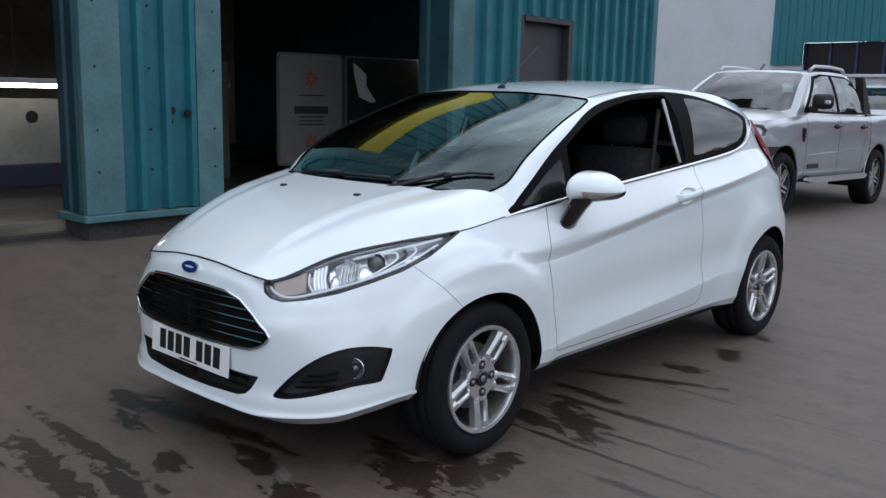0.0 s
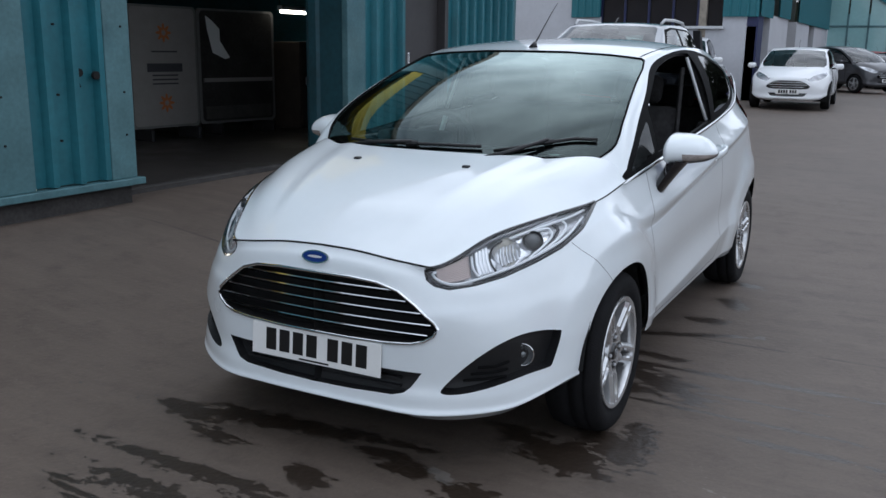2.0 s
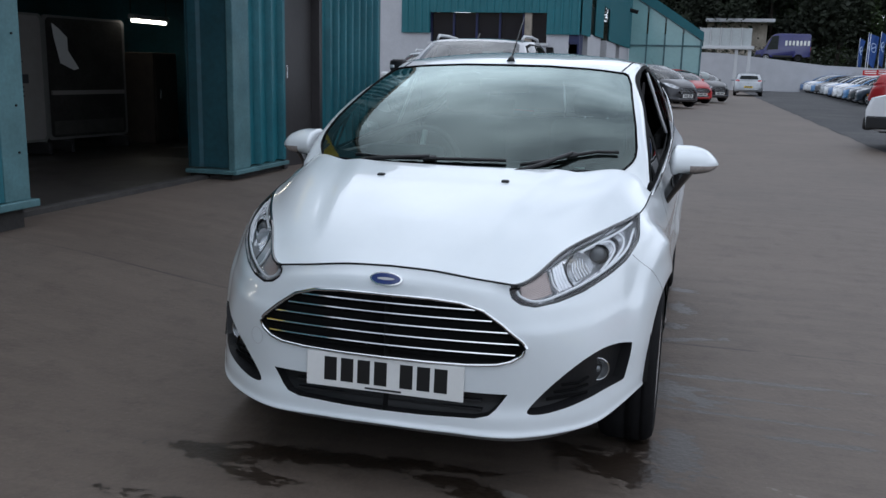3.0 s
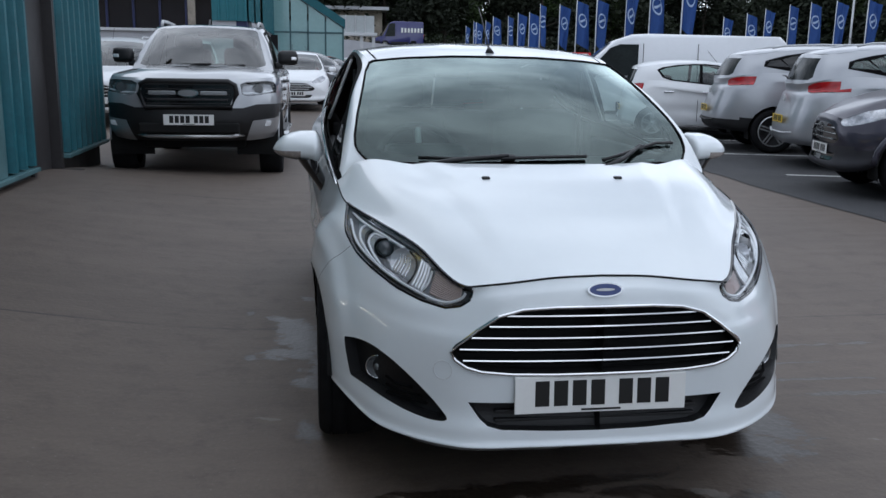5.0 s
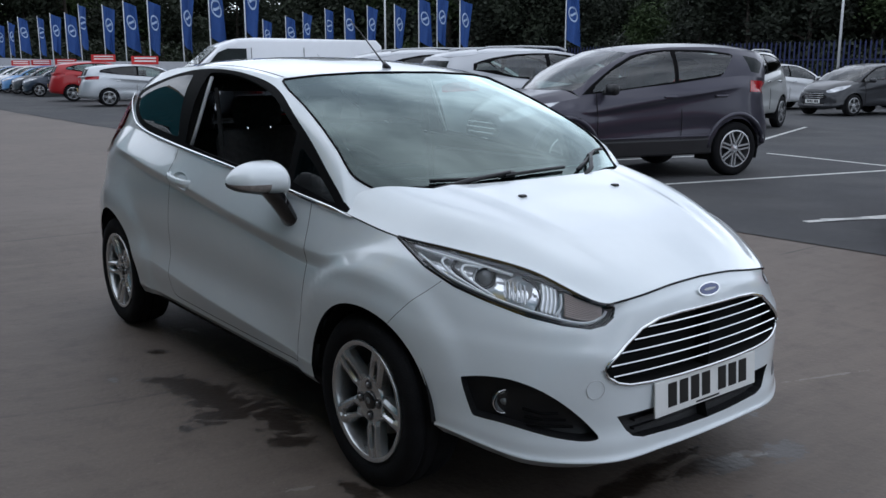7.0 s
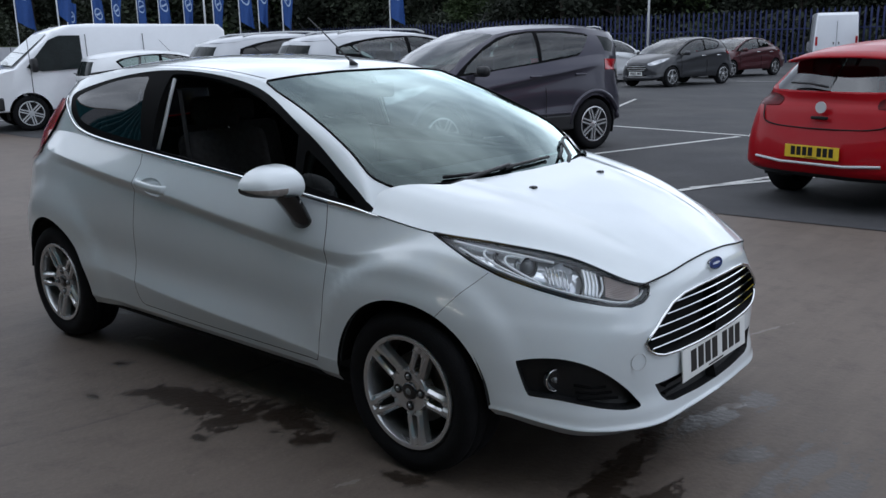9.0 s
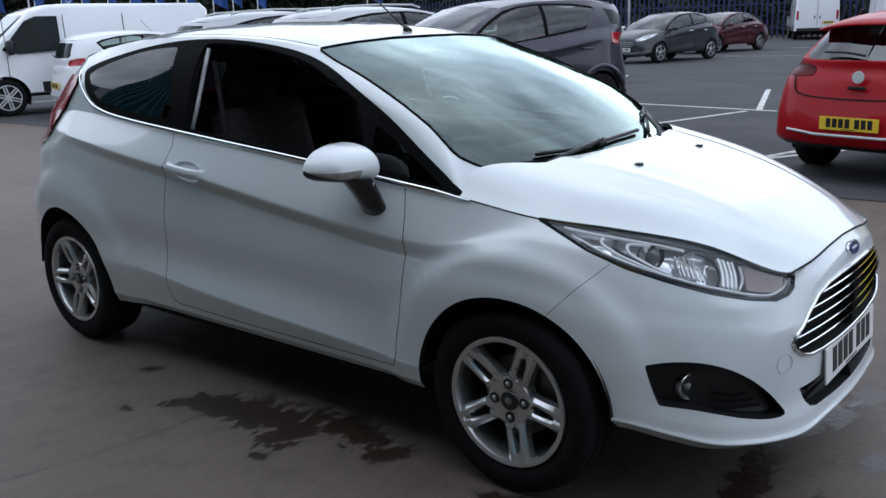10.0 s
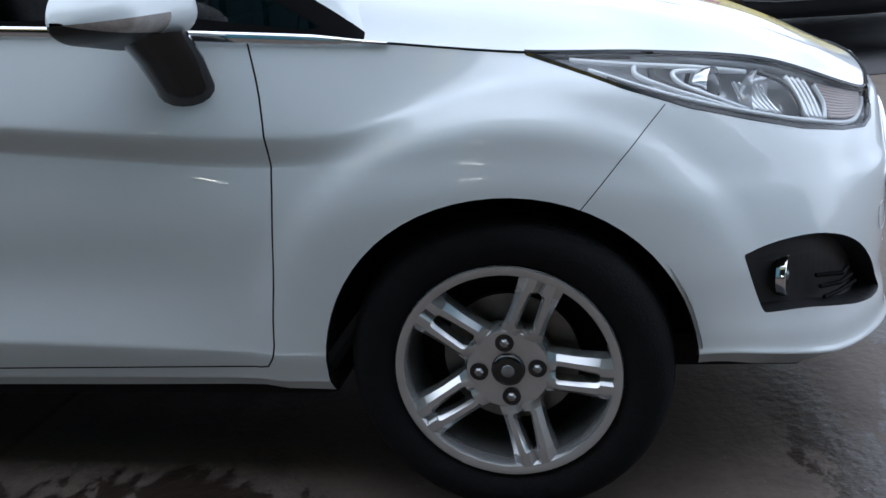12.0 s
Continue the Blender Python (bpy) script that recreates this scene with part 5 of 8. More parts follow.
M_FRAME = mat("black_rubber_frame", (0.006, 0.006, 0.0064), 0.65, vary=0.1, scale=30, spec=0.05)
M_ALLOYNUT = mat("steel_nut", (0.35, 0.35, 0.36), 0.3, 0.9)
M_BARREL = mat("shaded_barrel", (0.16, 0.16, 0.16), 0.5, 0.5, vary=0.2, scale=20)
M_DISC = mat("brake_steel", (0.22, 0.21, 0.20), 0.45, 0.8, vary=0.15, scale=40)
M_REFLECTOR = mat("lamp_reflector", (0.85, 0.86, 0.88), 0.16, 0.6, vary=0.08, scale=30)
M_BOWL = mat("lamp_bowl", (0.92, 0.93, 0.95), 0.1, 0.7, vary=0.06, scale=18, bump=0.1, bump_scale=60)
M_LAMPGREY = mat("lamp_bezel", (0.30, 0.31, 0.32), 0.25, 0.6)
M_BULB = mat("warm_bulb", (0.85, 0.78, 0.62), 0.2, emit=0.12)
M_HEADLINER = mat("headliner", (0.10, 0.10, 0.10), 0.9, vary=0.05)
M_PAPER = mat("pale_green_paper", (0.45, 0.70, 0.62), 0.8)


def number_plate(parent, m, y_plate=False):
    """A plate 520 x 111 mm with a thin edge and seven plain bars where the characters stand; its face looks along the local z."""
    plate = part("number_plate", bm_box(0, 0, 0, 0.52, 0.111, 0.006, 0.002), M_PLATEY if y_plate else M_PLATE, parent)
    plate.matrix_basis = m
    xs = (-0.178, -0.122, -0.066, -0.010, 0.075, 0.131, 0.187)
    bars = [part("plate_bar", bm_box(x, 0.004, 0.0035, 0.042, 0.076, 0.002, 0.0006), M_INK, plate) for x in xs]
    part("plate_note", bm_box(0.0, -0.047, 0.0032, 0.12, 0.006, 0.001), M_INK, plate)
    return plate


def oval(rx, ry, n=32):
    return [(rx * math.cos(i * 2 * math.pi / n), ry * math.sin(i * 2 * math.pi / n)) for i in range(n)]


def seat(car, x, y, rear=False):
    s = empty("seat")
    s.parent = car
    part("cushion", bm_box(x, y, 0.45, 0.50, 0.50, 0.16, 0.05), M_SEAT, s, smooth=True)
    rot = Matrix.Rotation(radians(-14), 4, "Y")
    part("backrest", bm_box(x - 0.30, y, 0.80, 0.13, 0.47, 0.62, 0.055, rot=rot), M_SEAT, s, smooth=True)
    part("headrest", bm_box(x - 0.41, y, 1.185, 0.09, 0.25, 0.15, 0.04, rot=rot), M_SEAT, s, smooth=True)
    for d in (-0.06, 0.06):
        part("headrest_rod", bm_cyl((x - 0.385, y + d, 1.05), (x - 0.405, y + d, 1.14), 0.007, seg=8), M_CHROME, s)


def wing_mirror(car, s):
    """A door mirror on its black foot; s is 1 for the car's left."""
    mir = empty("wing_mirror")
    mir.parent = car
    n, m = 30, 48
    shell = [bmesh.new() for _ in range(4)]
    grid = []
    for i in range(n + 1):
        u = i / n
        start = math.sqrt(max(0.0, 1 - (1 - min(1.0, u / 0.16)) ** 2))
        end = math.sqrt(max(0.0, 1 - max(0.0, (u - 0.72) / 0.28) ** 2))
        dome = math.sqrt(max(0.0, 1 - (max(0.0, u - 0.40) / 0.605) ** 1.7))
        top, low = 0.074 * start * dome * (0.55 + 0.45 * end), 0.066 * start * (1 - 0.62 * u) * end
        deep = 0.150 * (0.35 + 0.65 * start) * (0.25 + 0.75 * end) * (1 - 0.38 * u ** 1.6)
        x0, y0, z0 = 0.630 - 0.020 * u, 0.786 + 0.200 * u, 0.983 - 0.004 * u
        row = []
        for k in range(m + 1):
            a = 2 * math.pi * k / m
            c, q = math.cos(a), math.sin(a)
            px = (abs(c) ** 0.85) * deep if c > 0 else -(abs(c) ** 0.5) * 0.022 * end
            pz = math.copysign(abs(q) ** 0.9, q) * (top if q > 0 else low)
            row.append(Vector((x0 + px, y0, z0 + pz)))
        grid.append(row)
    for i in range(n):
        for k in range(m):
            vs = [grid[i][k], grid[i + 1][k], grid[i + 1][k + 1], grid[i][k + 1]]
            mid = sum(vs, Vector()) / 4
            u = i / n
            a = 360.0 * (k + 0.5) / m
            a = a - 360 if a > 180 else a
            if mid.x < 0.618 - 0.020 * u and 0.08 < u < 0.93:
                b = 2
            elif a > (-1 if u > 0.40 else -60):
                b = 0
            elif u > 0.40 and a > -38:
                b = 3
            else:
                b = 1
            made = [shell[b].verts.new(v) for v in vs]
            shell[b].faces.new(made)
    for b in shell:
        bmesh.ops.remove_doubles(b, verts=b.verts, dist=0.0004)
        bmesh.ops.recalc_face_normals(b, faces=b.faces)
    stalk = bmesh.new()
    bm_grid(stalk, [[Vector((0.70 + dx, y, z)) + Vector((rx * math.cos(a), ry * math.sin(a), 0)) for a in [k * math.pi / 8 for k in range(17)]]
                    for dx, y, z, rx, ry in ((0.0, 0.76, 0.80, 0.012, 0.012), (0.006, 0.772, 0.810, 0.048, 0.022), (0.014, 0.79, 0.85, 0.056, 0.028), (0.012, 0.82, 0.90, 0.060, 0.034), (0.0, 0.85, 0.95, 0.062, 0.042))])
    for name, b, mt, lab in (("housing", shell[0], M_WHITE, "white painted shell"), ("lower_shell", shell[1], M_BLACK, "black plastic underside"), ("mirror_glass", shell[2], M_CHROME, "mirror glass"),
                             ("indicator", shell[3], M_INDIC, "clear indicator lens"), ("foot", stalk, M_GLOSSBLACK, "gloss black foot")):
        part(name, bm_copy(b, s < 0), mt, mir, lab, smooth=True)
        b.free()


M_INDIC = mat("indicator_lens", (0.42, 0.38, 0.36), 0.12, 0.2, coat=1.0, vary=0.2, scale=60)


def headlamp(car, lens, s):
    """A long headlamp: clear lens over a bright bowl, a projector, a fluted reflector, light guides and an indicator."""
    from mathutils.bvhtree import BVHTree
    lamp = empty("headlamp")
    lamp.parent = car
    tree = BVHTree.FromBMesh(lens)
    out = Vector((R2, R2, 0))

    def within(w, z, d):
        q = tree.ray_cast(Vector((-R2 * w, R2 * w, z)) + out * 4, -out)[0] or tree.find_nearest(Vector((-R2 * w, R2 * w, z)) + out * 1.56)[0] - Vector((0, 0, 0.006))
        q = q - out * d
        return Vector((q.x, s * q.y, q.z))
    glass = part("lens", bm_copy(lens, s < 0), M_LENS, lamp, "clear lens", smooth=True)
    glass.visible_shadow = False
    bowl = pocket(lens, (-0.052, -0.036, -0.006), 0.93)
    part("reflector", bm_copy(bowl, s < 0), M_BOWL, lamp, "bright reflector", smooth=True, angle=40)
    bowl.free()
    edge = tube([q - Vector((0.004, 0.003, 0.0)) for q in loops(lens)[0]], 0.0062, 6, True)
    part("seal", bm_copy(edge, s < 0), M_GLOSSBLACK, lamp, "black edge seal")
    edge.free()
    axis = Vector((0.90, s * 0.42, 0.05)).normalized()
    LOW = ((-1.098, 0.668), (-1.033, 0.641), (-0.9525, 0.650), (-0.848, 0.671), (-0.733, 0.705), (-0.628, 0.740), (-0.53, 0.785), (-0.424, 0.852))
    HIGH = ((-1.098, 0.695), (-1.077, 0.704), (-0.852, 0.786), (-0.631, 0.828), (-0.416, 0.856))

    def level(w, f):
        """Height of a place in the lamp: f runs from its lower edge to the bonnet."""
        def at(line):
            for (a, p), (b, q) in zip(line, line[1:]):
                if w <= b:
                    return p + (q - p) * (w - a) / (b - a)
            return line[-1][1]
        return at(LOW) + f * (at(HIGH) - at(LOW))

    def bar(name, pts, r, material, label=""):
        part(name, tube(catmull([within(w, level(w, f), d) for w, f, d in pts], 6), r, 8), material, lamp, label, smooth=True)
    bar("lower_bezel", [(-0.50, 0.30, 0.012), (-0.60, 0.16, 0.012), (-0.73, 0.13, 0.012), (-0.88, 0.12, 0.012), (-1.02, 0.13, 0.012), (-1.068, 0.30, 0.010), (-1.078, 0.62, 0.010)], 0.0048, M_GUIDE, "bright inner bezel")
    bar("lower_shade", [(-0.52, 0.16, 0.016), (-0.62, 0.05, 0.016), (-0.78, 0.03, 0.016), (-0.95, 0.02, 0.016)], 0.006, M_LAMPDARK)
    bar("upper_bezel", [(-0.485, 0.62, 0.012), (-0.55, 0.72, 0.014), (-0.62, 0.76, 0.014), (-0.70, 0.80, 0.016), (-0.80, 0.80, 0.016)], 0.0048, M_GUIDE, "bright inner bezel")
    bar("upper_shade", [(-0.60, 0.93, 0.02), (-0.72, 0.92, 0.022), (-0.85, 0.90, 0.022), (-0.98, 0.88, 0.02)], 0.008, M_LAMPGREY)
    bar("light_guide", [(-0.590, 0.74, 0.016), (-0.578, 0.52, 0.016), (-0.605, 0.33, 0.014), (-0.665, 0.22, 0.013), (-0.72, 0.14, 0.012)], 0.0046, M_GUIDE, "bright light guide")
    bar("light_guide", [(-0.80, 0.80, 0.020), (-0.70, 0.74, 0.020), (-0.648, 0.64, 0.018), (-0.645, 0.46, 0.018), (-0.685, 0.30, 0.016), (-0.75, 0.16, 0.013)], 0.0046, M_GUIDE, "bright light guide")
    bar("dark_channel", [(-0.622, 0.66, 0.030), (-0.612, 0.48, 0.028), (-0.645, 0.32, 0.024), (-0.70, 0.20, 0.020)], 0.007, M_LAMPDARK)
    c = within(-0.715, level(-0.715, 0.50), 0.034)
    part("projector_bezel", bm_cyl(c - axis * 0.035, c + axis * 0.008, 0.029, 0.034, 32, caps=False), M_CHROME, lamp, "chrome ring", smooth=True)
    part("projector_shroud", bm_cyl(c - axis * 0.035, c - axis * 0.004, 0.030, 0.030, 32), M_LAMPDARK, lamp)
    bm = bmesh.new()
    bmesh.ops.create_uvsphere(bm, u_segments=28, v_segments=14, radius=0.026, matrix=Matrix.Translation(c - axis * 0.008))
    part("projector_lens", bm, M_PROJ, lamp, "dark projector lens", smooth=True)
    c2 = within(-0.815, level(-0.815, 0.46), 0.040)
    part("dipped_bowl", lathe_at([(0.006, -0.034), (0.022, -0.028), (0.038, -0.010), (0.046, 0.008)], 28, c2, axis), M_BOWL, lamp, smooth=True)
    part("bulb", bm_cyl(c2 - axis * 0.034, c2 - axis * 0.008, 0.006, 0.005, 10), M_BULB, lamp, "warm lit bulb")
    for k in range(6):
        w = -0.775 - 0.012 * k
        bar("flute", [(w, 0.62, 0.034), (w - 0.004, 0.40, 0.044), (w - 0.006, 0.18, 0.032)], 0.0036, M_CHROME if k % 2 else M_REFLECTOR)
    bar("bowl_edge", [(-0.83, 0.80, 0.018), (-0.872, 0.70, 0.016), (-0.884, 0.45, 0.015), (-0.872, 0.16, 0.014)], 0.0035, M_LAMPDARK)
    for w in (-0.893, -0.905, -0.917, -0.929):
        bar("clear_block", [(w + 0.003, 0.82, 0.020), (w, 0.48, 0.020), (w + 0.006, 0.14, 0.018)], 0.0075, M_REFLECTOR)
    bar("divider", [(-0.945, 0.78, 0.012), (-0.946, 0.45, 0.011), (-0.930, 0.16, 0.011)], 0.0042, M_GUIDE)
    for k in range(11):
        f = 0.80 - 0.058 * k
        bar("indicator_rib", [(-0.955, f, 0.020), (-1.00, f - 0.01, 0.016), (-1.045, f - 0.01, 0.013), (-1.065, f - 0.02, 0.012)], 0.0040, M_INDIC2)


M_GUIDE = mat("white_light_guide", (0.86, 0.88, 0.90), 0.18, 0.1, coat=0.6)
M_PROJ = mat("projector_glass", (0.08, 0.085, 0.09), 0.04, coat=1.0)
M_LAMPDARK = mat("lamp_dark_trim", (0.03, 0.03, 0.032), 0.3, 0.3)
M_INDIC2 = mat("front_indicator", (0.52, 0.43, 0.40), 0.2, 0.2, coat=0.8)


def main_car():
    car = empty("hatchback_car")
    tagged(car, "white three-door hatchback with open side windows, parked on the stained yard", "car")
    S = car_surfaces()
    shell = bmesh.new()
    bm_grid(shell, S["shell"])
    bmesh.ops.remove_doubles(shell, verts=shell.verts, dist=0.0003)
    ref_shell = reference((S["shell"], False))
    side = lambda f: f.calc_center_median().y > 0.45 and -1.72 < f.calc_center_median().x < 1.75
    nose = lambda f: f.calc_center_median().x > 1.2
    # openings in the lower skin
    for cx, cz, r in ((1.246, 0.297, 0.338), (-1.245, 0.305, 0.345)):
        hole = cut_out(shell, arch(cx, cz, r), SIDE, side)
        lip = take(shell, hole)
        lip.free()
    lamp = take(shell, cut_out(shell, LAMP, CORNER, nose))
    fog = take(shell, cut_out(shell, [(q.x, q.y) for q in catmull([(a, b, 0) for a, b in FOGHOLE], 3, True)], CORNER, nose))
    grille = take(shell, cut_out(shell, GRILLE, FRONT, nose))
    intake = take(shell, cut_out(shell, INTAKE, FRONT, nose))
    liner = mirrored(push(bm_copy(shell), 0.014))
    part("inner_liner", liner, M_UNDER, car, "dark inner skin", smooth=True)
    groove(shell, [(1.536, 0.752), (1.46, 0.677), (1.38, 0.59)], 0.0018, SIDE, lambda f: side(f) and f.calc_center_median().x > 1.3)
    ring = DOOR
    groove(shell, ring, 0.0034, SIDE, side)
    door = take(shell, [f for f in shell.faces if side(f) and inside(DOOR, f.calc_center_median().x, f.calc_center_median().z)])
    scoop = take(door, cut_out(door, [(-0.245 + 0.088 * math.cos(a), 0.890 + 0.040 * math.sin(a) - 0.06 * 0.088 * math.cos(a)) for a in [k * math.pi / 16 for k in range(32)]], SIDE, lambda f: True))
    doors = pair("door", door, M_WHITE, car, ref=ref_shell)
    tail = take(shell, cut_out(shell, TAIL_LOW, SIDE, lambda f: f.calc_center_median().y > 0.2 and f.calc_center_median().x < -1.2))
    pair("lamp_back", push(bm_copy(tail), 0.015), M_UNDER, car)
    pair("tail_lamp", push(tail, -0.012), M_REDLENS, car, "red tail lamp lens")
    mirrored(shell)
    polish(part("body", shell, M_WHITE, car, smooth=True), ref_shell)
    # bonnet
    hood = bmesh.new()
    bm_grid(hood, S["hood"])
    mirrored(hood)
    ref_hood = reference((S["hood"], False))
    lid = bm_copy(hood)
    for v in lid.verts:
        if v.is_boundary:
            v.co += Vector((-0.002 if v.co.x > 1.9 else 0, -0.002 * (1 if v.co.y > 0 else -1) if abs(v.co.y) > 0.3 else 0, 0.0))
    polish(part("bonnet", lid, M_WHITE, car, smooth=True), ref_hood)
    part("bonnet_liner", push(hood, 0.015), M_UNDER, car, smooth=True)
    seam = [Vector(p) + Vector((0.002, 0, 0.0)) for p in catmull(EDGE[:4], 6)]
    full = [Vector((p.x, -p.y, p.z)) for p in seam[:0:-1]] + seam
    part("bonnet_seam", tube(full, 0.0032, 6), M_UNDER, car, smooth=True)
    for s in (1, -1):
        rest = [Vector((p[0], s * p[1], p[2] + 0.0005)) for p in catmull(EDGE[5:], 6)]
        part("wing_seam", tube(rest, 0.0026, 6), M_UNDER, car, smooth=True)
    # cabin
    cabin = bmesh.new()
    bm_grid(cabin, S["green"])
    bm_grid(cabin, S["screen"])
    bm_grid(cabin, S["roof"])
    bmesh.ops.remove_doubles(cabin, verts=cabin.verts, dist=0.002)
    ref_cabin = reference((S["green"], False), (S["screen"], False), (S["roof"], False))
    flank = lambda f: f.calc_center_median().y > 0.5 and f.calc_center_median().x > -1.3
    wind = lambda f: f.calc_center_median().x > 0.2 and f.normal.x > 0.25
    cabin.normal_update()
    glass = take(cabin, cut_out(cabin, SCREEN, FRONT, wind))
    glass.normal_update()
    pane = mirrored(bm_copy(glass))
    rim = [q + Vector((0.001, 0, 0.001)) for q in loops(pane)[0]]
    w = polish_fit(part("windscreen", pane, M_GLASS, car, "clear windscreen with a cloudy sheen", smooth=True), 1, 2, 5)
    w.visible_shadow = False
    part("windscreen_seal", tube(rim, 0.0045, 6, True), M_FRAME, car, "black rubber seal", smooth=True)
    take(glass, cut_out(glass, PANE, FRONT, lambda f: True)).free()
    part("windscreen_band", mirrored(push(glass, 0.006)), M_FRAME, car, "black printed edge band", smooth=True)
    dlo = take(cabin, cut_out(cabin, DLO, SIDE, flank))
    dead = take(dlo, cut_out(dlo, WINDOW, SIDE, lambda f: True))
    dead.free()
    quarter = take(dlo, cut_out(dlo, QUARTER, SIDE, lambda f: True))
    sail = take(dlo, cut_out(dlo, SAIL, SIDE, lambda f: True))
    for ob in pair("quarter_glass", quarter, M_PRIVACY, car, "dark tinted quarter glass"):
        polish_fit(ob, 0, 2, 3)
        ob.visible_shadow = False
    for ob in pair("sail_glass", sail, M_SAIL, car, "small front side glass"):
        ob.visible_shadow = False
    frame_in = push(bm_copy(dlo), 0.02)
    pair("window_frame", dlo, M_FRAME, car, "black window frame", ref=ref_cabin)
    pair("inner_frame", frame_in, M_CABIN, car)
    tail = take(cabin, cut_out(cabin, TAIL_UP, SIDE, lambda f: f.calc_center_median().y > 0.2 and f.calc_center_median().x < -1.2))
    pair("lamp_back", push(bm_copy(tail), 0.015), M_UNDER, car)
    pair("tail_lamp", push(tail, -0.012), M_REDLENS, car, "red tail lamp lens")
    rear = take(cabin, cut_out(cabin, [(-0.1, 1.06), (0.45, 1.06), (0.50, 1.10), (0.42, 1.26), (-0.1, 1.27)], FRONT, lambda f: f.calc_center_median().x < -1.3))
    ob = part("rear_window", mirrored(rear), M_PRIVACY, car, smooth=True)
    ob.visible_shadow = False
    ditch = [(0.235, 0.532), (0.05, 0.548), (-0.38, 0.556), (-0.85, 0.54), (-1.25, 0.505)]
    groove(cabin, ditch, 0.009, TOP, lambda f: f.calc_center_median().z > 1.25)
    mirrored(cabin)
    head = push(bm_copy(cabin), 0.03)
    part("headliner", head, M_HEADLINER, car, smooth=True)
    polish(part("roof", cabin, M_WHITE, car, smooth=True), ref_cabin)
    for s in (1, -1):
        part("roof_ditch", tube([(x, s * y, 1.398 - 0.20 * max(0, x + 0.3) ** 1.4 - 0.07 * max(0, -x - 0.6) ** 1.5) for x, y in ditch], 0.006, 6), M_UNDER, car, smooth=True)
    # bright belt strips
    for s in (1, -1):
        low = [Vector((x, s * y, z)) for x, y, z in catmull([(1.075, 0.737, 0.893), (1.02, 0.742, 0.900), (0.80, 0.757, 0.926), (0.42, 0.768, 0.967), (-0.2, 0.771, 1.021), (-0.42, 0.768, 1.040), (-0.72, 0.757, 1.066), (-0.9, 0.747, 1.088), (-1.02, 0.735, 1.117), (-1.12, 0.712, 1.172), (-1.175, 0.69, 1.218), (-1.20, 0.665, 1.255)], 5)]
        bm = bmesh.new()
        rows = []
        for p in low:
            k = 0.15 + 0.85 * ease(-1.08, -0.93, -p.x)
            rows.append([p + Vector((0, s * 0.001, 0.009 * k)), p + Vector((0, s * 0.006, 0.006 * k)), p + Vector((0, s * 0.007, -0.003 * k)), p + Vector((0, s * 0.001, -0.010 * k))])
        bm_grid(bm, rows, s < 0)
        part("belt_strip", bm, M_CHROME, car, "bright chrome strip", smooth=True)
    # grille with its bars
    dark = mirrored(pocket(grille, (-0.05, 0, 0), 0.97))
    part("grille_back", dark, M_UNDER, car, "black grille recess")
    gm = mirrored(bm_copy(grille))
    edge = tube([p + Vector((0.003, 0, 0)) for p in loops(gm)[0]], 0.0055, 8, True)
    part("grille_frame", edge, M_CHROME, car, "bright grille frame", smooth=True)
    gm.free()
    grille.free()
    for z, half in ((0.632, 0.285), (0.600, 0.335), (0.566, 0.385), (0.531, 0.418), (0.497, 0.408)):
        n = 16
        pts = [(1.999 - 0.19 * (half * (2 * i / n - 1)) ** 2, half * (2 * i / n - 1), z) for i in range(n + 1)]
        bm = bmesh.new()
        rows = [[(x + 0.004, y, z0 + 0.0045), (x + 0.006, y, z0 + 0.0015), (x + 0.004, y, z0 - 0.002), (x - 0.02, y, z0 - 0.004)] for x, y, z0 in pts]
        bm_grid(bm, rows)
        part("grille_bar", bm, M_CHROME, car, "bright grille bar", smooth=True, angle=60)
        rows = [[(x + 0.002, y, z0 - 0.003), (x - 0.004, y, z0 - 0.010), (x - 0.03, y, z0 - 0.012)] for x, y, z0 in pts]
        bm = bmesh.new()
        bm_grid(bm, rows)
        part("grille_slat", bm, M_GLOSSBLACK, car, smooth=True)
    low = mirrored(pocket(intake, (-0.035, 0, 0), 0.97))
    part("lower_intake", low, M_BLACK, car, "black lower intake")
    intake.free()
    for z in (0.312, 0.34):
        part("intake_bar", bm_box(1.965, 0, z, 0.02, 0.62, 0.008, 0.002), M_BLACK, car)
    # fog lamps
    for s in (1, -1):
        fl = empty("fog_lamp")
        fl.parent = car
        well = pocket(fog, (-0.03, -0.03, 0.0), 0.93)
        part("fog_recess", bm_copy(well, s < 0), M_BLACK, fl, "black plastic recess", smooth=False)
        well.free()
        c = Vector((1.748, s * 0.637, 0.412))
        ax = Vector((0.93, s * 0.30, 0.0)).normalized()
        part("fog_ring", lathe_at([(0.033, -0.010), (0.035, 0.004), (0.038, 0.005), (0.039, 0.001), (0.039, -0.012)], 28, c, ax), M_CHROME, fl, "chrome ring", smooth=True)
        part("fog_bowl", lathe_at([(0.001, -0.020), (0.018, -0.014), (0.034, 0.004)], 28, c, ax), M_LAMPGREY, fl, smooth=True)
        part("fog_bulb", lathe_at([(0.001, 0.006), (0.010, 0.004), (0.012, -0.012)], 14, c, ax), M_LAMPGREY, fl, smooth=True)
        ob = part("fog_lens", lathe_at([(0.001, 0.011), (0.018, 0.010), (0.034, 0.006)], 28, c, ax), M_LENS, fl, smooth=True)
        ob.visible_shadow = False
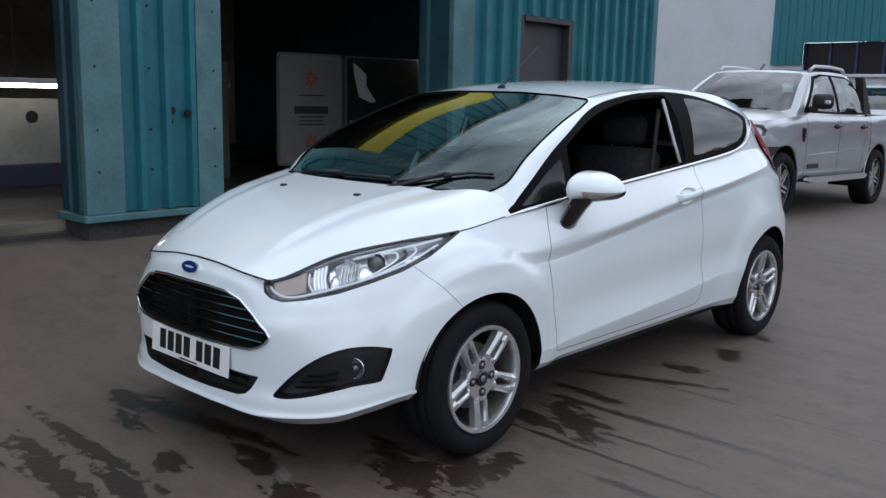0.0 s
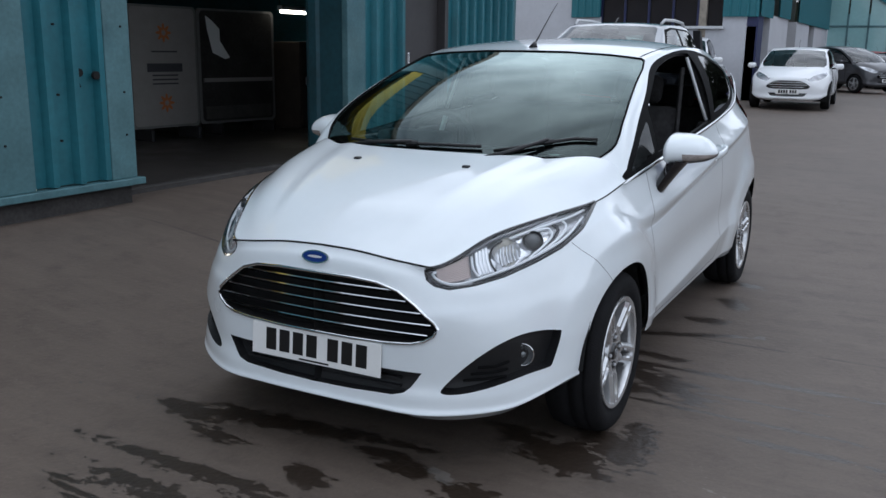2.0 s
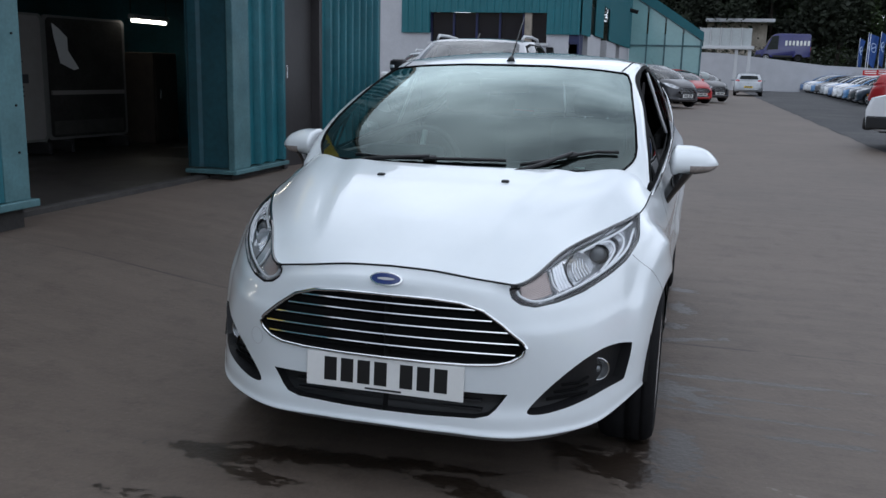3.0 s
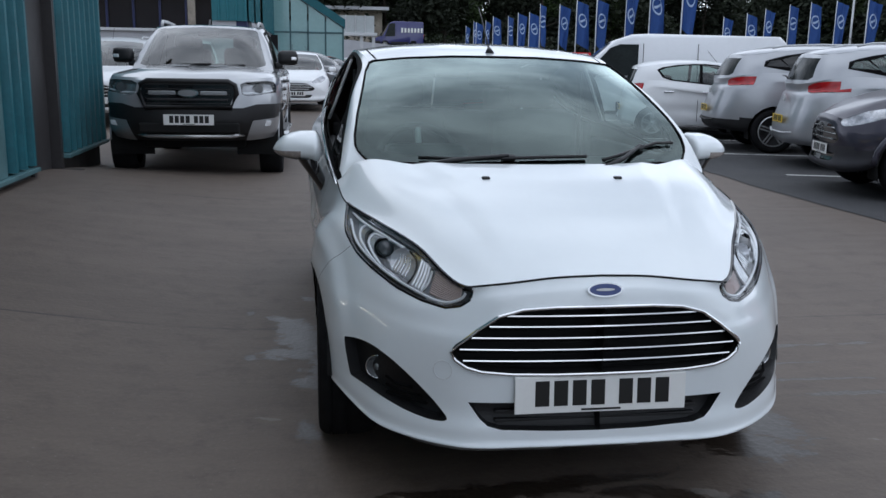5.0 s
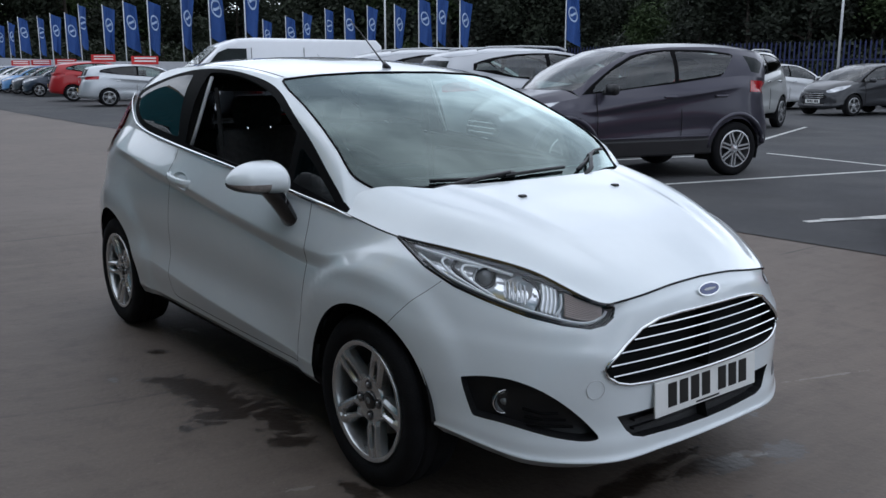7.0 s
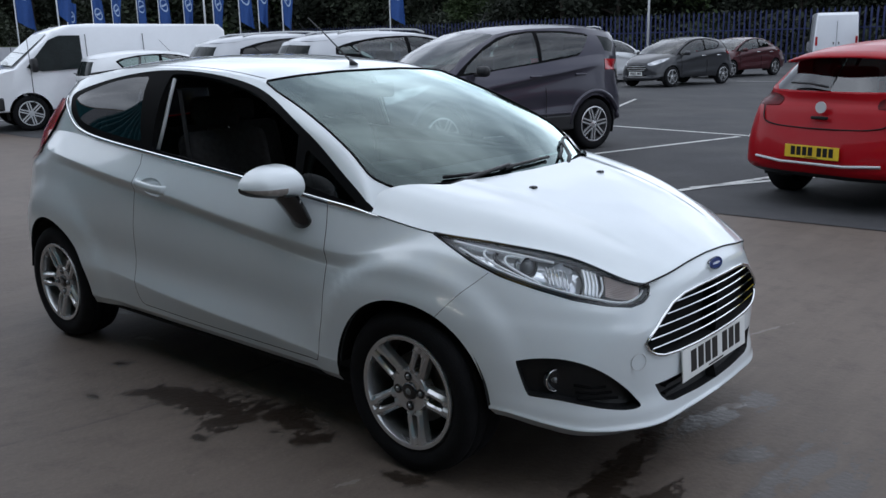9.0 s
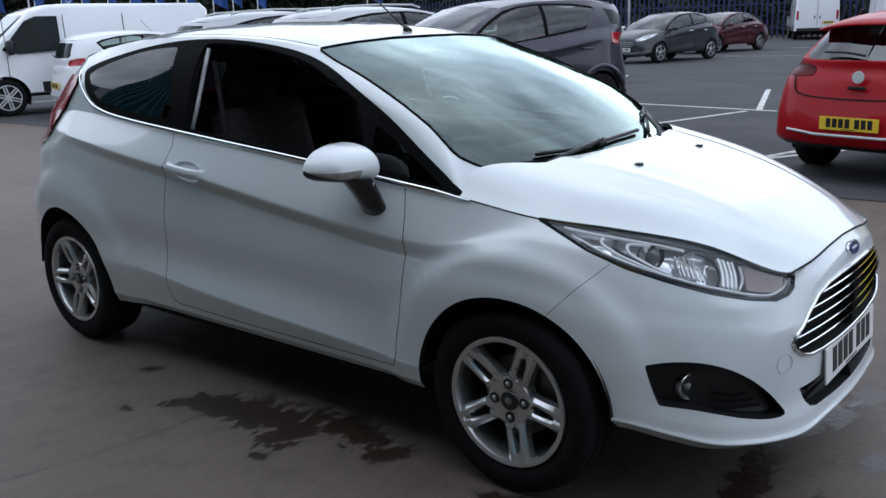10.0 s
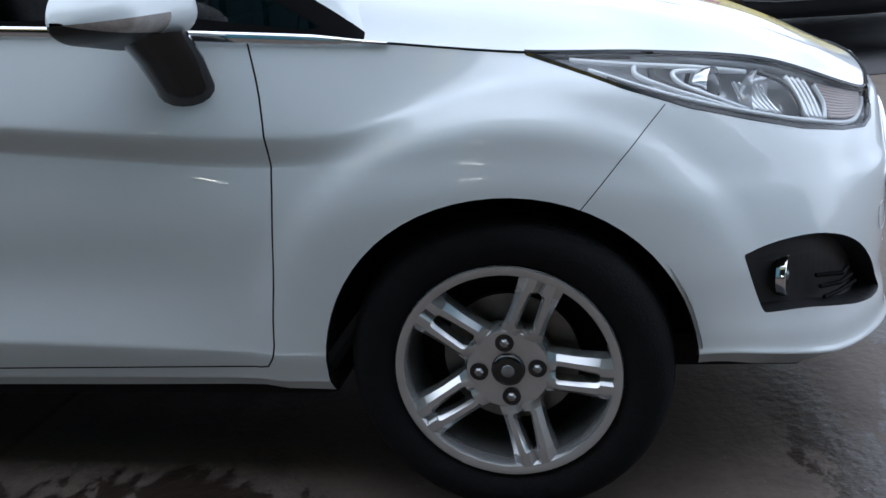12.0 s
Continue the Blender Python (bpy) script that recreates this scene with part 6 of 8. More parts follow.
        for k in range(3):
            z = 0.345 + 0.022 * k
            p = [Vector((1.90 - 0.012 * k, s * (0.50 + 0.02 * k), z)), Vector((1.855, s * (0.57 + 0.01 * k), z + 0.006)), Vector((1.82 - 0.008 * k, s * 0.615, z + 0.012))]
            part("fog_rib", tube(p, 0.0045, 6), M_FRAME, fl)
        headlamp(car, lamp, s)
        wing_mirror(car, s)
    fog.free()
    lamp.free()
    # badge, plate, nozzles, aerial, wipers, handles
    pm = Matrix(((0, 0, 1, 2.006), (1, 0, 0, 0), (0, 1, 0, 0.399), (0, 0, 0, 1)))
    number_plate(car, pm @ Matrix.Rotation(radians(-4), 4, "X"))
    badge = empty("badge")
    badge.parent = car
    bm = prism(oval(0.053, 0.0215), "x", 1.984, 1.994)
    part("badge_rim", bm, M_CHROME, badge)
    part("badge_field", prism(oval(0.047, 0.0175), "x", 1.990, 1.9955), M_BLUE, badge, "dark blue oval")
    part("badge_stroke", prism(oval(0.028, 0.004), "x", 1.995, 1.9965), M_GREYBAR, badge, "pale mark")
    badge.matrix_basis = Matrix.Translation((0, 0, 0.707)) @ Matrix.Translation((1.99, 0, 0)) @ Matrix.Rotation(radians(-20), 4, "Y") @ Matrix.Translation((-1.99, 0, 0))
    c, n = Vector((1.9525, -0.464, 0.467)), Vector((0.90, -0.43, 0.03)).normalized()
    u = n.cross(Vector((0, 0, 1))).normalized()
    v = u.cross(n)
    part("tow_eye_cover", tube([c + (u * math.cos(a) + v * math.sin(a)) * 0.028 for a in [i * math.pi / 16 for i in range(32)]], 0.0010, 6, True), M_GREYBAR, car, "round cover seam")
    for s in (1, -1):
        part("washer_nozzle", bm_box(1.382, s * 0.237, 0.951, 0.024, 0.028, 0.016, 0.005), M_BLACK, car)
    aerial = empty("aerial")
    aerial.parent = car
    part("aerial_foot", bm_cyl((0.21, 0, 1.385), (0.19, 0, 1.412), 0.022, 0.008, 14), M_BLACK, aerial, smooth=True)
    part("aerial_rod", tube([(0.192, 0, 1.405), (0.10, 0, 1.475), (0.0, 0, 1.55), (-0.09, 0, 1.61)], lambda t: 0.0042 - 0.002 * t, 6), M_BLACK, aerial, smooth=True)
    cowl = bmesh.new()
    foot = [p for p in S["screen"][0] if p.y < 0.66]
    bm_grid(cowl, [[p + Vector((dx, 0, dz)) for p in foot] for dx, dz in ((-0.03, 0.006), (0.0, -0.004), (0.03, -0.022), (0.075, -0.028), (0.10, -0.05))])
    part("cowl", mirrored(cowl), M_BLACK, car, "black scuttle panel", smooth=True)

    def on_glass(y, v):
        """A point 1 cm off the windscreen, v of the way up it."""
        g = v * (len(S["screen"]) - 1)
        row = [p.lerp(q, g - int(g)) for p, q in zip(S["screen"][int(g)], S["screen"][int(g) + 1])]
        a, b = next(((a, b) for a, b in zip(row, row[1:]) if a.y <= abs(y) <= b.y), (row[-2], row[-1]))
        p = a.lerp(b, (abs(y) - a.y) / (b.y - a.y))
        return Vector((p.x + 0.006, y, p.z + 0.011))

    for pivot, tip, low, high in ((-0.44, 0.19, 0.022, 0.05), (0.25, 0.60, 0.025, 0.15)):
        wip = empty("wiper")
        wip.parent = car
        root = on_glass(pivot - 0.05, 0.0) + Vector((0.045, 0, -0.022))
        knee = on_glass(pivot + (tip - pivot) * 0.22, low) + Vector((0.02, 0, 0.004))
        blade = [on_glass(pivot + (tip - pivot) * t, low + (high - low) * t) for t in (0.0, 0.27, 0.52, 0.77, 1.0)]
        clip = blade[2] + Vector((0.004, 0, 0.010))
        part("wiper_arm", tube([root, knee, (knee + clip) / 2, clip], lambda t: 0.010 - 0.003 * t, 8), M_BLACK, wip, smooth=True)
        part("wiper_blade", tube(blade, 0.007, 6), M_BLACK, wip, smooth=True)
        part("blade_clip", tube([blade[2] + (blade[1] - blade[2]) * 0.16, blade[2] + (blade[3] - blade[2]) * 0.16], 0.012, 8), M_BLACK, wip)
        part("wiper_pivot", bm_cyl(root - Vector((0, 0, 0.03)), root + Vector((0, 0, 0.012)), 0.016, 0.012, 12), M_BLACK, wip, smooth=True)
    for ob, s in zip(doors, (1, -1)):
        hd = part("door_handle", handle_mesh(s), M_WHITE, ob, "white pull handle", smooth=True)
        cup = pocket(scoop, (0, -0.011, 0.003), 0.78)
        part("handle_cup", bm_copy(cup, s < 0), M_WHITE, ob, smooth=True)
        cup.free()
    # wheels, arch liners and floor
    for x, y, spin, turn in ((1.245, 0.715, 55, 0), (-1.245, 0.715, 20, 0), (1.245, -0.715, 67, 180), (-1.245, -0.715, 40, 180)):
        m = Matrix.Translation((x, y, 0.298)) @ Matrix.Rotation(radians(turn), 4, "Z")
        alloy_wheel(car, m, spin if turn == 0 else 180 - spin)
    for x in (1.245, -1.245):
        for s in (1, -1):
            bm = bmesh.new()
            ys = (0.50, 0.79)
            rows = [[Vector((x + 0.345 * math.cos(a), s * y, 0.30 + 0.345 * math.sin(a))) for y in ys] for a in [radians(5 + 170 * i / 60) for i in range(61)]]
            bm_grid(bm, rows, s > 0)
            bm.faces.new([bm.verts.new((x + 0.345 * math.cos(a), s * 0.5, 0.30 + 0.345 * math.sin(a))) for a in [radians(5 + 170 * i / 60) for i in range(61)]])
            part("arch_liner", bm, M_UNDER, car)
    part("floor_pan", bm_box(0.0, 0, 0.235, 3.6, 1.16, 0.08, 0.02), M_UNDER, car)
    for x0, x1 in ((0.90, -0.90),):
        part("floor_middle", bm_box((x0 + x1) / 2, 0, 0.25, x0 - x1, 1.50, 0.06, 0.02), M_UNDER, car)
    # cabin furniture
    for y in (0.36, -0.36):
        seat(car, 0.02, y)
    bench = empty("rear_bench")
    bench.parent = car
    part("cushion", bm_box(-0.78, 0, 0.47, 0.5, 1.2, 0.16, 0.05), M_SEAT, bench, smooth=True)
    part("backrest", bm_box(-1.10, 0, 0.78, 0.14, 1.2, 0.56, 0.05, rot=Matrix.Rotation(radians(-14), 4, "Y")), M_SEAT, bench, smooth=True)
    for y in (0.36, -0.36):
        part("headrest", bm_box(-1.19, y, 1.12, 0.08, 0.22, 0.13, 0.03), M_SEAT, bench, smooth=True)
    dash = [(1.08, 0.62), (1.09, 0.92), (1.0, 0.955), (0.86, 0.975), (0.72, 0.95), (0.66, 0.86), (0.70, 0.62)]
    part("dashboard", prism(dash, "y", -0.57, 0.57), M_CABIN, car, "dark dashboard", smooth=True, angle=40)
    part("binnacle", bm_box(0.72, -0.36, 0.975, 0.16, 0.34, 0.07, 0.03), M_CABIN, car, smooth=True)
    wheel_c = Vector((0.50, -0.36, 0.90))
    t = Matrix.Translation(wheel_c) @ Matrix.Rotation(radians(64), 4, "Y")
    steer = empty("steering_wheel")
    steer.parent = car
    part("wheel_rim", tube([t @ Vector((0.185 * math.cos(a), 0.185 * math.sin(a), 0)) for a in [i * 2 * math.pi / 32 for i in range(32)]], 0.016, 8, closed=True), M_CABIN, steer, smooth=True)
    part("wheel_boss", bm_box(0.515, -0.36, 0.89, 0.05, 0.14, 0.13, 0.03), M_CABIN, steer, smooth=True)
    for a in (0, 180, 270):
        p = t @ Vector((0.17 * math.sin(radians(a)), 0.17 * math.cos(radians(a)), 0))
        part("wheel_spoke", tube([wheel_c + Vector((0.02, 0, 0)), p], 0.014, 6), M_GREYBAR if a == 270 else M_CABIN, steer)
    part("rear_view_mirror", bm_box(0.34, 0, 1.275, 0.03, 0.24, 0.065, 0.012), M_BLACK, car, smooth=True)
    part("paper_slip", bm_box(1.06, 0.40, 0.985, 0.09, 0.16, 0.003, 0.0, rot=Matrix.Rotation(radians(8), 4, "Z")), M_PAPER, car, "pale green paper on the dashboard")
    for s in (1, -1):
        part("door_card", bm_box(0.22, s * 0.715, 0.66, 1.15, 0.05, 0.60, 0.02), M_CABIN, car)
        part("quarter_card", bm_box(-0.80, s * 0.69, 0.70, 0.80, 0.05, 0.66, 0.02), M_CABIN, car)
        p = [(-0.318, s * 0.742, 1.045), (-0.32, s * 0.70, 1.15), (-0.322, s * 0.655, 1.27), (-0.324, s * 0.622, 1.35)]
        part("window_channel", tube([Vector(a) + Vector((0.020, -s * 0.006, 0)) for a in p], 0.0085, 6), M_GREYBAR, car, "pale window channel", smooth=True)
        bm = bmesh.new()
        bm_grid(bm, [[Vector(a) + Vector((dx, -s * 0.02, 0)) for dx in (-0.14, -0.004)] for a in p], s > 0)
        part("inner_post", bm, M_CABIN, car)
        part("seat_belt", tube([(-0.30, s * 0.60, 1.30), (-0.26, s * 0.60, 0.95), (-0.2, s * 0.57, 0.5)], 0.012, 4), M_SEAT, car)
    return car


M_SAIL = glass_mat("sail_glass", (0.10, 0.11, 0.11), 0.5)


def lathe_at(profile, seg, c, ax):
    bm = lathe(profile, seg)
    m = Matrix.Translation(c) @ ax.to_track_quat("Y", "Z").to_matrix().to_4x4()
    bmesh.ops.transform(bm, matrix=m, verts=bm.verts)
    return bm


def handle_mesh(s):
    pts = [(-0.135, 0.812, 0.886), (-0.15, 0.836, 0.888), (-0.19, 0.846, 0.891), (-0.245, 0.849, 0.896), (-0.31, 0.846, 0.902), (-0.345, 0.836, 0.905), (-0.36, 0.812, 0.906)]
    bm = bmesh.new()
    rows = []
    for p in catmull([(x, s * y, z) for x, y, z in pts], 4):
        rows.append([p + Vector((0, s * 0.009 * math.cos(a), 0.019 * math.sin(a))) for a in [k * math.pi / 5 for k in range(11)]])
    bm_grid(bm, rows)
    bmesh.ops.recalc_face_normals(bm, faces=bm.faces)
    return bm


TAIL_LOW = [(-1.325, 1.16), (-1.335, 1.05), (-1.39, 0.975), (-1.50, 0.92), (-1.95, 0.90), (-1.95, 1.16)]
TAIL_UP = [(-1.235, 1.20), (-1.25, 1.235), (-1.46, 1.235), (-1.66, 1.10), (-1.95, 1.0), (-1.95, 0.95), (-1.50, 0.95), (-1.335, 1.05), (-1.285, 1.13)]

main_car()

# ---- parked vehicles ----
def simple_wheel(parent, x, y, r, s, rim_mat, spokes=5, width=0.2):
    """A road wheel; s is the side that its face looks to along y."""
    w = empty("wheel", Matrix.Translation((x, y, r)) @ Matrix.Rotation(0 if s > 0 else math.pi, 4, "Z"))
    w.parent = parent
    k = r / 0.298
    part("tyre", lathe([(a * k, b * width / 0.2) for a, b in ((0.205, 0.085), (0.23, 0.10), (0.275, 0.098), (0.298, 0.07), (0.298, -0.07), (0.275, -0.10), (0.2, -0.09))], 28), M_TYRE, w, smooth=True)
    part("rim", lathe([(a * k, b) for a, b in ((0.21, 0.088), (0.205, 0.094), (0.195, 0.088), (0.18, 0.04), (0.001, 0.03))], 28), M_ALLOYDARK, w, smooth=True)
    part("rim_edge", lathe([(a * k, b) for a, b in ((0.212, 0.085), (0.207, 0.096), (0.193, 0.092))], 28), rim_mat, w, smooth=True)
    for i in range(spokes):
        a = 2 * math.pi * i / spokes + 0.3
        rot = Matrix.Rotation(-a, 4, "Y")
        bm = bmesh.new()
        for d in (-0.016, 0.016):
            bm_box(0.115 * k, 0.078, d * k * 1.3, 0.175 * k, 0.022, 0.020 * k, 0, bm)
        bmesh.ops.transform(bm, matrix=rot, verts=bm.verts)
        part("spoke", bm, rim_mat, w)
    part("hub", lathe([(0.001, 0.092), (0.03 * k, 0.09), (0.05 * k, 0.08)], 14), rim_mat, w, smooth=True)


M_DARKGLASS = mat("dark_vehicle_glass", (0.012, 0.016, 0.016), 0.1, spec=0.12, vary=0.3, scale=3)
CAR_NO = [0]


def parked_car(label, color, x, y, yaw, L=4.2, W=1.78, H=1.48, wb=None, wheel=0.31, tail=0.0, rise=0.0, metal=0.0, privacy=False, rails=False, trim=False,
               group="parked cars", name="parked_car", yellow_plate=True, plates=(True, True), fine=True, spokes=5, lowtrim=None, lens_mat=None, quarter=False, plate_drop=0.0, tall_rear=False):
    """A parked hatchback, estate or off-roader: the hatchback's form drawn out to length L, width W and height H.
    tail: metres by which the roof runs on backwards; rise: by which its rear end is higher."""
    CAR_NO[0] += 1
    car = tagged(empty(name), label, "car", group)
    paint = mat("car_paint", color, 0.36, metal, coat=0.22 if tall_rear else 0.55, vary=0.02, scale=3, spec=0.12 if tall_rear else 0.35)
    wb = wb or L * 0.62
    kw, ky, lift = wb / 2.49, W / 1.66, wheel - 0.298
    over_f, over_r = (L - wb) * 0.49 / 0.78, (L - wb) * 0.51 / 0.665
    kl = 1.0 + (H - 1.47) * 0.45
    ku = (H - lift - kl * 0.95) / (1.443 - 0.95)

    def warp(p):
        px, py, pz = p
        if px > 1.245:
            px = 1.245 * kw + (px - 1.245) * over_f
        elif px < -1.245:
            px = -1.245 * kw + (px + 1.245) * over_r
        else:
            px *= kw
        up = ease(0.78, 1.30, pz)
        back = ease(0.2, 1.5, -p[0])
        z = pz * kl if pz < 0.95 else 0.95 * kl + (pz - 0.95) * ku
        wide = 1 + (0.10 * ease(1.25, 1.75, -p[0]) * (1 - 0.6 * up) if tall_rear else 0)
        return Vector((px - tail * up * back, py * ky * wide, z + lift + rise * up * back))

    def dense(grid, nu, nv):
        return [[warp(p) for p in row] for row in surface(grid, nu, nv)]
    n = 3 if fine else 2
    shell = bmesh.new()
    bm_grid(shell, dense(SHELL, n, n))
    side = lambda f: f.calc_center_median().y > 0.45
    ax = 1.245 * kw
    for cx in (ax, -ax):
        take(shell, cut_out(shell, arch(cx, wheel, wheel * 1.14, 18), SIDE, side)).free()
    U = lambda poly: [(lambda q: (q.y, q.z))(warp((1.93, a, b))) for a, b in poly]
    grille = take(shell, cut_out(shell, U(GRILLE), FRONT, lambda f: f.calc_center_median().x > ax + 0.3))
    mouth = take(shell, cut_out(shell, U(INTAKE), FRONT, lambda f: f.calc_center_median().x > ax + 0.3))
    C = []
    for w, z in LAMP:
        t = (w + 1.1) / 0.68
        q = warp((1.94 - 0.64 * t, 0.39 + 0.33 * t, z))
        C.append(((q.y - q.x) * R2, q.z))
    lamp = take(shell, cut_out(shell, C, CORNER, lambda f: f.calc_center_median().x > ax * 0.95))
    S2 = lambda poly: [(lambda q: (q.x, q.z))(warp((a, 0.7, b))) for a, b in poly]
    back_poly = []
    lo = (0.12, -0.035) if tall_rear else (0.0, 0.0)
    for a, b in bend([(0.50 - lo[0], 0.935 + lo[1]), (0.505 - lo[0], 0.975 + lo[1]), (0.56 - lo[0], 1.005 + lo[1]), (0.66, 1.03 + lo[1]), (1.0, 1.04)], 3) + bend([(1.0, 0.955), (0.70, 0.918 + lo[1]), (0.58, 0.905 + lo[1]), (0.515 - lo[0], 0.912 + lo[1])], 3):
        q = warp((-1.75, a, b))
        back_poly.append((q.y, q.z))
    lens = take(shell, cut_out(shell, back_poly, FRONT, lambda f: f.calc_center_median().x < -ax - 0.20 * over_r and f.calc_center_median().y > 0.3))
    if trim:
        low = take(shell, [f for f in shell.faces if f.calc_center_median().z < (0.30 if tall_rear else 0.44) * kl + lift])
        part("lower_trim", mirrored(low), lowtrim or M_BLACK, car, "black plastic lower trim", smooth=True)
    part("body", mirrored(shell), paint, car, smooth=True)
    for g, lab in ((grille, "grille"), (mouth, "lower_intake")):
        if len(g.faces):
            back = mirrored(g)
            part(lab, push(bm_copy(back), 0.02), M_GLOSSBLACK, car)
            if lab == "grille":
                zs = [v.co.z for v in back.verts]
                ys = [v.co.y for v in back.verts]
                xm = max(v.co.x for v in back.verts)
                for i in range(3):
                    z = min(zs) + (max(zs) - min(zs)) * (0.22 + 0.28 * i)
                    part("grille_bar", bm_box(xm - 0.02, 0, z, 0.02, (max(ys) - min(ys)) * (0.86 - 0.12 * abs(i - 1)), 0.014, 0.004), M_CHROME, car)
            back.free()
        else:
            g.free()
    for ob in pair("headlamp", lamp, M_HEADLENS, car, "clear headlamp"):
        pass
    pair("tail_lamp", push(lens, -0.006), lens_mat or M_REDLENS, car, "red tail lamp")
    hood = bmesh.new()
    bm_grid(hood, dense(HOOD, n, n))
    part("bonnet", mirrored(hood), paint, car, smooth=True)
    S = car_surfaces_coarse(n)
    cabin = bmesh.new()
    for key in ("green", "screen", "roof"):
        bm_grid(cabin, [[warp(p) for p in row] for row in S[key]])
    bmesh.ops.remove_doubles(cabin, verts=cabin.verts, dist=0.004)
    cabin.normal_update()
    front_poly = []
    for a, b in SCREEN:
        q = warp((0.7, a, b))
        front_poly.append((q.y, q.z))
    pane = take(cabin, cut_out(cabin, front_poly, FRONT, lambda f: f.calc_center_median().x > 0.12 * kw and f.normal.x > 0.2))
    glass = M_CARGLASS
    ob = part("windscreen", mirrored(pane), glass, car, smooth=True)
    ob.visible_shadow = False
    black = [(1.0, 0.925), (0.866, 1.018), (0.696, 1.117), (0.495, 1.221), (0.252, 1.312), (0.02, 1.355), (-0.237, 1.375), (-0.474, 1.373), (-0.758, 1.355), (-1.05, 1.307), (-1.20, 1.27), (-1.30, 1.235), (-1.33, 1.16), (-1.1, 1.12), (-0.9, 1.085), (-0.42, 1.04), (0.42, 0.967)]
    if quarter:
        black = black[:9] + [(-0.99, 1.315), (-1.03, 1.29), (-0.93, 1.115)] + black[14:]
    elif tail < 0.1:
        black = black[:10] + [(-1.15, 1.265), (-1.05, 1.13)] + black[14:]
    dlo = take(cabin, cut_out(cabin, S2(black), SIDE, lambda f: f.calc_center_median().y > 0.4))
    W1 = [(0.86, 0.955), (0.80, 1.02), (0.575, 1.155), (0.275, 1.275), (0.041, 1.33), (-0.217, 1.355), (-0.30, 1.355), (-0.30, 1.05), (0.42, 0.985)]
    W2 = [(-0.36, 1.06), (-0.36, 1.352), (-0.6, 1.345), (-0.95, 1.30), (-1.10, 1.255), (-1.0, 1.14), (-0.85, 1.10)]
    W3 = [(-1.02, 1.16), (-1.13, 1.25), (-1.25, 1.235), (-1.30, 1.17)]
    for poly, g in ((W1, glass), (W2, M_PRIVACY if privacy else glass)) + (((W3, M_PRIVACY if privacy else glass),) if tail > 0.1 and not quarter else ()):
        f = take(dlo, cut_out(dlo, S2(poly), SIDE, lambda f: True))
        if len(f.faces):
            for ob in pair("side_window", f, g, car):
                ob.visible_shadow = False
        else:
            f.free()
    pair("window_frame", dlo, M_FRAME, car)
    if quarter:
        q = take(cabin, cut_out(cabin, S2([(-1.16, 1.285), (-1.36, 1.25), (-1.46, 1.20), (-1.44, 1.10), (-1.30, 1.12)]), SIDE, lambda f: f.calc_center_median().y > 0.4))
        pair("quarter_glass", q, M_DARKGLASS, car, "dark wrap-round quarter glass")
    rear = []
    for a, b in ((-0.1, 1.01 if tall_rear else 1.035), (0.48, 1.015 if tall_rear else 1.04), (0.53, 1.05 if tall_rear else 1.07), (0.46, 1.285 if tall_rear else 1.265), (-0.1, 1.30 if tall_rear else 1.28)):
        q = warp((-1.6, a, b))
        rear.append((q.y, q.z))
    g = take(cabin, cut_out(cabin, rear, FRONT, lambda f: f.calc_center_median().x < -ax and f.normal.x < -0.1))
    if len(g.faces):
        part("rear_window", mirrored(g), M_REARGLASS if tall_rear else M_DARKGLASS, car, smooth=True).visible_shadow = False
    else:
        g.free()
    part("roof", mirrored(cabin), paint, car, smooth=True)
    # insides and underside
    part("cabin_floor", bm_box(0, 0, 0.36 * kl + lift, L * 0.86, W * 0.62, 0.2), M_UNDER, car)
    part("cabin_trim", bm_box(-0.2, 0, 0.70 * kl + lift, 2.1 * kw, W * 0.80, 0.42, 0.05), M_CABIN, car)
    for sy in (0.36, -0.36):
        part("seat_back", bm_box(-0.1 * kw, sy * ky, 1.0 * kl + lift, 0.14, 0.42, 0.5, 0.05), M_SEAT, car, smooth=True)
        part("rear_seat_back", bm_box(-0.95 * kw, sy * ky, 0.98 * kl + lift, 0.14, 0.45, 0.42, 0.05), M_SEAT, car, smooth=True)
    for cx in (ax, -ax):
        for s in (1, -1):
            simple_wheel(car, cx, s * (0.83 * ky - 0.11), wheel, s, M_ALLOY, spokes)
            bm = bmesh.new()
            rows = [[Vector((cx + wheel * 1.15 * math.cos(a), s * yy * ky, wheel + wheel * 1.15 * math.sin(a))) for yy in (0.50, 0.79)] for a in [radians(-20 + 22 * i) for i in range(11)]]
            bm_grid(bm, rows, s > 0)
            part("arch_liner", bm, M_UNDER, car)
    for s in (1, -1):
        q = warp((0.72, 0.86, 0.95))
        bm = bm_box(q.x - 0.01, s * (q.y + 0.06), q.z + 0.035, 0.11, 0.20, 0.13, 0.045)
        part("mirror_foot", bm_box(q.x, s * (q.y - 0.03), q.z - 0.01, 0.06, 0.14, 0.04, 0.015), M_BLACK, car)
        part("wing_mirror", bm, M_BLACK if trim and not tall_rear else paint, car, smooth=True)
        for hx in (-0.2, -0.95):
            q = warp((hx, 0.825, 0.89))
            part("door_handle", bm_box(q.x, s * q.y, q.z, 0.19, 0.03, 0.03, 0.01), M_CHROME if not trim else paint, car, smooth=True)
        if rails:
            pts = [warp(p) for p in ((0.05, 0.50, 1.41), (-0.1, 0.52, 1.445), (-0.6, 0.53, 1.45), (-1.05, 0.50, 1.43), (-1.2, 0.49, 1.395))]
            part("roof_rail", tube([(p.x, s * p.y, p.z + 0.004) for p in pts], 0.016, 6), M_GREYBAR, car, smooth=True)
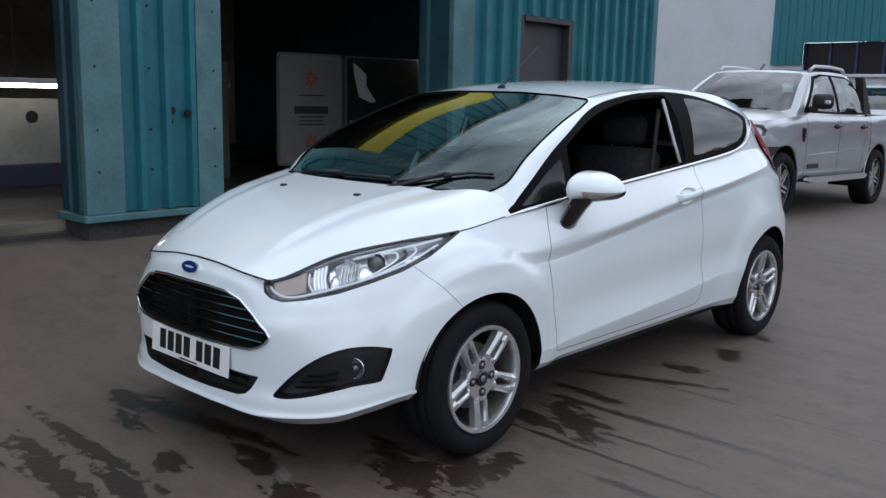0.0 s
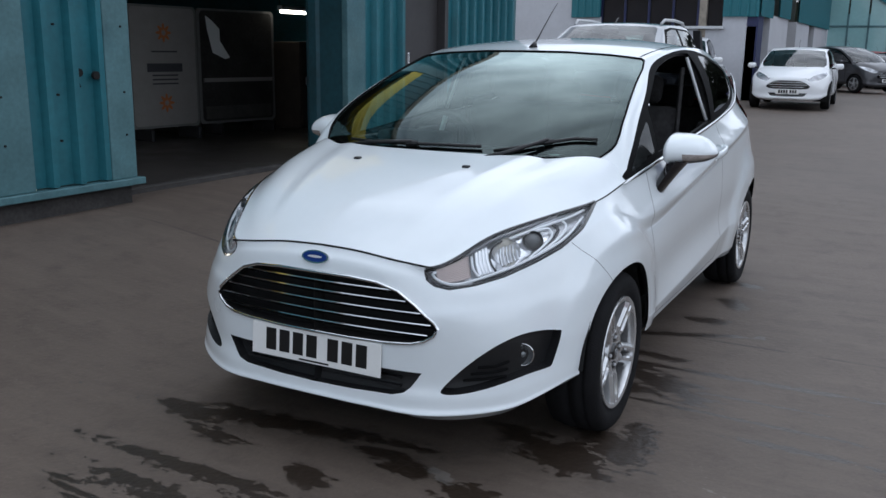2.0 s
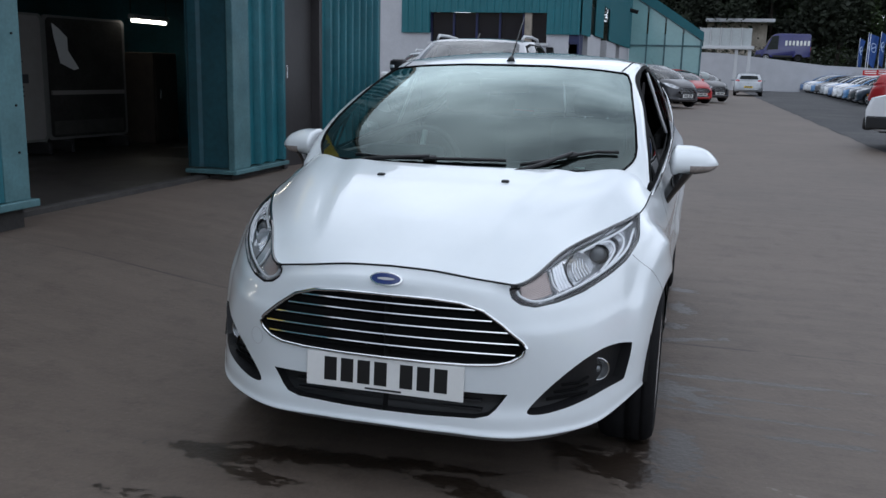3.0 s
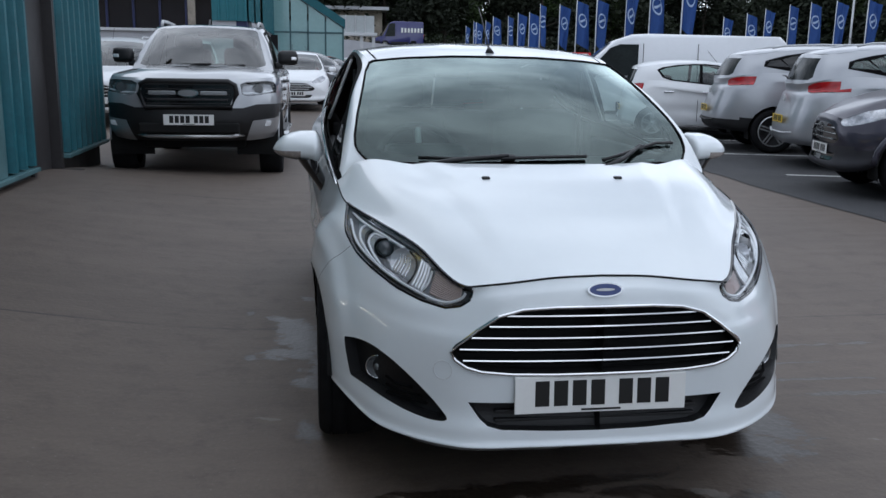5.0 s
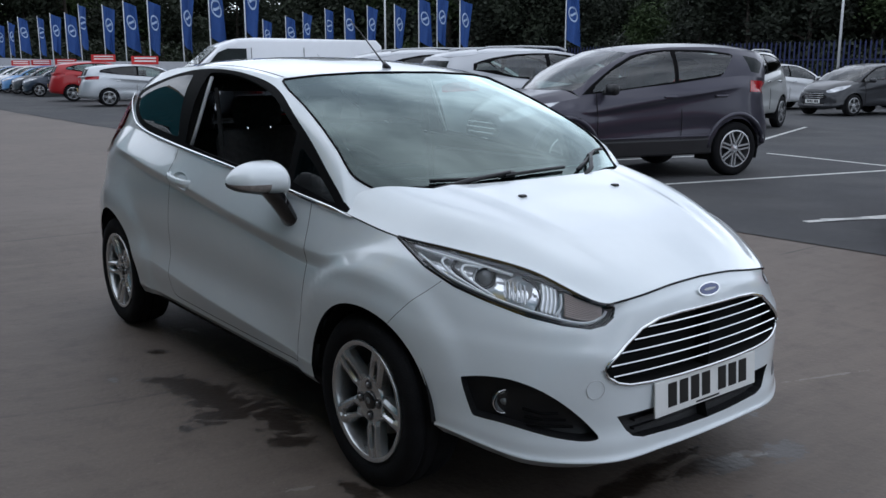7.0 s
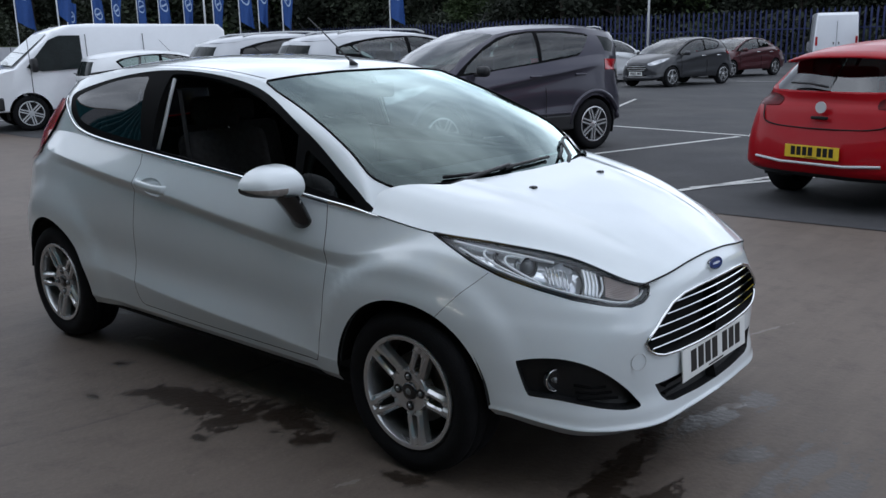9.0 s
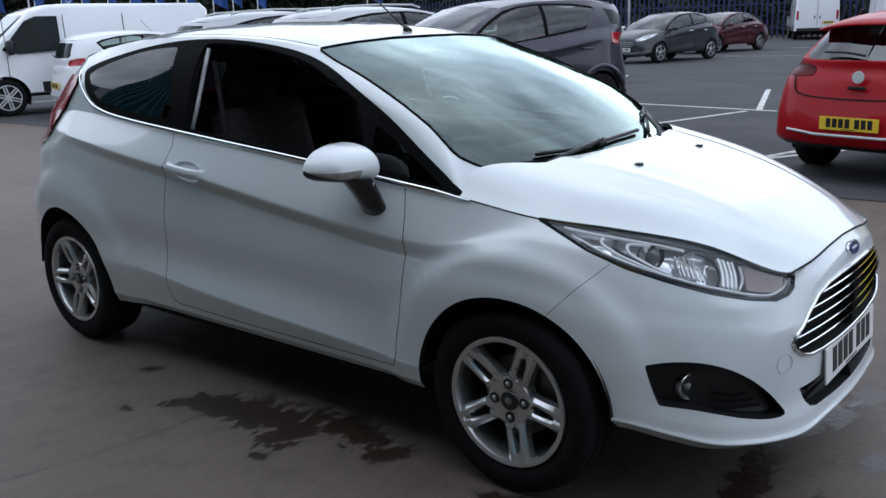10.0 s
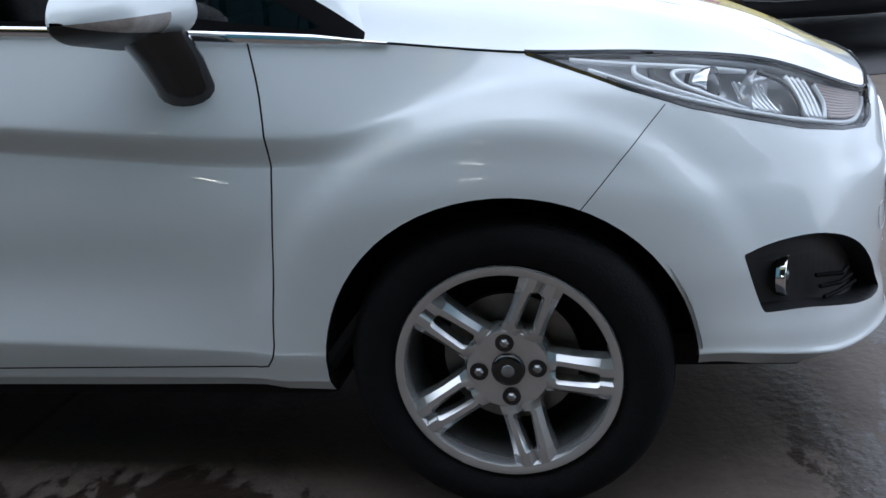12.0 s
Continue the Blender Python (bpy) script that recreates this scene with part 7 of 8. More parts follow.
        for ex in (0.83, -0.38):
            lo, hi = warp((ex, 0.82, 0.35)), warp((ex, 0.78, 0.96))
            md = warp((ex, 0.828, 0.66))
            part("door_seam", tube([(lo.x, s * (lo.y), lo.z), (md.x, s * (md.y - 0.004), md.z), (hi.x, s * (hi.y - 0.012), hi.z)], 0.005, 4), M_UNDER, car)
    fx, rx = warp((2.0, 0, 0.4)), warp((-1.93, 0, 0.55))
    if plates[0]:
        number_plate(car, Matrix(((0, 0, 1, fx.x + 0.012), (1, 0, 0, 0), (0, 1, 0, fx.z), (0, 0, 0, 1))))
    if plates[1]:
        number_plate(car, Matrix(((0, 0, -1, rx.x - 0.006), (-1, 0, 0, 0), (0, 1, 0, rx.z + 0.02 - plate_drop), (0, 0, 0, 1))), yellow_plate)
        b = part("rear_badge", prism(oval(0.05, 0.05, 20), "x", -0.006, 0.006), M_GREYBAR, car)
        q = warp((-1.855, 0, 0.88) if tall_rear else (-1.87, 0, 0.83))
        b.matrix_basis = Matrix.Translation((q.x - 0.01, 0, q.z))
        q0, q1 = warp((-1.885, 0.5, 0.42)), warp((-1.93, 0.25, 0.40))
        part("bumper_strip", tube([(q0.x - 0.01, q0.y, q0.z), (q1.x - 0.012, q1.y, q1.z), (q1.x - 0.012, -q1.y, q1.z), (q0.x - 0.01, -q0.y, q0.z)], 0.012, 6), M_GREYBAR if tall_rear or not trim else M_BLACK, car)
        a0, a1 = warp((-1.775, 0, 1.05)), warp((-1.755, 0.33, 1.075))
        part("rear_wiper", tube([(a0.x - 0.03, 0, a0.z), (a1.x - 0.03, a1.y * 0.5, a1.z), (a1.x - 0.02, a1.y, a1.z + 0.004)], 0.011, 6), M_BLACK, car, smooth=True)
    if tall_rear:
        # tailgate seam, its handle, and the lip of the roof over the window
        half = [warp(p) for p in ((-1.79, 0.53, 0.87), (-1.835, 0.49, 0.75), (-1.853, 0.40, 0.715), (-1.870, 0.20, 0.70), (-1.876, 0, 0.697))]
        line = catmull(half + [Vector((p.x, -p.y, p.z)) for p in half[-2::-1]], 4)
        part("tailgate_seam", tube(line, 0.006, 6), M_UNDER, car, smooth=True)
        q = warp((-1.868, 0, 0.79))
        part("tailgate_handle", bm_box(q.x - 0.006, 0, q.z, 0.03, 0.16, 0.03, 0.012), M_UNDER, car)
        lip = bmesh.new()
        bm_grid(lip, [[warp((x0 - 0.10 * abs(v) ** 2 * -1, 0.50 * v, z0 - 0.045 * abs(v) ** 3)) for v in [k / 8 - 1 for k in range(17)]] for x0, z0 in ((-1.40, 1.395), (-1.60, 1.352), (-1.725, 1.315), (-1.735, 1.295), (-1.62, 1.292))])
        bmesh.ops.recalc_face_normals(lip, faces=lip.faces)
        part("roof_spoiler", lip, paint, car, "red roof spoiler", smooth=True)
    if quarter:
        # spare wheel under its cover on the tailgate, and the bright strip along the sill
        q = warp((-1.85, 0, 0.80))
        bm = lathe([(0.001, 0.07), (0.20, 0.065), (0.29, 0.045), (0.315, 0.0), (0.31, -0.10), (0.001, -0.10)], 32)
        bmesh.ops.transform(bm, matrix=Matrix.Translation((q.x - 0.09, 0, q.z)) @ Matrix.Rotation(radians(90), 4, "Z"), verts=bm.verts)
        part("spare_wheel", bm, M_GLOSSBLACK, car, "covered spare wheel on the tailgate", smooth=True, angle=40)
        for s in (1, -1):
            for cx in (ax, -ax):
                ring = [(cx + wheel * 1.30 * math.cos(a), s * (0.800 * ky + 0.020 * math.sin(a)), wheel + wheel * 1.30 * math.sin(a)) for a in [radians(4 + 8 * k) for k in range(22)]]
                part("arch_flare", tube(ring, 0.034, 8), paint, car, smooth=True)
            a0, a1 = warp((0.80, 0.815, 0.44)), warp((-0.86, 0.815, 0.47))
            part("sill_strip", bm_box((a0.x + a1.x) / 2, s * (a0.y + 0.004), a0.z, a0.x - a1.x, 0.03, 0.022, 0.008), paint, car)
            part("sill_trim", bm_box((a0.x + a1.x) / 2, s * (a0.y - 0.012), a0.z - 0.13, a0.x - a1.x, 0.05, 0.20, 0.02), M_BLACK, car, "black sill trim")
    q = warp((0.1, 0, 1.42))
    part("aerial", tube([(q.x, 0, q.z - 0.02), (q.x - 0.2, 0, q.z + 0.2)], 0.004, 5), M_BLACK, car)
    car.matrix_basis = Matrix.Translation((x, y, ground_z(x, y) + 0.006)) @ Matrix.Rotation(radians(yaw), 4, "Z")
    return car


COARSE = {}


def car_surfaces_coarse(n):
    if n not in COARSE:
        full = car_surfaces()
        COARSE[n] = {k: [row[::2] + ([row[-1]] if (len(row) - 1) % 2 else []) for row in g[::2] + ([g[-1]] if (len(g) - 1) % 2 else [])] for k, g in full.items()}
    return COARSE[n]


M_HEADLENS = mat("headlamp_lens", (0.42, 0.43, 0.45), 0.12, 0.6, coat=1.0, vary=0.45, scale=9)
M_CARGLASS = glass_mat("car_glass", (0.58, 0.70, 0.66), 1.1)

parked_car("dark purple-grey compact off-roader with silver wheels on the tarmac", (0.045, 0.042, 0.058), -4.35, 6.75, -105, 4.05, 1.80, 1.68, 2.52, 0.345, 0.34, 0.05, 0.5, trim=True, spokes=7, quarter=True, lowtrim=mat("dark_lower", (0.03, 0.03, 0.036), 0.5, vary=0.1))
parked_car("silver people carrier with dark windows parked nose in", (0.40, 0.41, 0.43), -6.93, 7.95, 75, 4.45, 1.84, 1.68, 2.78, 0.325, 0.15, 0.02, 0.6, privacy=False, rails=True)
parked_car("silver off-roader with roof rails parked nose in", (0.37, 0.38, 0.40), -9.40, 8.0, 75, 4.50, 1.84, 1.70, 2.69, 0.35, 0.11, 0.0, 0.6, privacy=True, rails=True, trim=True)
parked_car("small white city hatchback parked nose in", (0.74, 0.75, 0.76), -12.2, 6.9, 75, 3.43, 1.63, 1.46, 2.34, 0.28, 0.05)
parked_car("red five-door hatchback with a yellow rear plate", (0.30, 0.003, 0.008), 1.23, 7.2, 75, 4.42, 1.81, 1.47, 2.69, 0.325, 0.0, 0.0, 0.0, privacy=True, lens_mat=M_DARKRED, plate_drop=0.07, tall_rear=True, trim=True)
parked_car("yellow off-roader with a black plastic bumper parked nose in", (0.58, 0.44, 0.02), 3.52, 7.45, 75, 4.25, 1.80, 1.68, 2.57, 0.35, 0.20, trim=True, privacy=True)
parked_car("dark grey five-door hatchback facing the lane", (0.035, 0.036, 0.04), -9.9, 23.9, -103, 3.97, 1.73, 1.49, 2.49, 0.31, 0.0, 0.0, 0.4, fine=False)
parked_car("maroon saloon car parked by the fence", (0.05, 0.007, 0.010), -10.7, 30.3, -103, 4.5, 1.76, 1.44, 2.65, 0.31, -0.25, -0.05, 0.3, fine=False)
parked_car("pale silver off-roader behind the dark one", (0.42, 0.43, 0.42), -8.6, 15.2, -75, 4.6, 1.86, 1.75, 2.7, 0.36, 0.16, 0.03, 0.4, rails=True, fine=False, privacy=True)
parked_car("silver people carrier with a dark rear window beyond the red car", (0.42, 0.43, 0.46), -4.4, 33.4, 108, 4.4, 1.82, 1.68, 2.65, 0.33, 0.14, 0.0, 0.5, privacy=True, fine=False)
parked_car("white hatchback parked farther back", (0.70, 0.71, 0.72), -13.3, 25.0, 77, 4.0, 1.74, 1.5, 2.5, 0.31, 0.0, fine=False)
parked_car("silver hatchback parked in the back row", (0.40, 0.42, 0.44), -17.2, 26.5, 77, 4.1, 1.76, 1.5, 2.55, 0.31, 0.0, 0, 0.5, fine=False)
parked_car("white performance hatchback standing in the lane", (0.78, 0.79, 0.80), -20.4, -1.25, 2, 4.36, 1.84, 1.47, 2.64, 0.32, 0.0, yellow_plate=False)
parked_car("white estate car standing behind the pickup", (0.70, 0.71, 0.72), -15.0, -4.75, 0, 4.4, 1.82, 1.66, 2.65, 0.33, 0.16, rails=True, fine=False)
parked_car("white off-roader by the workshop wall", (0.70, 0.71, 0.72), -18.6, -3.85, 8, 4.3, 1.80, 1.68, 2.6, 0.33, 0.16, fine=False, privacy=True)
parked_car("dark grey people carrier beside the workshop", (0.055, 0.054, 0.058), -31.5, -0.9, 48, 3.9, 1.77, 1.60, 2.55, 0.31, 0.15, 0, 0.4, fine=False)
parked_car("red hatchback beside the workshop", (0.38, 0.02, 0.02), -36.5, -0.2, 40, 4.0, 1.74, 1.46, 2.5, 0.31, 0.0, fine=False)
parked_car("black hatchback beside the workshop", (0.02, 0.02, 0.022), -40.6, 0.6, 40, 4.0, 1.74, 1.47, 2.5, 0.31, 0.0, fine=False)
parked_car("silver saloon parked at the end of the lane", (0.36, 0.38, 0.40), -58.0, 4.0, 178, 4.5, 1.8, 1.45, 2.7, 0.31, 0.0, 0, 0.5, fine=False)
parked_car("silver estate car parked nose in", (0.52, 0.54, 0.56), -29.6, 9.5, 77, 4.7, 1.83, 1.5, 2.8, 0.32, 0.18, 0, 0.5, fine=False, privacy=True)
parked_car("red off-roader parked nose in", (0.36, 0.015, 0.018), -35.4, 9.8, 77, 4.4, 1.82, 1.62, 2.65, 0.34, 0.12, 0, 0.1, fine=False)
ROW = [((0.03, 0.04, 0.06), "dark blue"), ((0.05, 0.05, 0.055), "charcoal"), ((0.10, 0.22, 0.42), "pale blue"), ((0.55, 0.56, 0.58), "silver"), ((0.72, 0.72, 0.73), "white"), ((0.12, 0.2, 0.36), "blue"), ((0.6, 0.61, 0.62), "white"), ((0.3, 0.32, 0.34), "grey")]
for i, (c, word) in enumerate(ROW):
    first = parked_car(word + " hatchback in the long parked row", c, -42.5 - 2.7 * i, 10.2 + 0.1 * i, -104, 4.1, 1.76, 1.49, 2.55, 0.31, 0.05, 0, 0.3, fine=False, group="long row of cars")
    copy_thing(first, Matrix.Translation((-64.4 - 2.6 * i, 11.2, ground_z(-64 - 2.6 * i, 11))) @ Matrix.Rotation(radians(-104), 4, "Z"))


# ---- vans and the pickup ----
def box_form(profile, w, tumble=0.0, belt=1.1, top=2.0, edge=0.05, steps=3):
    """A closed body from a side outline (x, z), w wide, rounded along its long edges and drawn in above the belt."""
    bm = bmesh.new()
    cx = sum(p[0] for p in profile) / len(profile)
    cz = sum(p[1] for p in profile) / len(profile)
    rings = []
    ys = []
    for i in range(steps + 1):
        a = math.pi / 2 * i / steps
        ys.append((w / 2 - edge + edge * math.sin(a), edge * (1 - math.cos(a))))
    full = [(-y, d) for y, d in ys[::-1]] + ys
    for y, d in full:
        ring = []
        for x, z in profile:
            v = Vector((x - cx, z - cz))
            q = v * (1 - d / max(0.2, v.length))
            yy = y * (1 - tumble * max(0.0, (z - belt) / (top - belt)) ** 1.3)
            ring.append(bm.verts.new((cx + q.x, yy, cz + q.y)))
        rings.append(ring)
    n = len(profile)
    for A, B in zip(rings, rings[1:]):
        for k in range(n):
            bm.faces.new((A[k], A[(k + 1) % n], B[(k + 1) % n], B[k]))
    bm.faces.new(rings[0])
    bm.faces.new(rings[-1][::-1])
    bmesh.ops.recalc_face_normals(bm, faces=bm.faces)
    return bm


def side_panel(poly, w, tumble, belt, top, s, proud=0.004):
    """A thin panel on a flank drawn by an outline (x, z)."""
    bm = bmesh.new()
    A, B = [], []
    for x, z in poly:
        yy = w / 2 * (1 - tumble * max(0.0, (z - belt) / (top - belt)) ** 1.3)
        A.append(bm.verts.new((x, s * (yy + proud), z)))
        B.append(bm.verts.new((x, s * (yy - 0.02), z)))
    bm.faces.new(A)
    n = len(A)
    for k in range(n):
        bm.faces.new((A[k], B[k], B[(k + 1) % n], A[(k + 1) % n]))
    bmesh.ops.recalc_face_normals(bm, faces=bm.faces)
    return bm


# mottled teal in the base colour stands in for reflections and see-through
M_SCREENGLASS = mat("reflecting_screen", (0.07, 0.11, 0.11), 0.06, coat=0.5, vary=0.3, scale=1.2)
M_PICKLAMP = mat("smoked_lamp", (0.34, 0.345, 0.35), 0.12, 0.6, coat=1.0, vary=0.4, scale=12)


PICK_SHELL = [  # rings from the sill up, from the middle of the nose round the flank to the middle of the tail
    [(2.58, 0, 0.44), (2.56, 0.40, 0.44), (2.46, 0.66, 0.45), (2.26, 0.84, 0.47), (2.12, 0.885, 0.49), (1.76, 0.89, 0.46), (1.30, 0.885, 0.45), (0.5, 0.88, 0.45), (-0.4, 0.88, 0.45), (-1.0, 0.885, 0.45), (-1.46, 0.89, 0.47), (-1.95, 0.88, 0.50), (-2.60, 0.86, 0.55), (-2.66, 0.70, 0.56), (-2.67, 0, 0.56)],
    [(2.67, 0, 0.52), (2.65, 0.40, 0.52), (2.56, 0.67, 0.53), (2.34, 0.865, 0.55), (2.14, 0.915, 0.56), (1.76, 0.925, 0.56), (1.30, 0.905, 0.54), (0.5, 0.90, 0.53), (-0.4, 0.90, 0.53), (-1.0, 0.905, 0.54), (-1.46, 0.925, 0.56), (-1.95, 0.91, 0.58), (-2.62, 0.88, 0.62), (-2.68, 0.70, 0.64), (-2.69, 0, 0.64)],
    [(2.72, 0, 0.64), (2.70, 0.40, 0.64), (2.60, 0.68, 0.65), (2.39, 0.875, 0.67), (2.15, 0.925, 0.68), (1.76, 0.945, 0.70), (1.28, 0.922, 0.68), (0.5, 0.918, 0.66), (-0.4, 0.918, 0.66), (-1.02, 0.922, 0.68), (-1.46, 0.945, 0.70), (-1.95, 0.925, 0.72), (-2.62, 0.89, 0.74), (-2.68, 0.70, 0.75), (-2.69, 0, 0.75)],
    [(2.71, 0, 0.82), (2.69, 0.40, 0.82), (2.60, 0.68, 0.83), (2.40, 0.875, 0.84), (2.16, 0.925, 0.85), (1.76, 0.95, 0.87), (1.28, 0.928, 0.85), (0.5, 0.922, 0.83), (-0.4, 0.922, 0.84), (-1.02, 0.926, 0.86), (-1.46, 0.95, 0.88), (-1.95, 0.928, 0.88), (-2.62, 0.89, 0.88), (-2.68, 0.70, 0.88), (-2.69, 0, 0.88)],
    [(2.69, 0, 0.97), (2.67, 0.40, 0.97), (2.57, 0.68, 0.97), (2.36, 0.87, 0.98), (2.14, 0.918, 0.99), (1.76, 0.94, 1.00), (1.28, 0.925, 1.00), (0.5, 0.922, 1.00), (-0.4, 0.922, 1.01), (-1.02, 0.925, 1.02), (-1.46, 0.935, 1.03), (-1.95, 0.922, 1.03), (-2.62, 0.885, 1.04), (-2.68, 0.70, 1.04), (-2.69, 0, 1.04)],
    [(2.65, 0, 1.06), (2.63, 0.40, 1.06), (2.52, 0.68, 1.065), (2.30, 0.865, 1.08), (2.12, 0.905, 1.09), (1.76, 0.922, 1.11), (1.28, 0.912, 1.13), (0.5, 0.912, 1.14), (-0.4, 0.912, 1.15), (-1.02, 0.912, 1.16), (-1.46, 0.918, 1.18), (-1.95, 0.908, 1.19), (-2.62, 0.87, 1.20), (-2.68, 0.70, 1.20), (-2.69, 0, 1.20)],
    [(2.56, 0, 1.10), (2.54, 0.40, 1.105), (2.45, 0.68, 1.115), (2.25, 0.85, 1.125), (2.10, 0.882, 1.14), (1.76, 0.895, 1.165), (1.30, 0.885, 1.195), (0.5, 0.888, 1.205), (-0.4, 0.886, 1.215), (-1.02, 0.884, 1.225), (-1.46, 0.885, 1.245), (-1.95, 0.88, 1.255), (-2.60, 0.845, 1.26), (-2.66, 0.70, 1.26), (-2.67, 0, 1.26)],
]
PICK_HOOD = [
    PICK_SHELL[6][:4],
    [(2.40, 0, 1.165), (2.38, 0.38, 1.175), (2.31, 0.66, 1.155), (2.10, 0.882, 1.14)],
    [(2.0, 0, 1.21), (1.98, 0.38, 1.228), (1.94, 0.66, 1.205), (1.76, 0.895, 1.165)],
    [(1.37, 0, 1.255), (1.36, 0.38, 1.268), (1.33, 0.66, 1.24), (1.30, 0.885, 1.195)],
]
PICK_BELT = [(1.30, 0.835, 1.195), (0.6, 0.885, 1.205), (0.06, 0.886, 1.21), (-0.6, 0.884, 1.22), (-0.98, 0.865, 1.225), (-1.10, 0.70, 1.225), (-1.12, 0, 1.225)]
PICK_ROOF = [(0.58, 0.64, 1.715), (0.36, 0.672, 1.745), (0.0, 0.685, 1.762), (-0.5, 0.68, 1.757), (-0.80, 0.655, 1.735), (-0.92, 0.55, 1.725), (-0.94, 0, 1.735)]


def pickup():
    car = tagged(empty("pickup_truck"), "silver double-cab pickup truck with black grille and side steps", "pickup", "parked cars")
    paint = mat("silver_metallic", (0.38, 0.39, 0.405), 0.30, 0.5, coat=1.0, vary=0.02, scale=3)
    shell = bmesh.new()
    bm_grid(shell, surface(PICK_SHELL, 4, 4))
    bmesh.ops.remove_doubles(shell, verts=shell.verts, dist=0.0005)
    flank = lambda f: f.calc_center_median().y > 0.5
    nose = lambda f: f.calc_center_median().x > 1.9
    for cx in (1.76, -1.46):
        take(shell, cut_out(shell, arch(cx, 0.41, 0.455, 28), SIDE, flank)).free()
    lamp = take(shell, cut_out(shell, [(0.535, 1.05), (0.60, 1.078), (0.80, 1.09), (0.875, 1.08), (0.90, 1.03), (0.90, 0.965), (0.74, 0.94), (0.62, 0.925), (0.55, 0.945)], FRONT, nose))
    black = take(shell, cut_out(shell, [(-0.1, 0.80), (0.56, 0.80), (0.70, 0.84), (0.96, 0.845), (0.96, 0.72), (0.88, 0.69), (0.66, 0.665), (0.62, 0.56), (0.57, 0.43), (-0.1, 0.40)], FRONT, nose))
    part("liner", mirrored(push(bm_copy(shell), 0.015)), M_UNDER, car, "dark inner skin", smooth=True)
    for x in (1.13, 0.05):
        groove(shell, [(x - 0.03, 0.50), (x, 0.70), (x, 1.22)], 0.010, SIDE, flank)
    groove(shell, [(-0.95, 1.22), (-0.95, 1.0), (-0.86, 0.82), (-0.84, 0.52)], 0.010, SIDE, flank)
    groove(shell, [(-1.10, 1.25), (-1.10, 0.50)], 0.014, SIDE, flank)
    part("body", mirrored(shell), paint, car, smooth=True, angle=50)
    part("bumper", mirrored(push(black, 0.006)), M_BLACK, car, "black plastic bumper", smooth=True)
    part("bumper_inlay", bm_box(2.69, 0, 0.585, 0.06, 1.05, 0.11, 0.02), M_UNDER, car)
    bonnet = bmesh.new()
    bm_grid(bonnet, surface(PICK_HOOD, 4, 4))
    part("bonnet", mirrored(bonnet), paint, car, smooth=True)
    pair("lamp_pocket", pocket(lamp, (-0.06, -0.01, 0.0), 0.9), M_PICKLAMP, car, "smoked lamp insides")
    for ob in pair("headlamp", lamp, M_LENS, car, "clear headlamp"):
        ob.visible_shadow = False
    # cab
    green = []
    for t, o in ((0, 0), (0.33, 0.018), (0.68, 0.020), (1, 0)):
        green.append([blend_points(a, b, t, o if k < 5 else 0.0) for k, (a, b) in enumerate(zip(PICK_BELT, PICK_ROOF))])
    base = [(1.37, 0, 1.25), (1.36, 0.40, 1.245), (1.34, 0.68, 1.225), PICK_BELT[0]]
    head = [(0.67, 0, 1.757), (0.665, 0.30, 1.755), (0.635, 0.52, 1.74), PICK_ROOF[0]]
    screen = []
    for t, o in ((0, 0), (0.33, 0.025), (0.68, 0.025), (1, 0)):
        screen.append([Vector(a).lerp(Vector(b), t) + Vector((o * 0.6, 0, o)) * (1 - 0.8 * (k / 3) ** 2) for k, (a, b) in enumerate(zip(base, head))])
    for r, g in zip(screen, green):
        r[-1] = Vector(g[0])
    roof = [head]
    for (xc, zc), (xs, ys, zs) in zip(((0.40, 1.785), (0.0, 1.80), (-0.5, 1.795), (-0.82, 1.775), (-0.94, 1.735)), PICK_ROOF[1:5] + [PICK_ROOF[5]]):
        roof.append([(xc + (xs - xc) * f ** 2, ys * f, zc + (zs - zc) * f ** 2.6) for f in (0, 0.4, 0.78, 1.0)])
    cab = bmesh.new()
    for g in (green, screen, roof):
        bm_grid(cab, surface(g, 5, 5))
    bmesh.ops.remove_doubles(cab, verts=cab.verts, dist=0.003)
    cab.normal_update()
    pane = take(cab, cut_out(cab, [(-0.1, 1.26), (0.66, 1.245), (0.735, 1.27), (0.735, 1.30), (0.615, 1.69), (0.585, 1.715), (-0.1, 1.742)], FRONT, lambda f: f.calc_center_median().x > 0.5 and f.normal.x > 0.2))
    w = part("windscreen", mirrored(pane), M_PICKSCREEN, car, "windscreen reflecting the sky", smooth=True)
    w.visible_shadow = False
    side = lambda f: f.calc_center_median().y > 0.55
    frames = take(cab, cut_out(cab, [(1.10, 1.235), (0.55, 1.685), (0.32, 1.725), (-0.52, 1.73), (-0.78, 1.675), (-0.93, 1.26), (-0.86, 1.245), (0.05, 1.235)], SIDE, side))
    for poly in ([(0.98, 1.265), (0.52, 1.655), (0.30, 1.70), (0.11, 1.705), (0.09, 1.262)], [(0.0, 1.265), (0.0, 1.705), (-0.52, 1.70), (-0.72, 1.65), (-0.87, 1.29), (-0.83, 1.272)]):
        for ob in pair("side_window", take(frames, cut_out(frames, poly, SIDE, lambda f: True)), M_CARGLASS, car):
            ob.visible_shadow = False
    pair("window_frame", frames, M_FRAME, car, "black window frame")
    rear = take(cab, cut_out(cab, [(-0.1, 1.32), (0.55, 1.32), (0.50, 1.66), (-0.1, 1.68)], FRONT, lambda f: f.calc_center_median().x < -0.9))
    part("rear_window", mirrored(rear), M_CARGLASS, car).visible_shadow = False
    part("cab_shell", mirrored(cab), paint, car, smooth=True, angle=50)
    part("underbody", bm_box(0, 0, 0.50, 4.6, 1.1, 0.3, 0.03), M_UNDER, car)
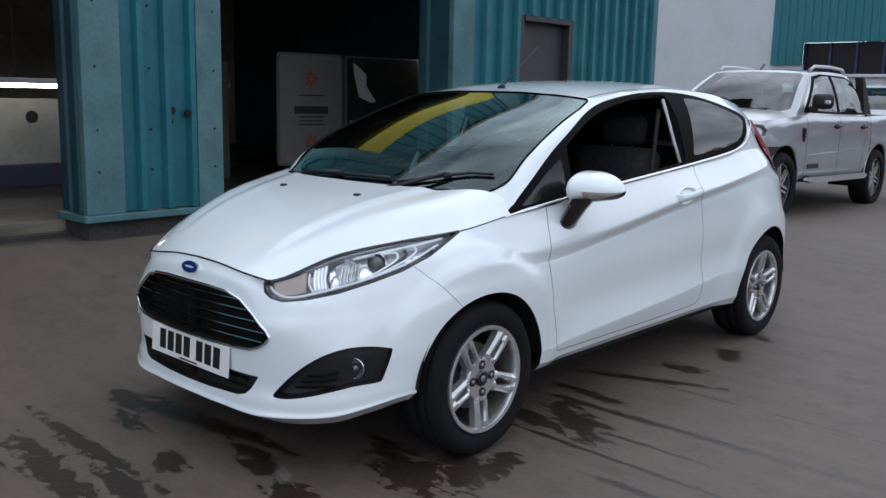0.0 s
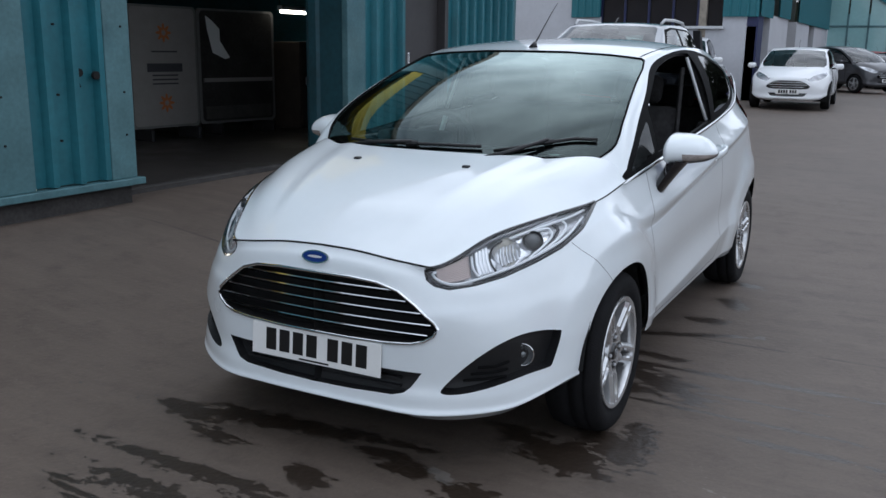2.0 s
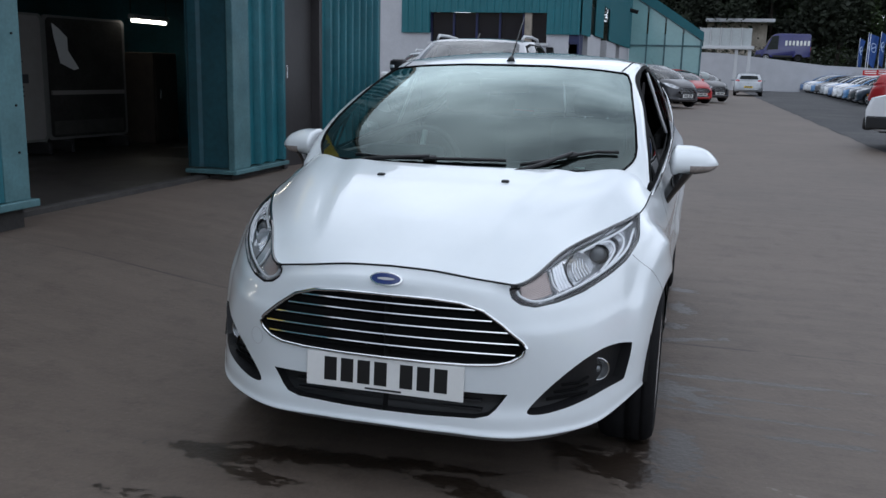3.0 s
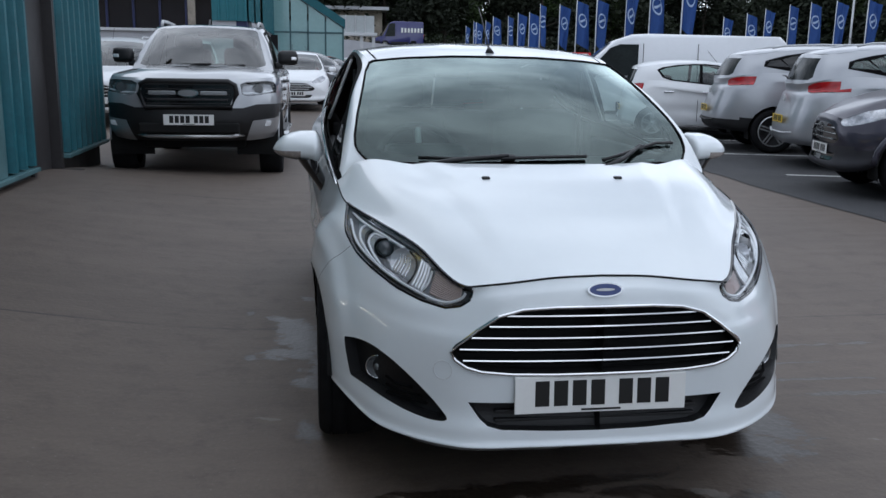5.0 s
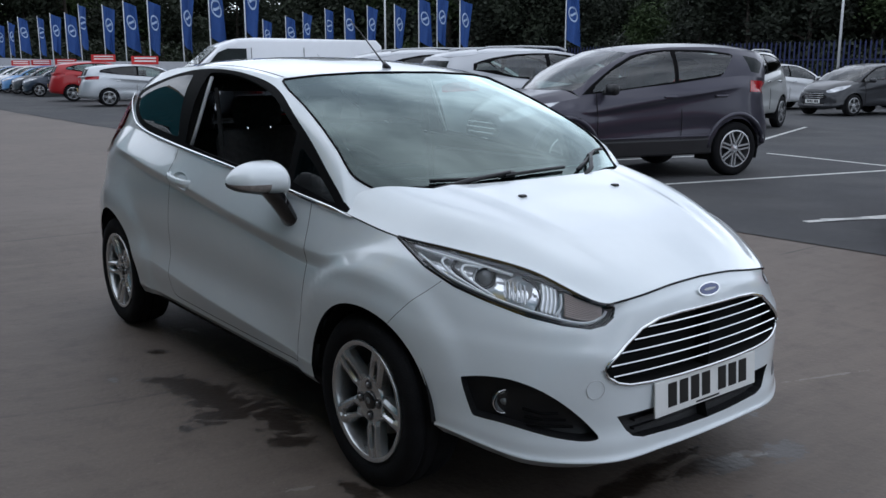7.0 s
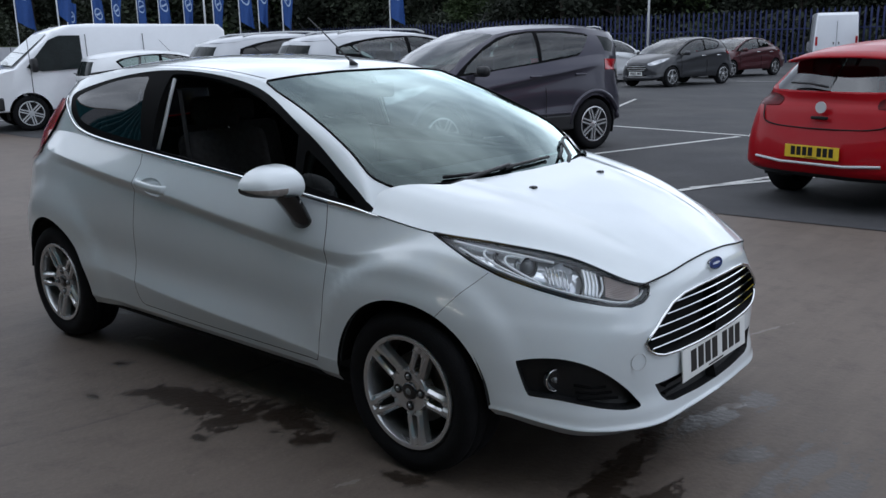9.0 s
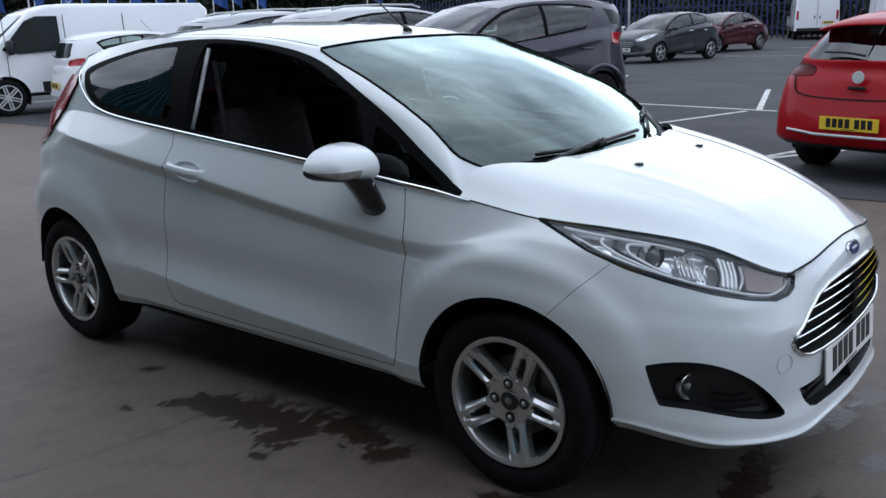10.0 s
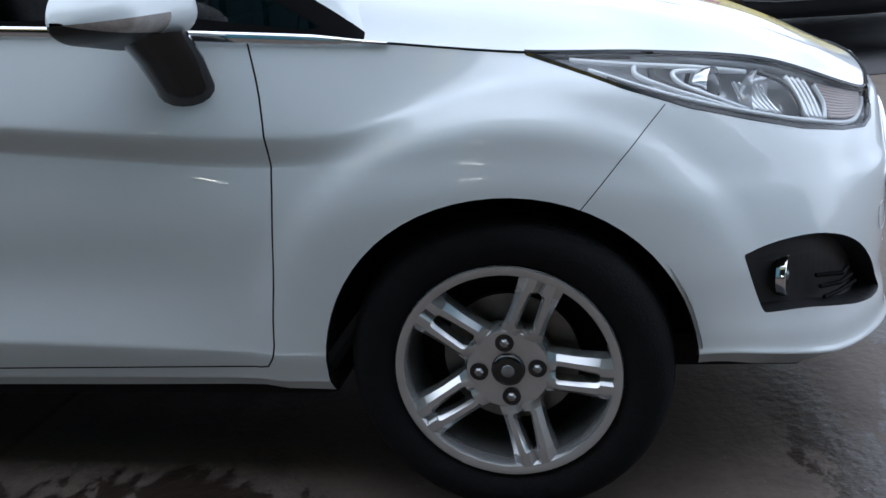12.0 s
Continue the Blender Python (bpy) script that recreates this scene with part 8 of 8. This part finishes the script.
    part("dashboard", bm_box(1.05, 0, 1.12, 0.5, 1.5, 0.22, 0.06), M_CABIN, car)
    for x in (0.05, -0.78):
        for y in (0.38, -0.38):
            part("seat_back", bm_box(x, y, 1.18, 0.16, 0.50, 0.66, 0.06), M_SEAT, car, smooth=True)
            part("headrest", bm_box(x - 0.04, y, 1.58, 0.10, 0.26, 0.17, 0.04), M_SEAT, car, smooth=True)
    part("rear_view_mirror", bm_box(0.72, 0, 1.66, 0.04, 0.24, 0.07, 0.015), M_BLACK, car)
    for s in (1, -1):
        part("sports_bar", prism([(-0.93, 1.74), (-1.02, 1.74), (-1.22, 1.50), (-1.42, 1.26), (-1.14, 1.26), (-1.06, 1.45)], "y", s * 0.70, s * 0.80), M_BLACK, car, "black sports bar")
        part("roof_rail", tube([(0.42, s * 0.60, 1.765), (0.30, s * 0.61, 1.822), (-0.20, s * 0.62, 1.838), (-0.66, s * 0.61, 1.828), (-0.82, s * 0.60, 1.765)], 0.020, 8), M_GREYBAR, car, "grey roof rail", smooth=True)
        mir = bm_box(0, 0, 0, 0.13, 0.25, 0.18, 0.055)
        for v in mir.verts:
            v.co.x *= 1 - 0.25 * s * v.co.y / 0.13
        bmesh.ops.translate(mir, verts=mir.verts, vec=(0.93, s * 0.995, 1.375))
        m = part("wing_mirror", mir, M_BLACK, car, smooth=True)
        part("indicator", bm_box(0.985, s * 1.07, 1.365, 0.03, 0.07, 0.045, 0.012), M_REFLECTOR, m, "pale indicator")
        part("mirror_arm", bm_box(0.93, s * 0.885, 1.285, 0.08, 0.10, 0.07, 0.02), M_BLACK, car)
        part("side_step", prism([(1.18, 0.44), (1.10, 0.475), (-0.82, 0.475), (-0.90, 0.44), (-0.82, 0.405), (1.08, 0.405)], "y", s * 0.94, s * 1.00), M_ALLOY, car, "bright metal side step")
        part("step_board", bm_box(0.12, s * 0.88, 0.478, 1.85, 0.15, 0.025, 0.008), M_BLACK, car)
        for x in (0.80, -0.55):
            part("step_bracket", bm_box(x, s * 0.86, 0.42, 0.06, 0.22, 0.05, 0.01), M_BLACK, car)
        for x in (0.17, -0.80):
            part("door_handle", tube([(x - 0.10, s * 0.915, 1.085), (x - 0.07, s * 0.945, 1.087), (x + 0.07, s * 0.945, 1.082), (x + 0.10, s * 0.915, 1.08)], 0.017, 8), M_BLACK, car, "black pull handle", smooth=True)
            part("handle_cup", prism([(x + 0.07 * math.cos(k * 0.5236), 1.083 + 0.035 * math.sin(k * 0.5236)) for k in range(12)], "y", s * 0.90, s * 0.924), M_BLACK, car)
        part("side_vent", prism([(1.20, 1.05), (1.30, 1.06), (1.31, 1.00), (1.28, 0.90), (1.23, 0.89), (1.20, 0.96)], "y", s * 0.90, s * 0.935), M_GLOSSBLACK, car, "black side vent")
        part("side_mark", bm_box(0.86, s * 0.921, 0.60, 0.34, 0.008, 0.055, 0.002), M_LAMPDARK, car, "dark printed strip")
        part("door_crease", tube([(1.05, s * 0.920, 0.735), (0.3, s * 0.922, 0.755), (-0.6, s * 0.922, 0.79)], 0.006, 6), paint, car, smooth=True)
        part("lamp_projector", bm_cyl((2.40, s * 0.72, 1.005), (2.50, s * 0.72, 1.005), 0.045, 0.05, 18), M_PROJ, car, "dark projector lens")
        part("lamp_ring", bm_cyl((2.44, s * 0.72, 1.005), (2.505, s * 0.72, 1.005), 0.056, 0.060, 18, caps=False), M_CHROME, car, "chrome ring")
        part("lamp_strip", tube([(2.55, s * 0.56, 0.955), (2.49, s * 0.72, 0.955), (2.36, s * 0.86, 0.985)], 0.010, 6), M_GUIDE, car, "pale light strip")
        part("fog_lamp", prism([(s * 0.68, 0.585), (s * 0.84, 0.61), (s * 0.85, 0.66), (s * 0.70, 0.645)], "x", 2.36, 2.50), M_REFLECTOR, car, "pale fog lamp")
        part("tail_lamp", bm_box(-2.65, s * 0.83, 1.02, 0.08, 0.12, 0.36, 0.03), M_REDLENS, car, "red tail lamp")
        for cx in (1.76, -1.46):
            simple_wheel(car, cx, s * 0.815, 0.388, s, M_ALLOY, 6, 0.26)
            bm = bmesh.new()
            rows = [[Vector((cx + 0.458 * math.cos(a), s * yy, 0.41 + 0.458 * math.sin(a))) for yy in (0.45, 0.91)] for a in [radians(-18 + 216 * k / 28) for k in range(29)]]
            bm_grid(bm, rows, s > 0)
            part("arch_liner", bm, M_UNDER, car)
            bm = bmesh.new()
            lip = [(cx + 0.455 * math.cos(a), 0.41 + 0.455 * math.sin(a)) for a in [radians(2 + 176 * k / 28) for k in range(29)]]
            part("arch_edge", tube([(x, s * (0.935 - 0.02 * abs(x - cx) / 0.455), z) for x, z in lip], 0.010, 6, False, bm), paint, car, smooth=True)
    # front
    hexa = [(-0.515, 0.95), (-0.50, 1.045), (-0.43, 1.085), (0.43, 1.085), (0.50, 1.045), (0.515, 0.95), (0.46, 0.80), (-0.46, 0.80)]
    part("grille", prism([(y * 0.93, 0.945 + (z - 0.945) * 0.86) for y, z in hexa], "x", 2.55, 2.722), M_GLOSSBLACK, car, "black grille")
    part("grille_frame", tube([(2.722 - 0.10 * abs(y) ** 2, y * 0.97, 0.943 + (z - 0.943) * 0.95) for y, z in hexa], 0.030, 8, True), M_BLACK, car, "black grille frame", smooth=True)
    for k in range(5):
        part("grille_slat", bm_box(2.724, 0, 0.845 + 0.05 * k, 0.012, 0.86, 0.010, 0.002), M_BLACK, car)
    for s in (1, -1):
        part("grille_bar", bm_box(2.728, s * 0.265, 0.955, 0.02, 0.28, 0.045, 0.008), M_LAMPGREY, car, "grey grille bar")
    part("grille_bar", bm_box(2.728, 0, 0.885, 0.02, 0.82, 0.020, 0.006), M_LAMPDARK, car)
    part("badge_rim", prism(oval(0.112, 0.046, 28), "x", 2.72, 2.745), M_CHROME, car).location.z = 0.955
    part("badge", prism(oval(0.098, 0.035, 28), "x", 2.745, 2.749), M_LAMPGREY, car, "grey oval badge").location.z = 0.955
    part("skid_bar", tube([(2.56, -0.56, 0.515), (2.66, -0.42, 0.50), (2.68, 0, 0.497), (2.66, 0.42, 0.50), (2.56, 0.56, 0.515)], 0.024, 8), M_ALLOY, car, "silver skid bar", smooth=True)
    number_plate(car, Matrix(((0, 0, 1, 2.735), (1, 0, 0, 0), (0, 1, 0, 0.675), (0, 0, 0, 1))))
    part("wiper", tube([(1.40, -0.58, 1.245), (1.36, -0.05, 1.275), (1.35, 0.10, 1.28)], 0.011, 6), M_BLACK, car)
    part("wiper", tube([(1.40, 0.05, 1.255), (1.35, 0.50, 1.27)], 0.011, 6), M_BLACK, car)
    part("bed_cover", bm_box(-1.88, 0, 1.235, 1.5, 1.68, 0.05, 0.02), M_BLACK, car)
    part("aerial", tube([(0.52, 0, 1.765), (0.47, 0, 1.80), (0.40, 0, 1.845)], 0.012, 6), M_BLACK, car)
    for y in (0.16, -0.16):
        part("bonnet_inlay", bm_box(1.66, 1.35 * y, 1.2535, 0.34, 0.20, 0.004, 0.001, rot=Matrix.Rotation(radians(3.6), 4, "Y")), M_LAMPGREY, car, "dull grey bonnet panel")
    car.matrix_basis = Matrix.Translation((-8.12, -2.08, -0.025)) @ Matrix.Rotation(radians(-0.4), 4, "Z") @ Matrix.Rotation(radians(-1.1), 4, "Y")


M_PICKSCREEN = glass_mat("pickup_screen", (0.42, 0.55, 0.52), 1.5)
pickup()


def van(label, color, x, y, yaw, L=4.97, H=1.98, W=1.98, rear_doors=True, wheel=0.33, z=None, lettered=False):
    car = tagged(empty("van"), label, "van", "parked vans")
    paint = mat("van_paint", color, 0.35, 0.0, coat=0.8, vary=0.02, scale=2)
    f = L / 2
    prof = [(f - 0.02, 0.45), (f, 0.75), (f - 0.08, 0.98), (f - 0.75, 1.16), (f - 1.50, H - 0.14), (f - 1.85, H - 0.02), (f - 2.2, H), (-f + 0.15, H - 0.03), (-f + 0.03, H - 0.15), (-f, 0.9), (-f + 0.02, 0.42), (f - 0.2, 0.36)]
    bm = box_form(prof, W, 0.10, 1.05, H, 0.09)
    ax, rx = f - 0.98, -f + 1.05
    for cx in (ax, rx):
        bmesh.ops.delete(bm, geom=cut_out(bm, arch(cx, wheel, wheel * 1.18, 20), SIDE, lambda q: abs(q.calc_center_median().y) > 0.6 and abs(q.normal.y) > 0.3), context="FACES")
    part("body", bm, paint, car, smooth=True, angle=35)
    part("underbody", bm_box(0, 0, 0.42, L * 0.9, W * 0.62, 0.2), M_UNDER, car)
    for s in (1, -1):
        t = (W, 0.10, 1.05, H, s)
        part("cab_window", side_panel([(f - 0.98, 1.18), (f - 1.42, H - 0.30), (f - 1.62, H - 0.22), (f - 2.0, H - 0.22), (f - 2.0, 1.14), (f - 1.25, 1.10)], *t), M_DARKGLASS, car)
        part("wing_mirror", bm_box(f - 1.1, s * (W / 2 + 0.1), 1.22, 0.12, 0.18, 0.26, 0.04), M_BLACK, car, smooth=True)
        part("headlamp", side_panel([(f - 0.10, 0.80), (f - 0.16, 0.98), (f - 0.62, 1.08), (f - 0.50, 0.90)], W * 0.985, 0.10, 1.05, H, s, 0.01), M_HEADLENS, car)
        part("lower_trim", bm_box(0, s * (W / 2 - 0.01), 0.50, L * 0.36, 0.04, 0.18, 0.01), M_BLACK, car)
        part("bumper_side", bm_box(f - 0.28, s * (W / 2 - 0.05), 0.52, 0.5, 0.14, 0.26, 0.04), M_BLACK, car)
        for dx in (f - 1.05, f - 2.1, f - 3.2):
            part("door_seam", tube([(dx, s * (W / 2 - 0.001), 0.5), (dx, s * (W / 2 - 0.001), 1.05), (dx, s * (W / 2 * 0.925), H - 0.2)], 0.006, 4), M_UNDER, car)
        for cx in (ax, rx):
            simple_wheel(car, cx, s * (W / 2 - 0.13), wheel, s, M_ALLOYDARK if cx == rx else M_GREYBAR, 6, 0.2)
            bm = bmesh.new()
            rows = [[Vector((cx + wheel * 1.19 * math.cos(a), s * yy, wheel + wheel * 1.19 * math.sin(a))) for yy in (0.55, W / 2 - 0.04)] for a in [radians(-18 + 20 * i) for i in range(12)]]
            bm_grid(bm, rows, s > 0)
            part("arch_liner", bm, M_UNDER, car)
        part("tail_lamp", bm_box(-f + 0.0, s * (W / 2 - 0.12), 1.15, 0.05, 0.10, 0.42, 0.02), M_REDLENS, car)
    scr = bmesh.new()
    vs = [scr.verts.new(p) for p in ((f - 0.77, -W * 0.42, 1.20), (f - 0.77, W * 0.42, 1.20), (f - 1.46, W * 0.37, H - 0.20), (f - 1.46, -W * 0.37, H - 0.20))]
    scr.faces.new(vs)
    bmesh.ops.translate(scr, verts=scr.verts, vec=(0.02, 0, 0.025))
    part("windscreen", scr, M_SCREENGLASS, car)
    part("grille", bm_box(f - 0.02, 0, 0.82, 0.06, W * 0.6, 0.2, 0.02), M_GLOSSBLACK, car)
    part("bumper", bm_box(f - 0.06, 0, 0.50, 0.18, W * 0.92, 0.26, 0.05), M_BLACK, car, smooth=True)
    part("rear_seam", bm_box(-f - 0.004, 0, 1.15, 0.012, 0.012, H - 0.7, 0), M_UNDER, car)
    part("rear_bumper", bm_box(-f - 0.01, 0, 0.48, 0.1, W * 0.9, 0.16, 0.03), M_BLACK, car)
    for s in (1, -1):
        part("rear_handle", bm_box(-f - 0.015, s * 0.12, 1.05, 0.03, 0.05, 0.12, 0.01), M_BLACK, car)
    number_plate(car, Matrix(((0, 0, -1, -f - 0.02), (-1, 0, 0, -0.5), (0, 1, 0, 0.8), (0, 0, 0, 1))), True)
    if lettered:
        for k in range(7):
            part("lettering_bar", bm_box(-0.25 - 0.33 * k, W / 2 + 0.004, 1.72, 0.20, 0.012, 0.42 if k % 3 else 0.46, 0.004), M_PLATE, car, "white letter block")
    car.matrix_basis = Matrix.Translation((x, y, ground_z(x, y) + 0.006 if z is None else z)) @ Matrix.Rotation(radians(yaw), 4, "Z")


van("white panel van facing the lane", (0.74, 0.75, 0.77), -14.3, 6.6, -105)
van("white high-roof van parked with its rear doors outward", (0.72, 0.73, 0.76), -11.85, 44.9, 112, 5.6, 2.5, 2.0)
van("white van parked by the blue fence", (0.72, 0.73, 0.76), -7.3, 41.9, 115, 5.6, 2.4, 2.0)
van("dark blue panel van with white lettering on the upper level", (0.02, 0.02, 0.13), -88, 8.3, -90, 4.9, 2.6, 2.05, z=2.75, lettered=True)

# ---- flags, lamp posts, signs and small things ----
M_FLAG = mat("blue_flag", (0.022, 0.070, 0.25), 0.7, vary=0.12, scale=1.5)
M_FLAGMARK = mat("pale_flag_mark", (0.45, 0.55, 0.72), 0.7)
M_POLE = mat("white_pole", (0.62, 0.63, 0.64), 0.4)
M_CONE = mat("orange_cone", (0.75, 0.10, 0.02), 0.55, vary=0.08)


def flag(seed):
    rnd = random.Random(seed)
    f = tagged(empty("flag"), "blue feather flag with a pale oval mark on a white pole", "flag", "row of flags")
    part("pole", bm_cyl((0, 0, 0), (0, 0, 5.3), 0.035, 0.022, 8), M_POLE, f, smooth=True)
    lean = rnd.uniform(-0.25, 0.25)

    def at(u, v, out=0.0):
        return Vector((0.03 + 0.62 * u * (0.90 + 0.10 * v) + lean * u * (1 - v) * 0.8, (0.09 * math.sin(7.0 * u + seed + 2.5 * v) + 0.05 * math.sin(13.0 * u - 4.0 * v + 2 * seed)) * (0.35 + 0.65 * u) + out, 3.0 + 2.25 * v - 0.40 * u * (1 - 0.4 * v)))
    bm = bmesh.new()
    bm_grid(bm, [[at(u / 14, v / 12) for u in range(15)] for v in range(13)])
    part("cloth", bm, M_FLAG, f, smooth=True)
    for s in (0.012, -0.012):
        bm = bmesh.new()
        rows = []
        for k in range(25):
            a = k * 2 * math.pi / 24
            rows.append([at(0.5 + 0.34 * r * math.cos(a), 0.60 + 0.155 * r * math.sin(a), s) for r in (0.78, 1.0)])
        bm_grid(bm, rows)
        part("oval_mark", bm, M_FLAGMARK, f)
        bm = bmesh.new()
        bm_grid(bm, [[at(0.5 + u, 0.60 + 0.04 * math.sin(9 * u) + d, s) for d in (-0.025, 0.025)] for u in (-0.2, -0.1, 0, 0.1, 0.2)])
        part("inner_mark", bm, M_FLAGMARK, f)
    return f


FLAG_KINDS = [flag(1), flag(2), flag(3)]
FLAG_SPOTS = []


def place_flags():
    rnd = random.Random(11)
    k = 0
    for i in range(15):
        x = -30 - 3.6 * i
        FLAG_SPOTS.append((x, 13.8 + rnd.uniform(-0.3, 0.3)))
    far = len(FLAG_SPOTS)
    for x in (-70, -66, -62, -58.5, -55.2, -52.0, -49.2, -46.8, -45.2, -43.4, -36.0):
        FLAG_SPOTS.append((x + rnd.uniform(-0.4, 0.4), 34.4 + max(0.0, x + 47) * 0.3 + rnd.uniform(-0.4, 0.4)))
    for i, (x, y) in enumerate(FLAG_SPOTS):
        big = 1.25 if i >= far else 1.0
        z = ground_z(x, y) - (0.8 if i >= far else 0.5) + rnd.uniform(-0.2, 0.3)
        m = Matrix.Translation((x, y, z)) @ Matrix.Rotation(radians(rnd.uniform(25, 70)), 4, "Z") @ Matrix.Scale(big, 4)
        if k < 3:
            FLAG_KINDS[k].matrix_basis = m
        else:
            copy_thing(FLAG_KINDS[k % 3], m)
        k += 1


place_flags()


def lamp_post(x, y, h):
    p = tagged(empty("lamp_post"), "slim grey lamp post at the car park edge", "lamp post", "lamp posts")
    part("pole", bm_cyl((x, y, 0), (x, y, h), 0.07, 0.05, 10), M_GREYBAR, p, smooth=True)
    for s in (1, -1):
        part("lamp_head", bm_box(x + s * 0.35, y, h, 0.5, 0.2, 0.12, 0.03), M_GREYBAR, p)


lamp_post(-6.3, 44.5, 4.9)
lamp_post(-19.5, 40.0, 7.0)
lamp_post(-44.0, 30.0, 7.0)


def traffic_cone(x, y):
    c = tagged(empty("traffic_cone"), "orange traffic cone with a pale band", "cone")
    z = ground_z(x, y)
    part("base", bm_box(x, y, z + 0.02, 0.38, 0.38, 0.04, 0.01), M_CONE, c)
    part("cone", bm_cyl((x, y, z + 0.04), (x, y, z + 0.72), 0.14, 0.03, 18), M_CONE, c, smooth=True)
    part("band", bm_cyl((x, y, z + 0.34), (x, y, z + 0.50), 0.097, 0.072, 18), M_PLATE, c, smooth=True)


traffic_cone(-14.6, -2.1)


def railing(p, q):
    r = tagged(empty("railing"), "galvanised guard railing by the workshop", "railing")
    p, q = Vector((*p, 0)), Vector((*q, 0))
    n = max(2, int((q - p).length / 0.14))
    z = ground_z(p.x, p.y)
    for h in (0.15, 1.05):
        part("rail", tube([p + Vector((0, 0, z + h)), q + Vector((0, 0, z + h))], 0.02, 6), M_GREYBAR, r)
    for i in range(n + 1):
        c = p.lerp(q, i / n)
        part("bar", bm_cyl((c.x, c.y, z + 0.0 if i % 8 == 0 else z + 0.15), (c.x, c.y, z + 1.05), 0.018 if i % 8 == 0 else 0.008, seg=6), M_GREYBAR, r)


railing((-15.0, -2.4), (-18.2, -2.7))
railing((-8.4, -4.1), (-8.5, -6.5))


def roof_sign(x, y, z, yaw):
    s = tagged(empty("roof_sign"), "red and white sales sign on a car roof", "sign", "sales signs")
    part("panel", bm_box(0, 0, 0.16, 0.05, 1.0, 0.30, 0.01), mat("sign_red", (0.5, 0.02, 0.02), 0.5), s)
    for d in (0.07, -0.04):
        part("print_bar", bm_box(0.03, 0, 0.17 + d, 0.01, 0.8, 0.05, 0), M_PLATE, s)
    s.matrix_basis = pose(x, y, z, 0, 0, yaw)


for x, y, h in ((-29.6, 9.5, 1.50), (-35.4, 9.8, 1.62), (-42.5, 10.2, 1.49), (-47.9, 10.4, 1.49), (-53.3, 10.6, 1.49)):
    roof_sign(x, y, h + ground_z(x, y) - 0.02, 0)


def wall_sign(x, y, z):
    s = tagged(empty("parking_sign"), "small white and blue parking sign on the white wall", "sign")
    part("panel", bm_box(x, y, z, 0.03, 0.5, 0.6, 0.005), M_PLATE, s)
    part("blue_square", bm_box(x + 0.02, y, z + 0.1, 0.01, 0.3, 0.3, 0), M_BLUE, s)


wall_sign(-21.56, -6.6, 1.55)
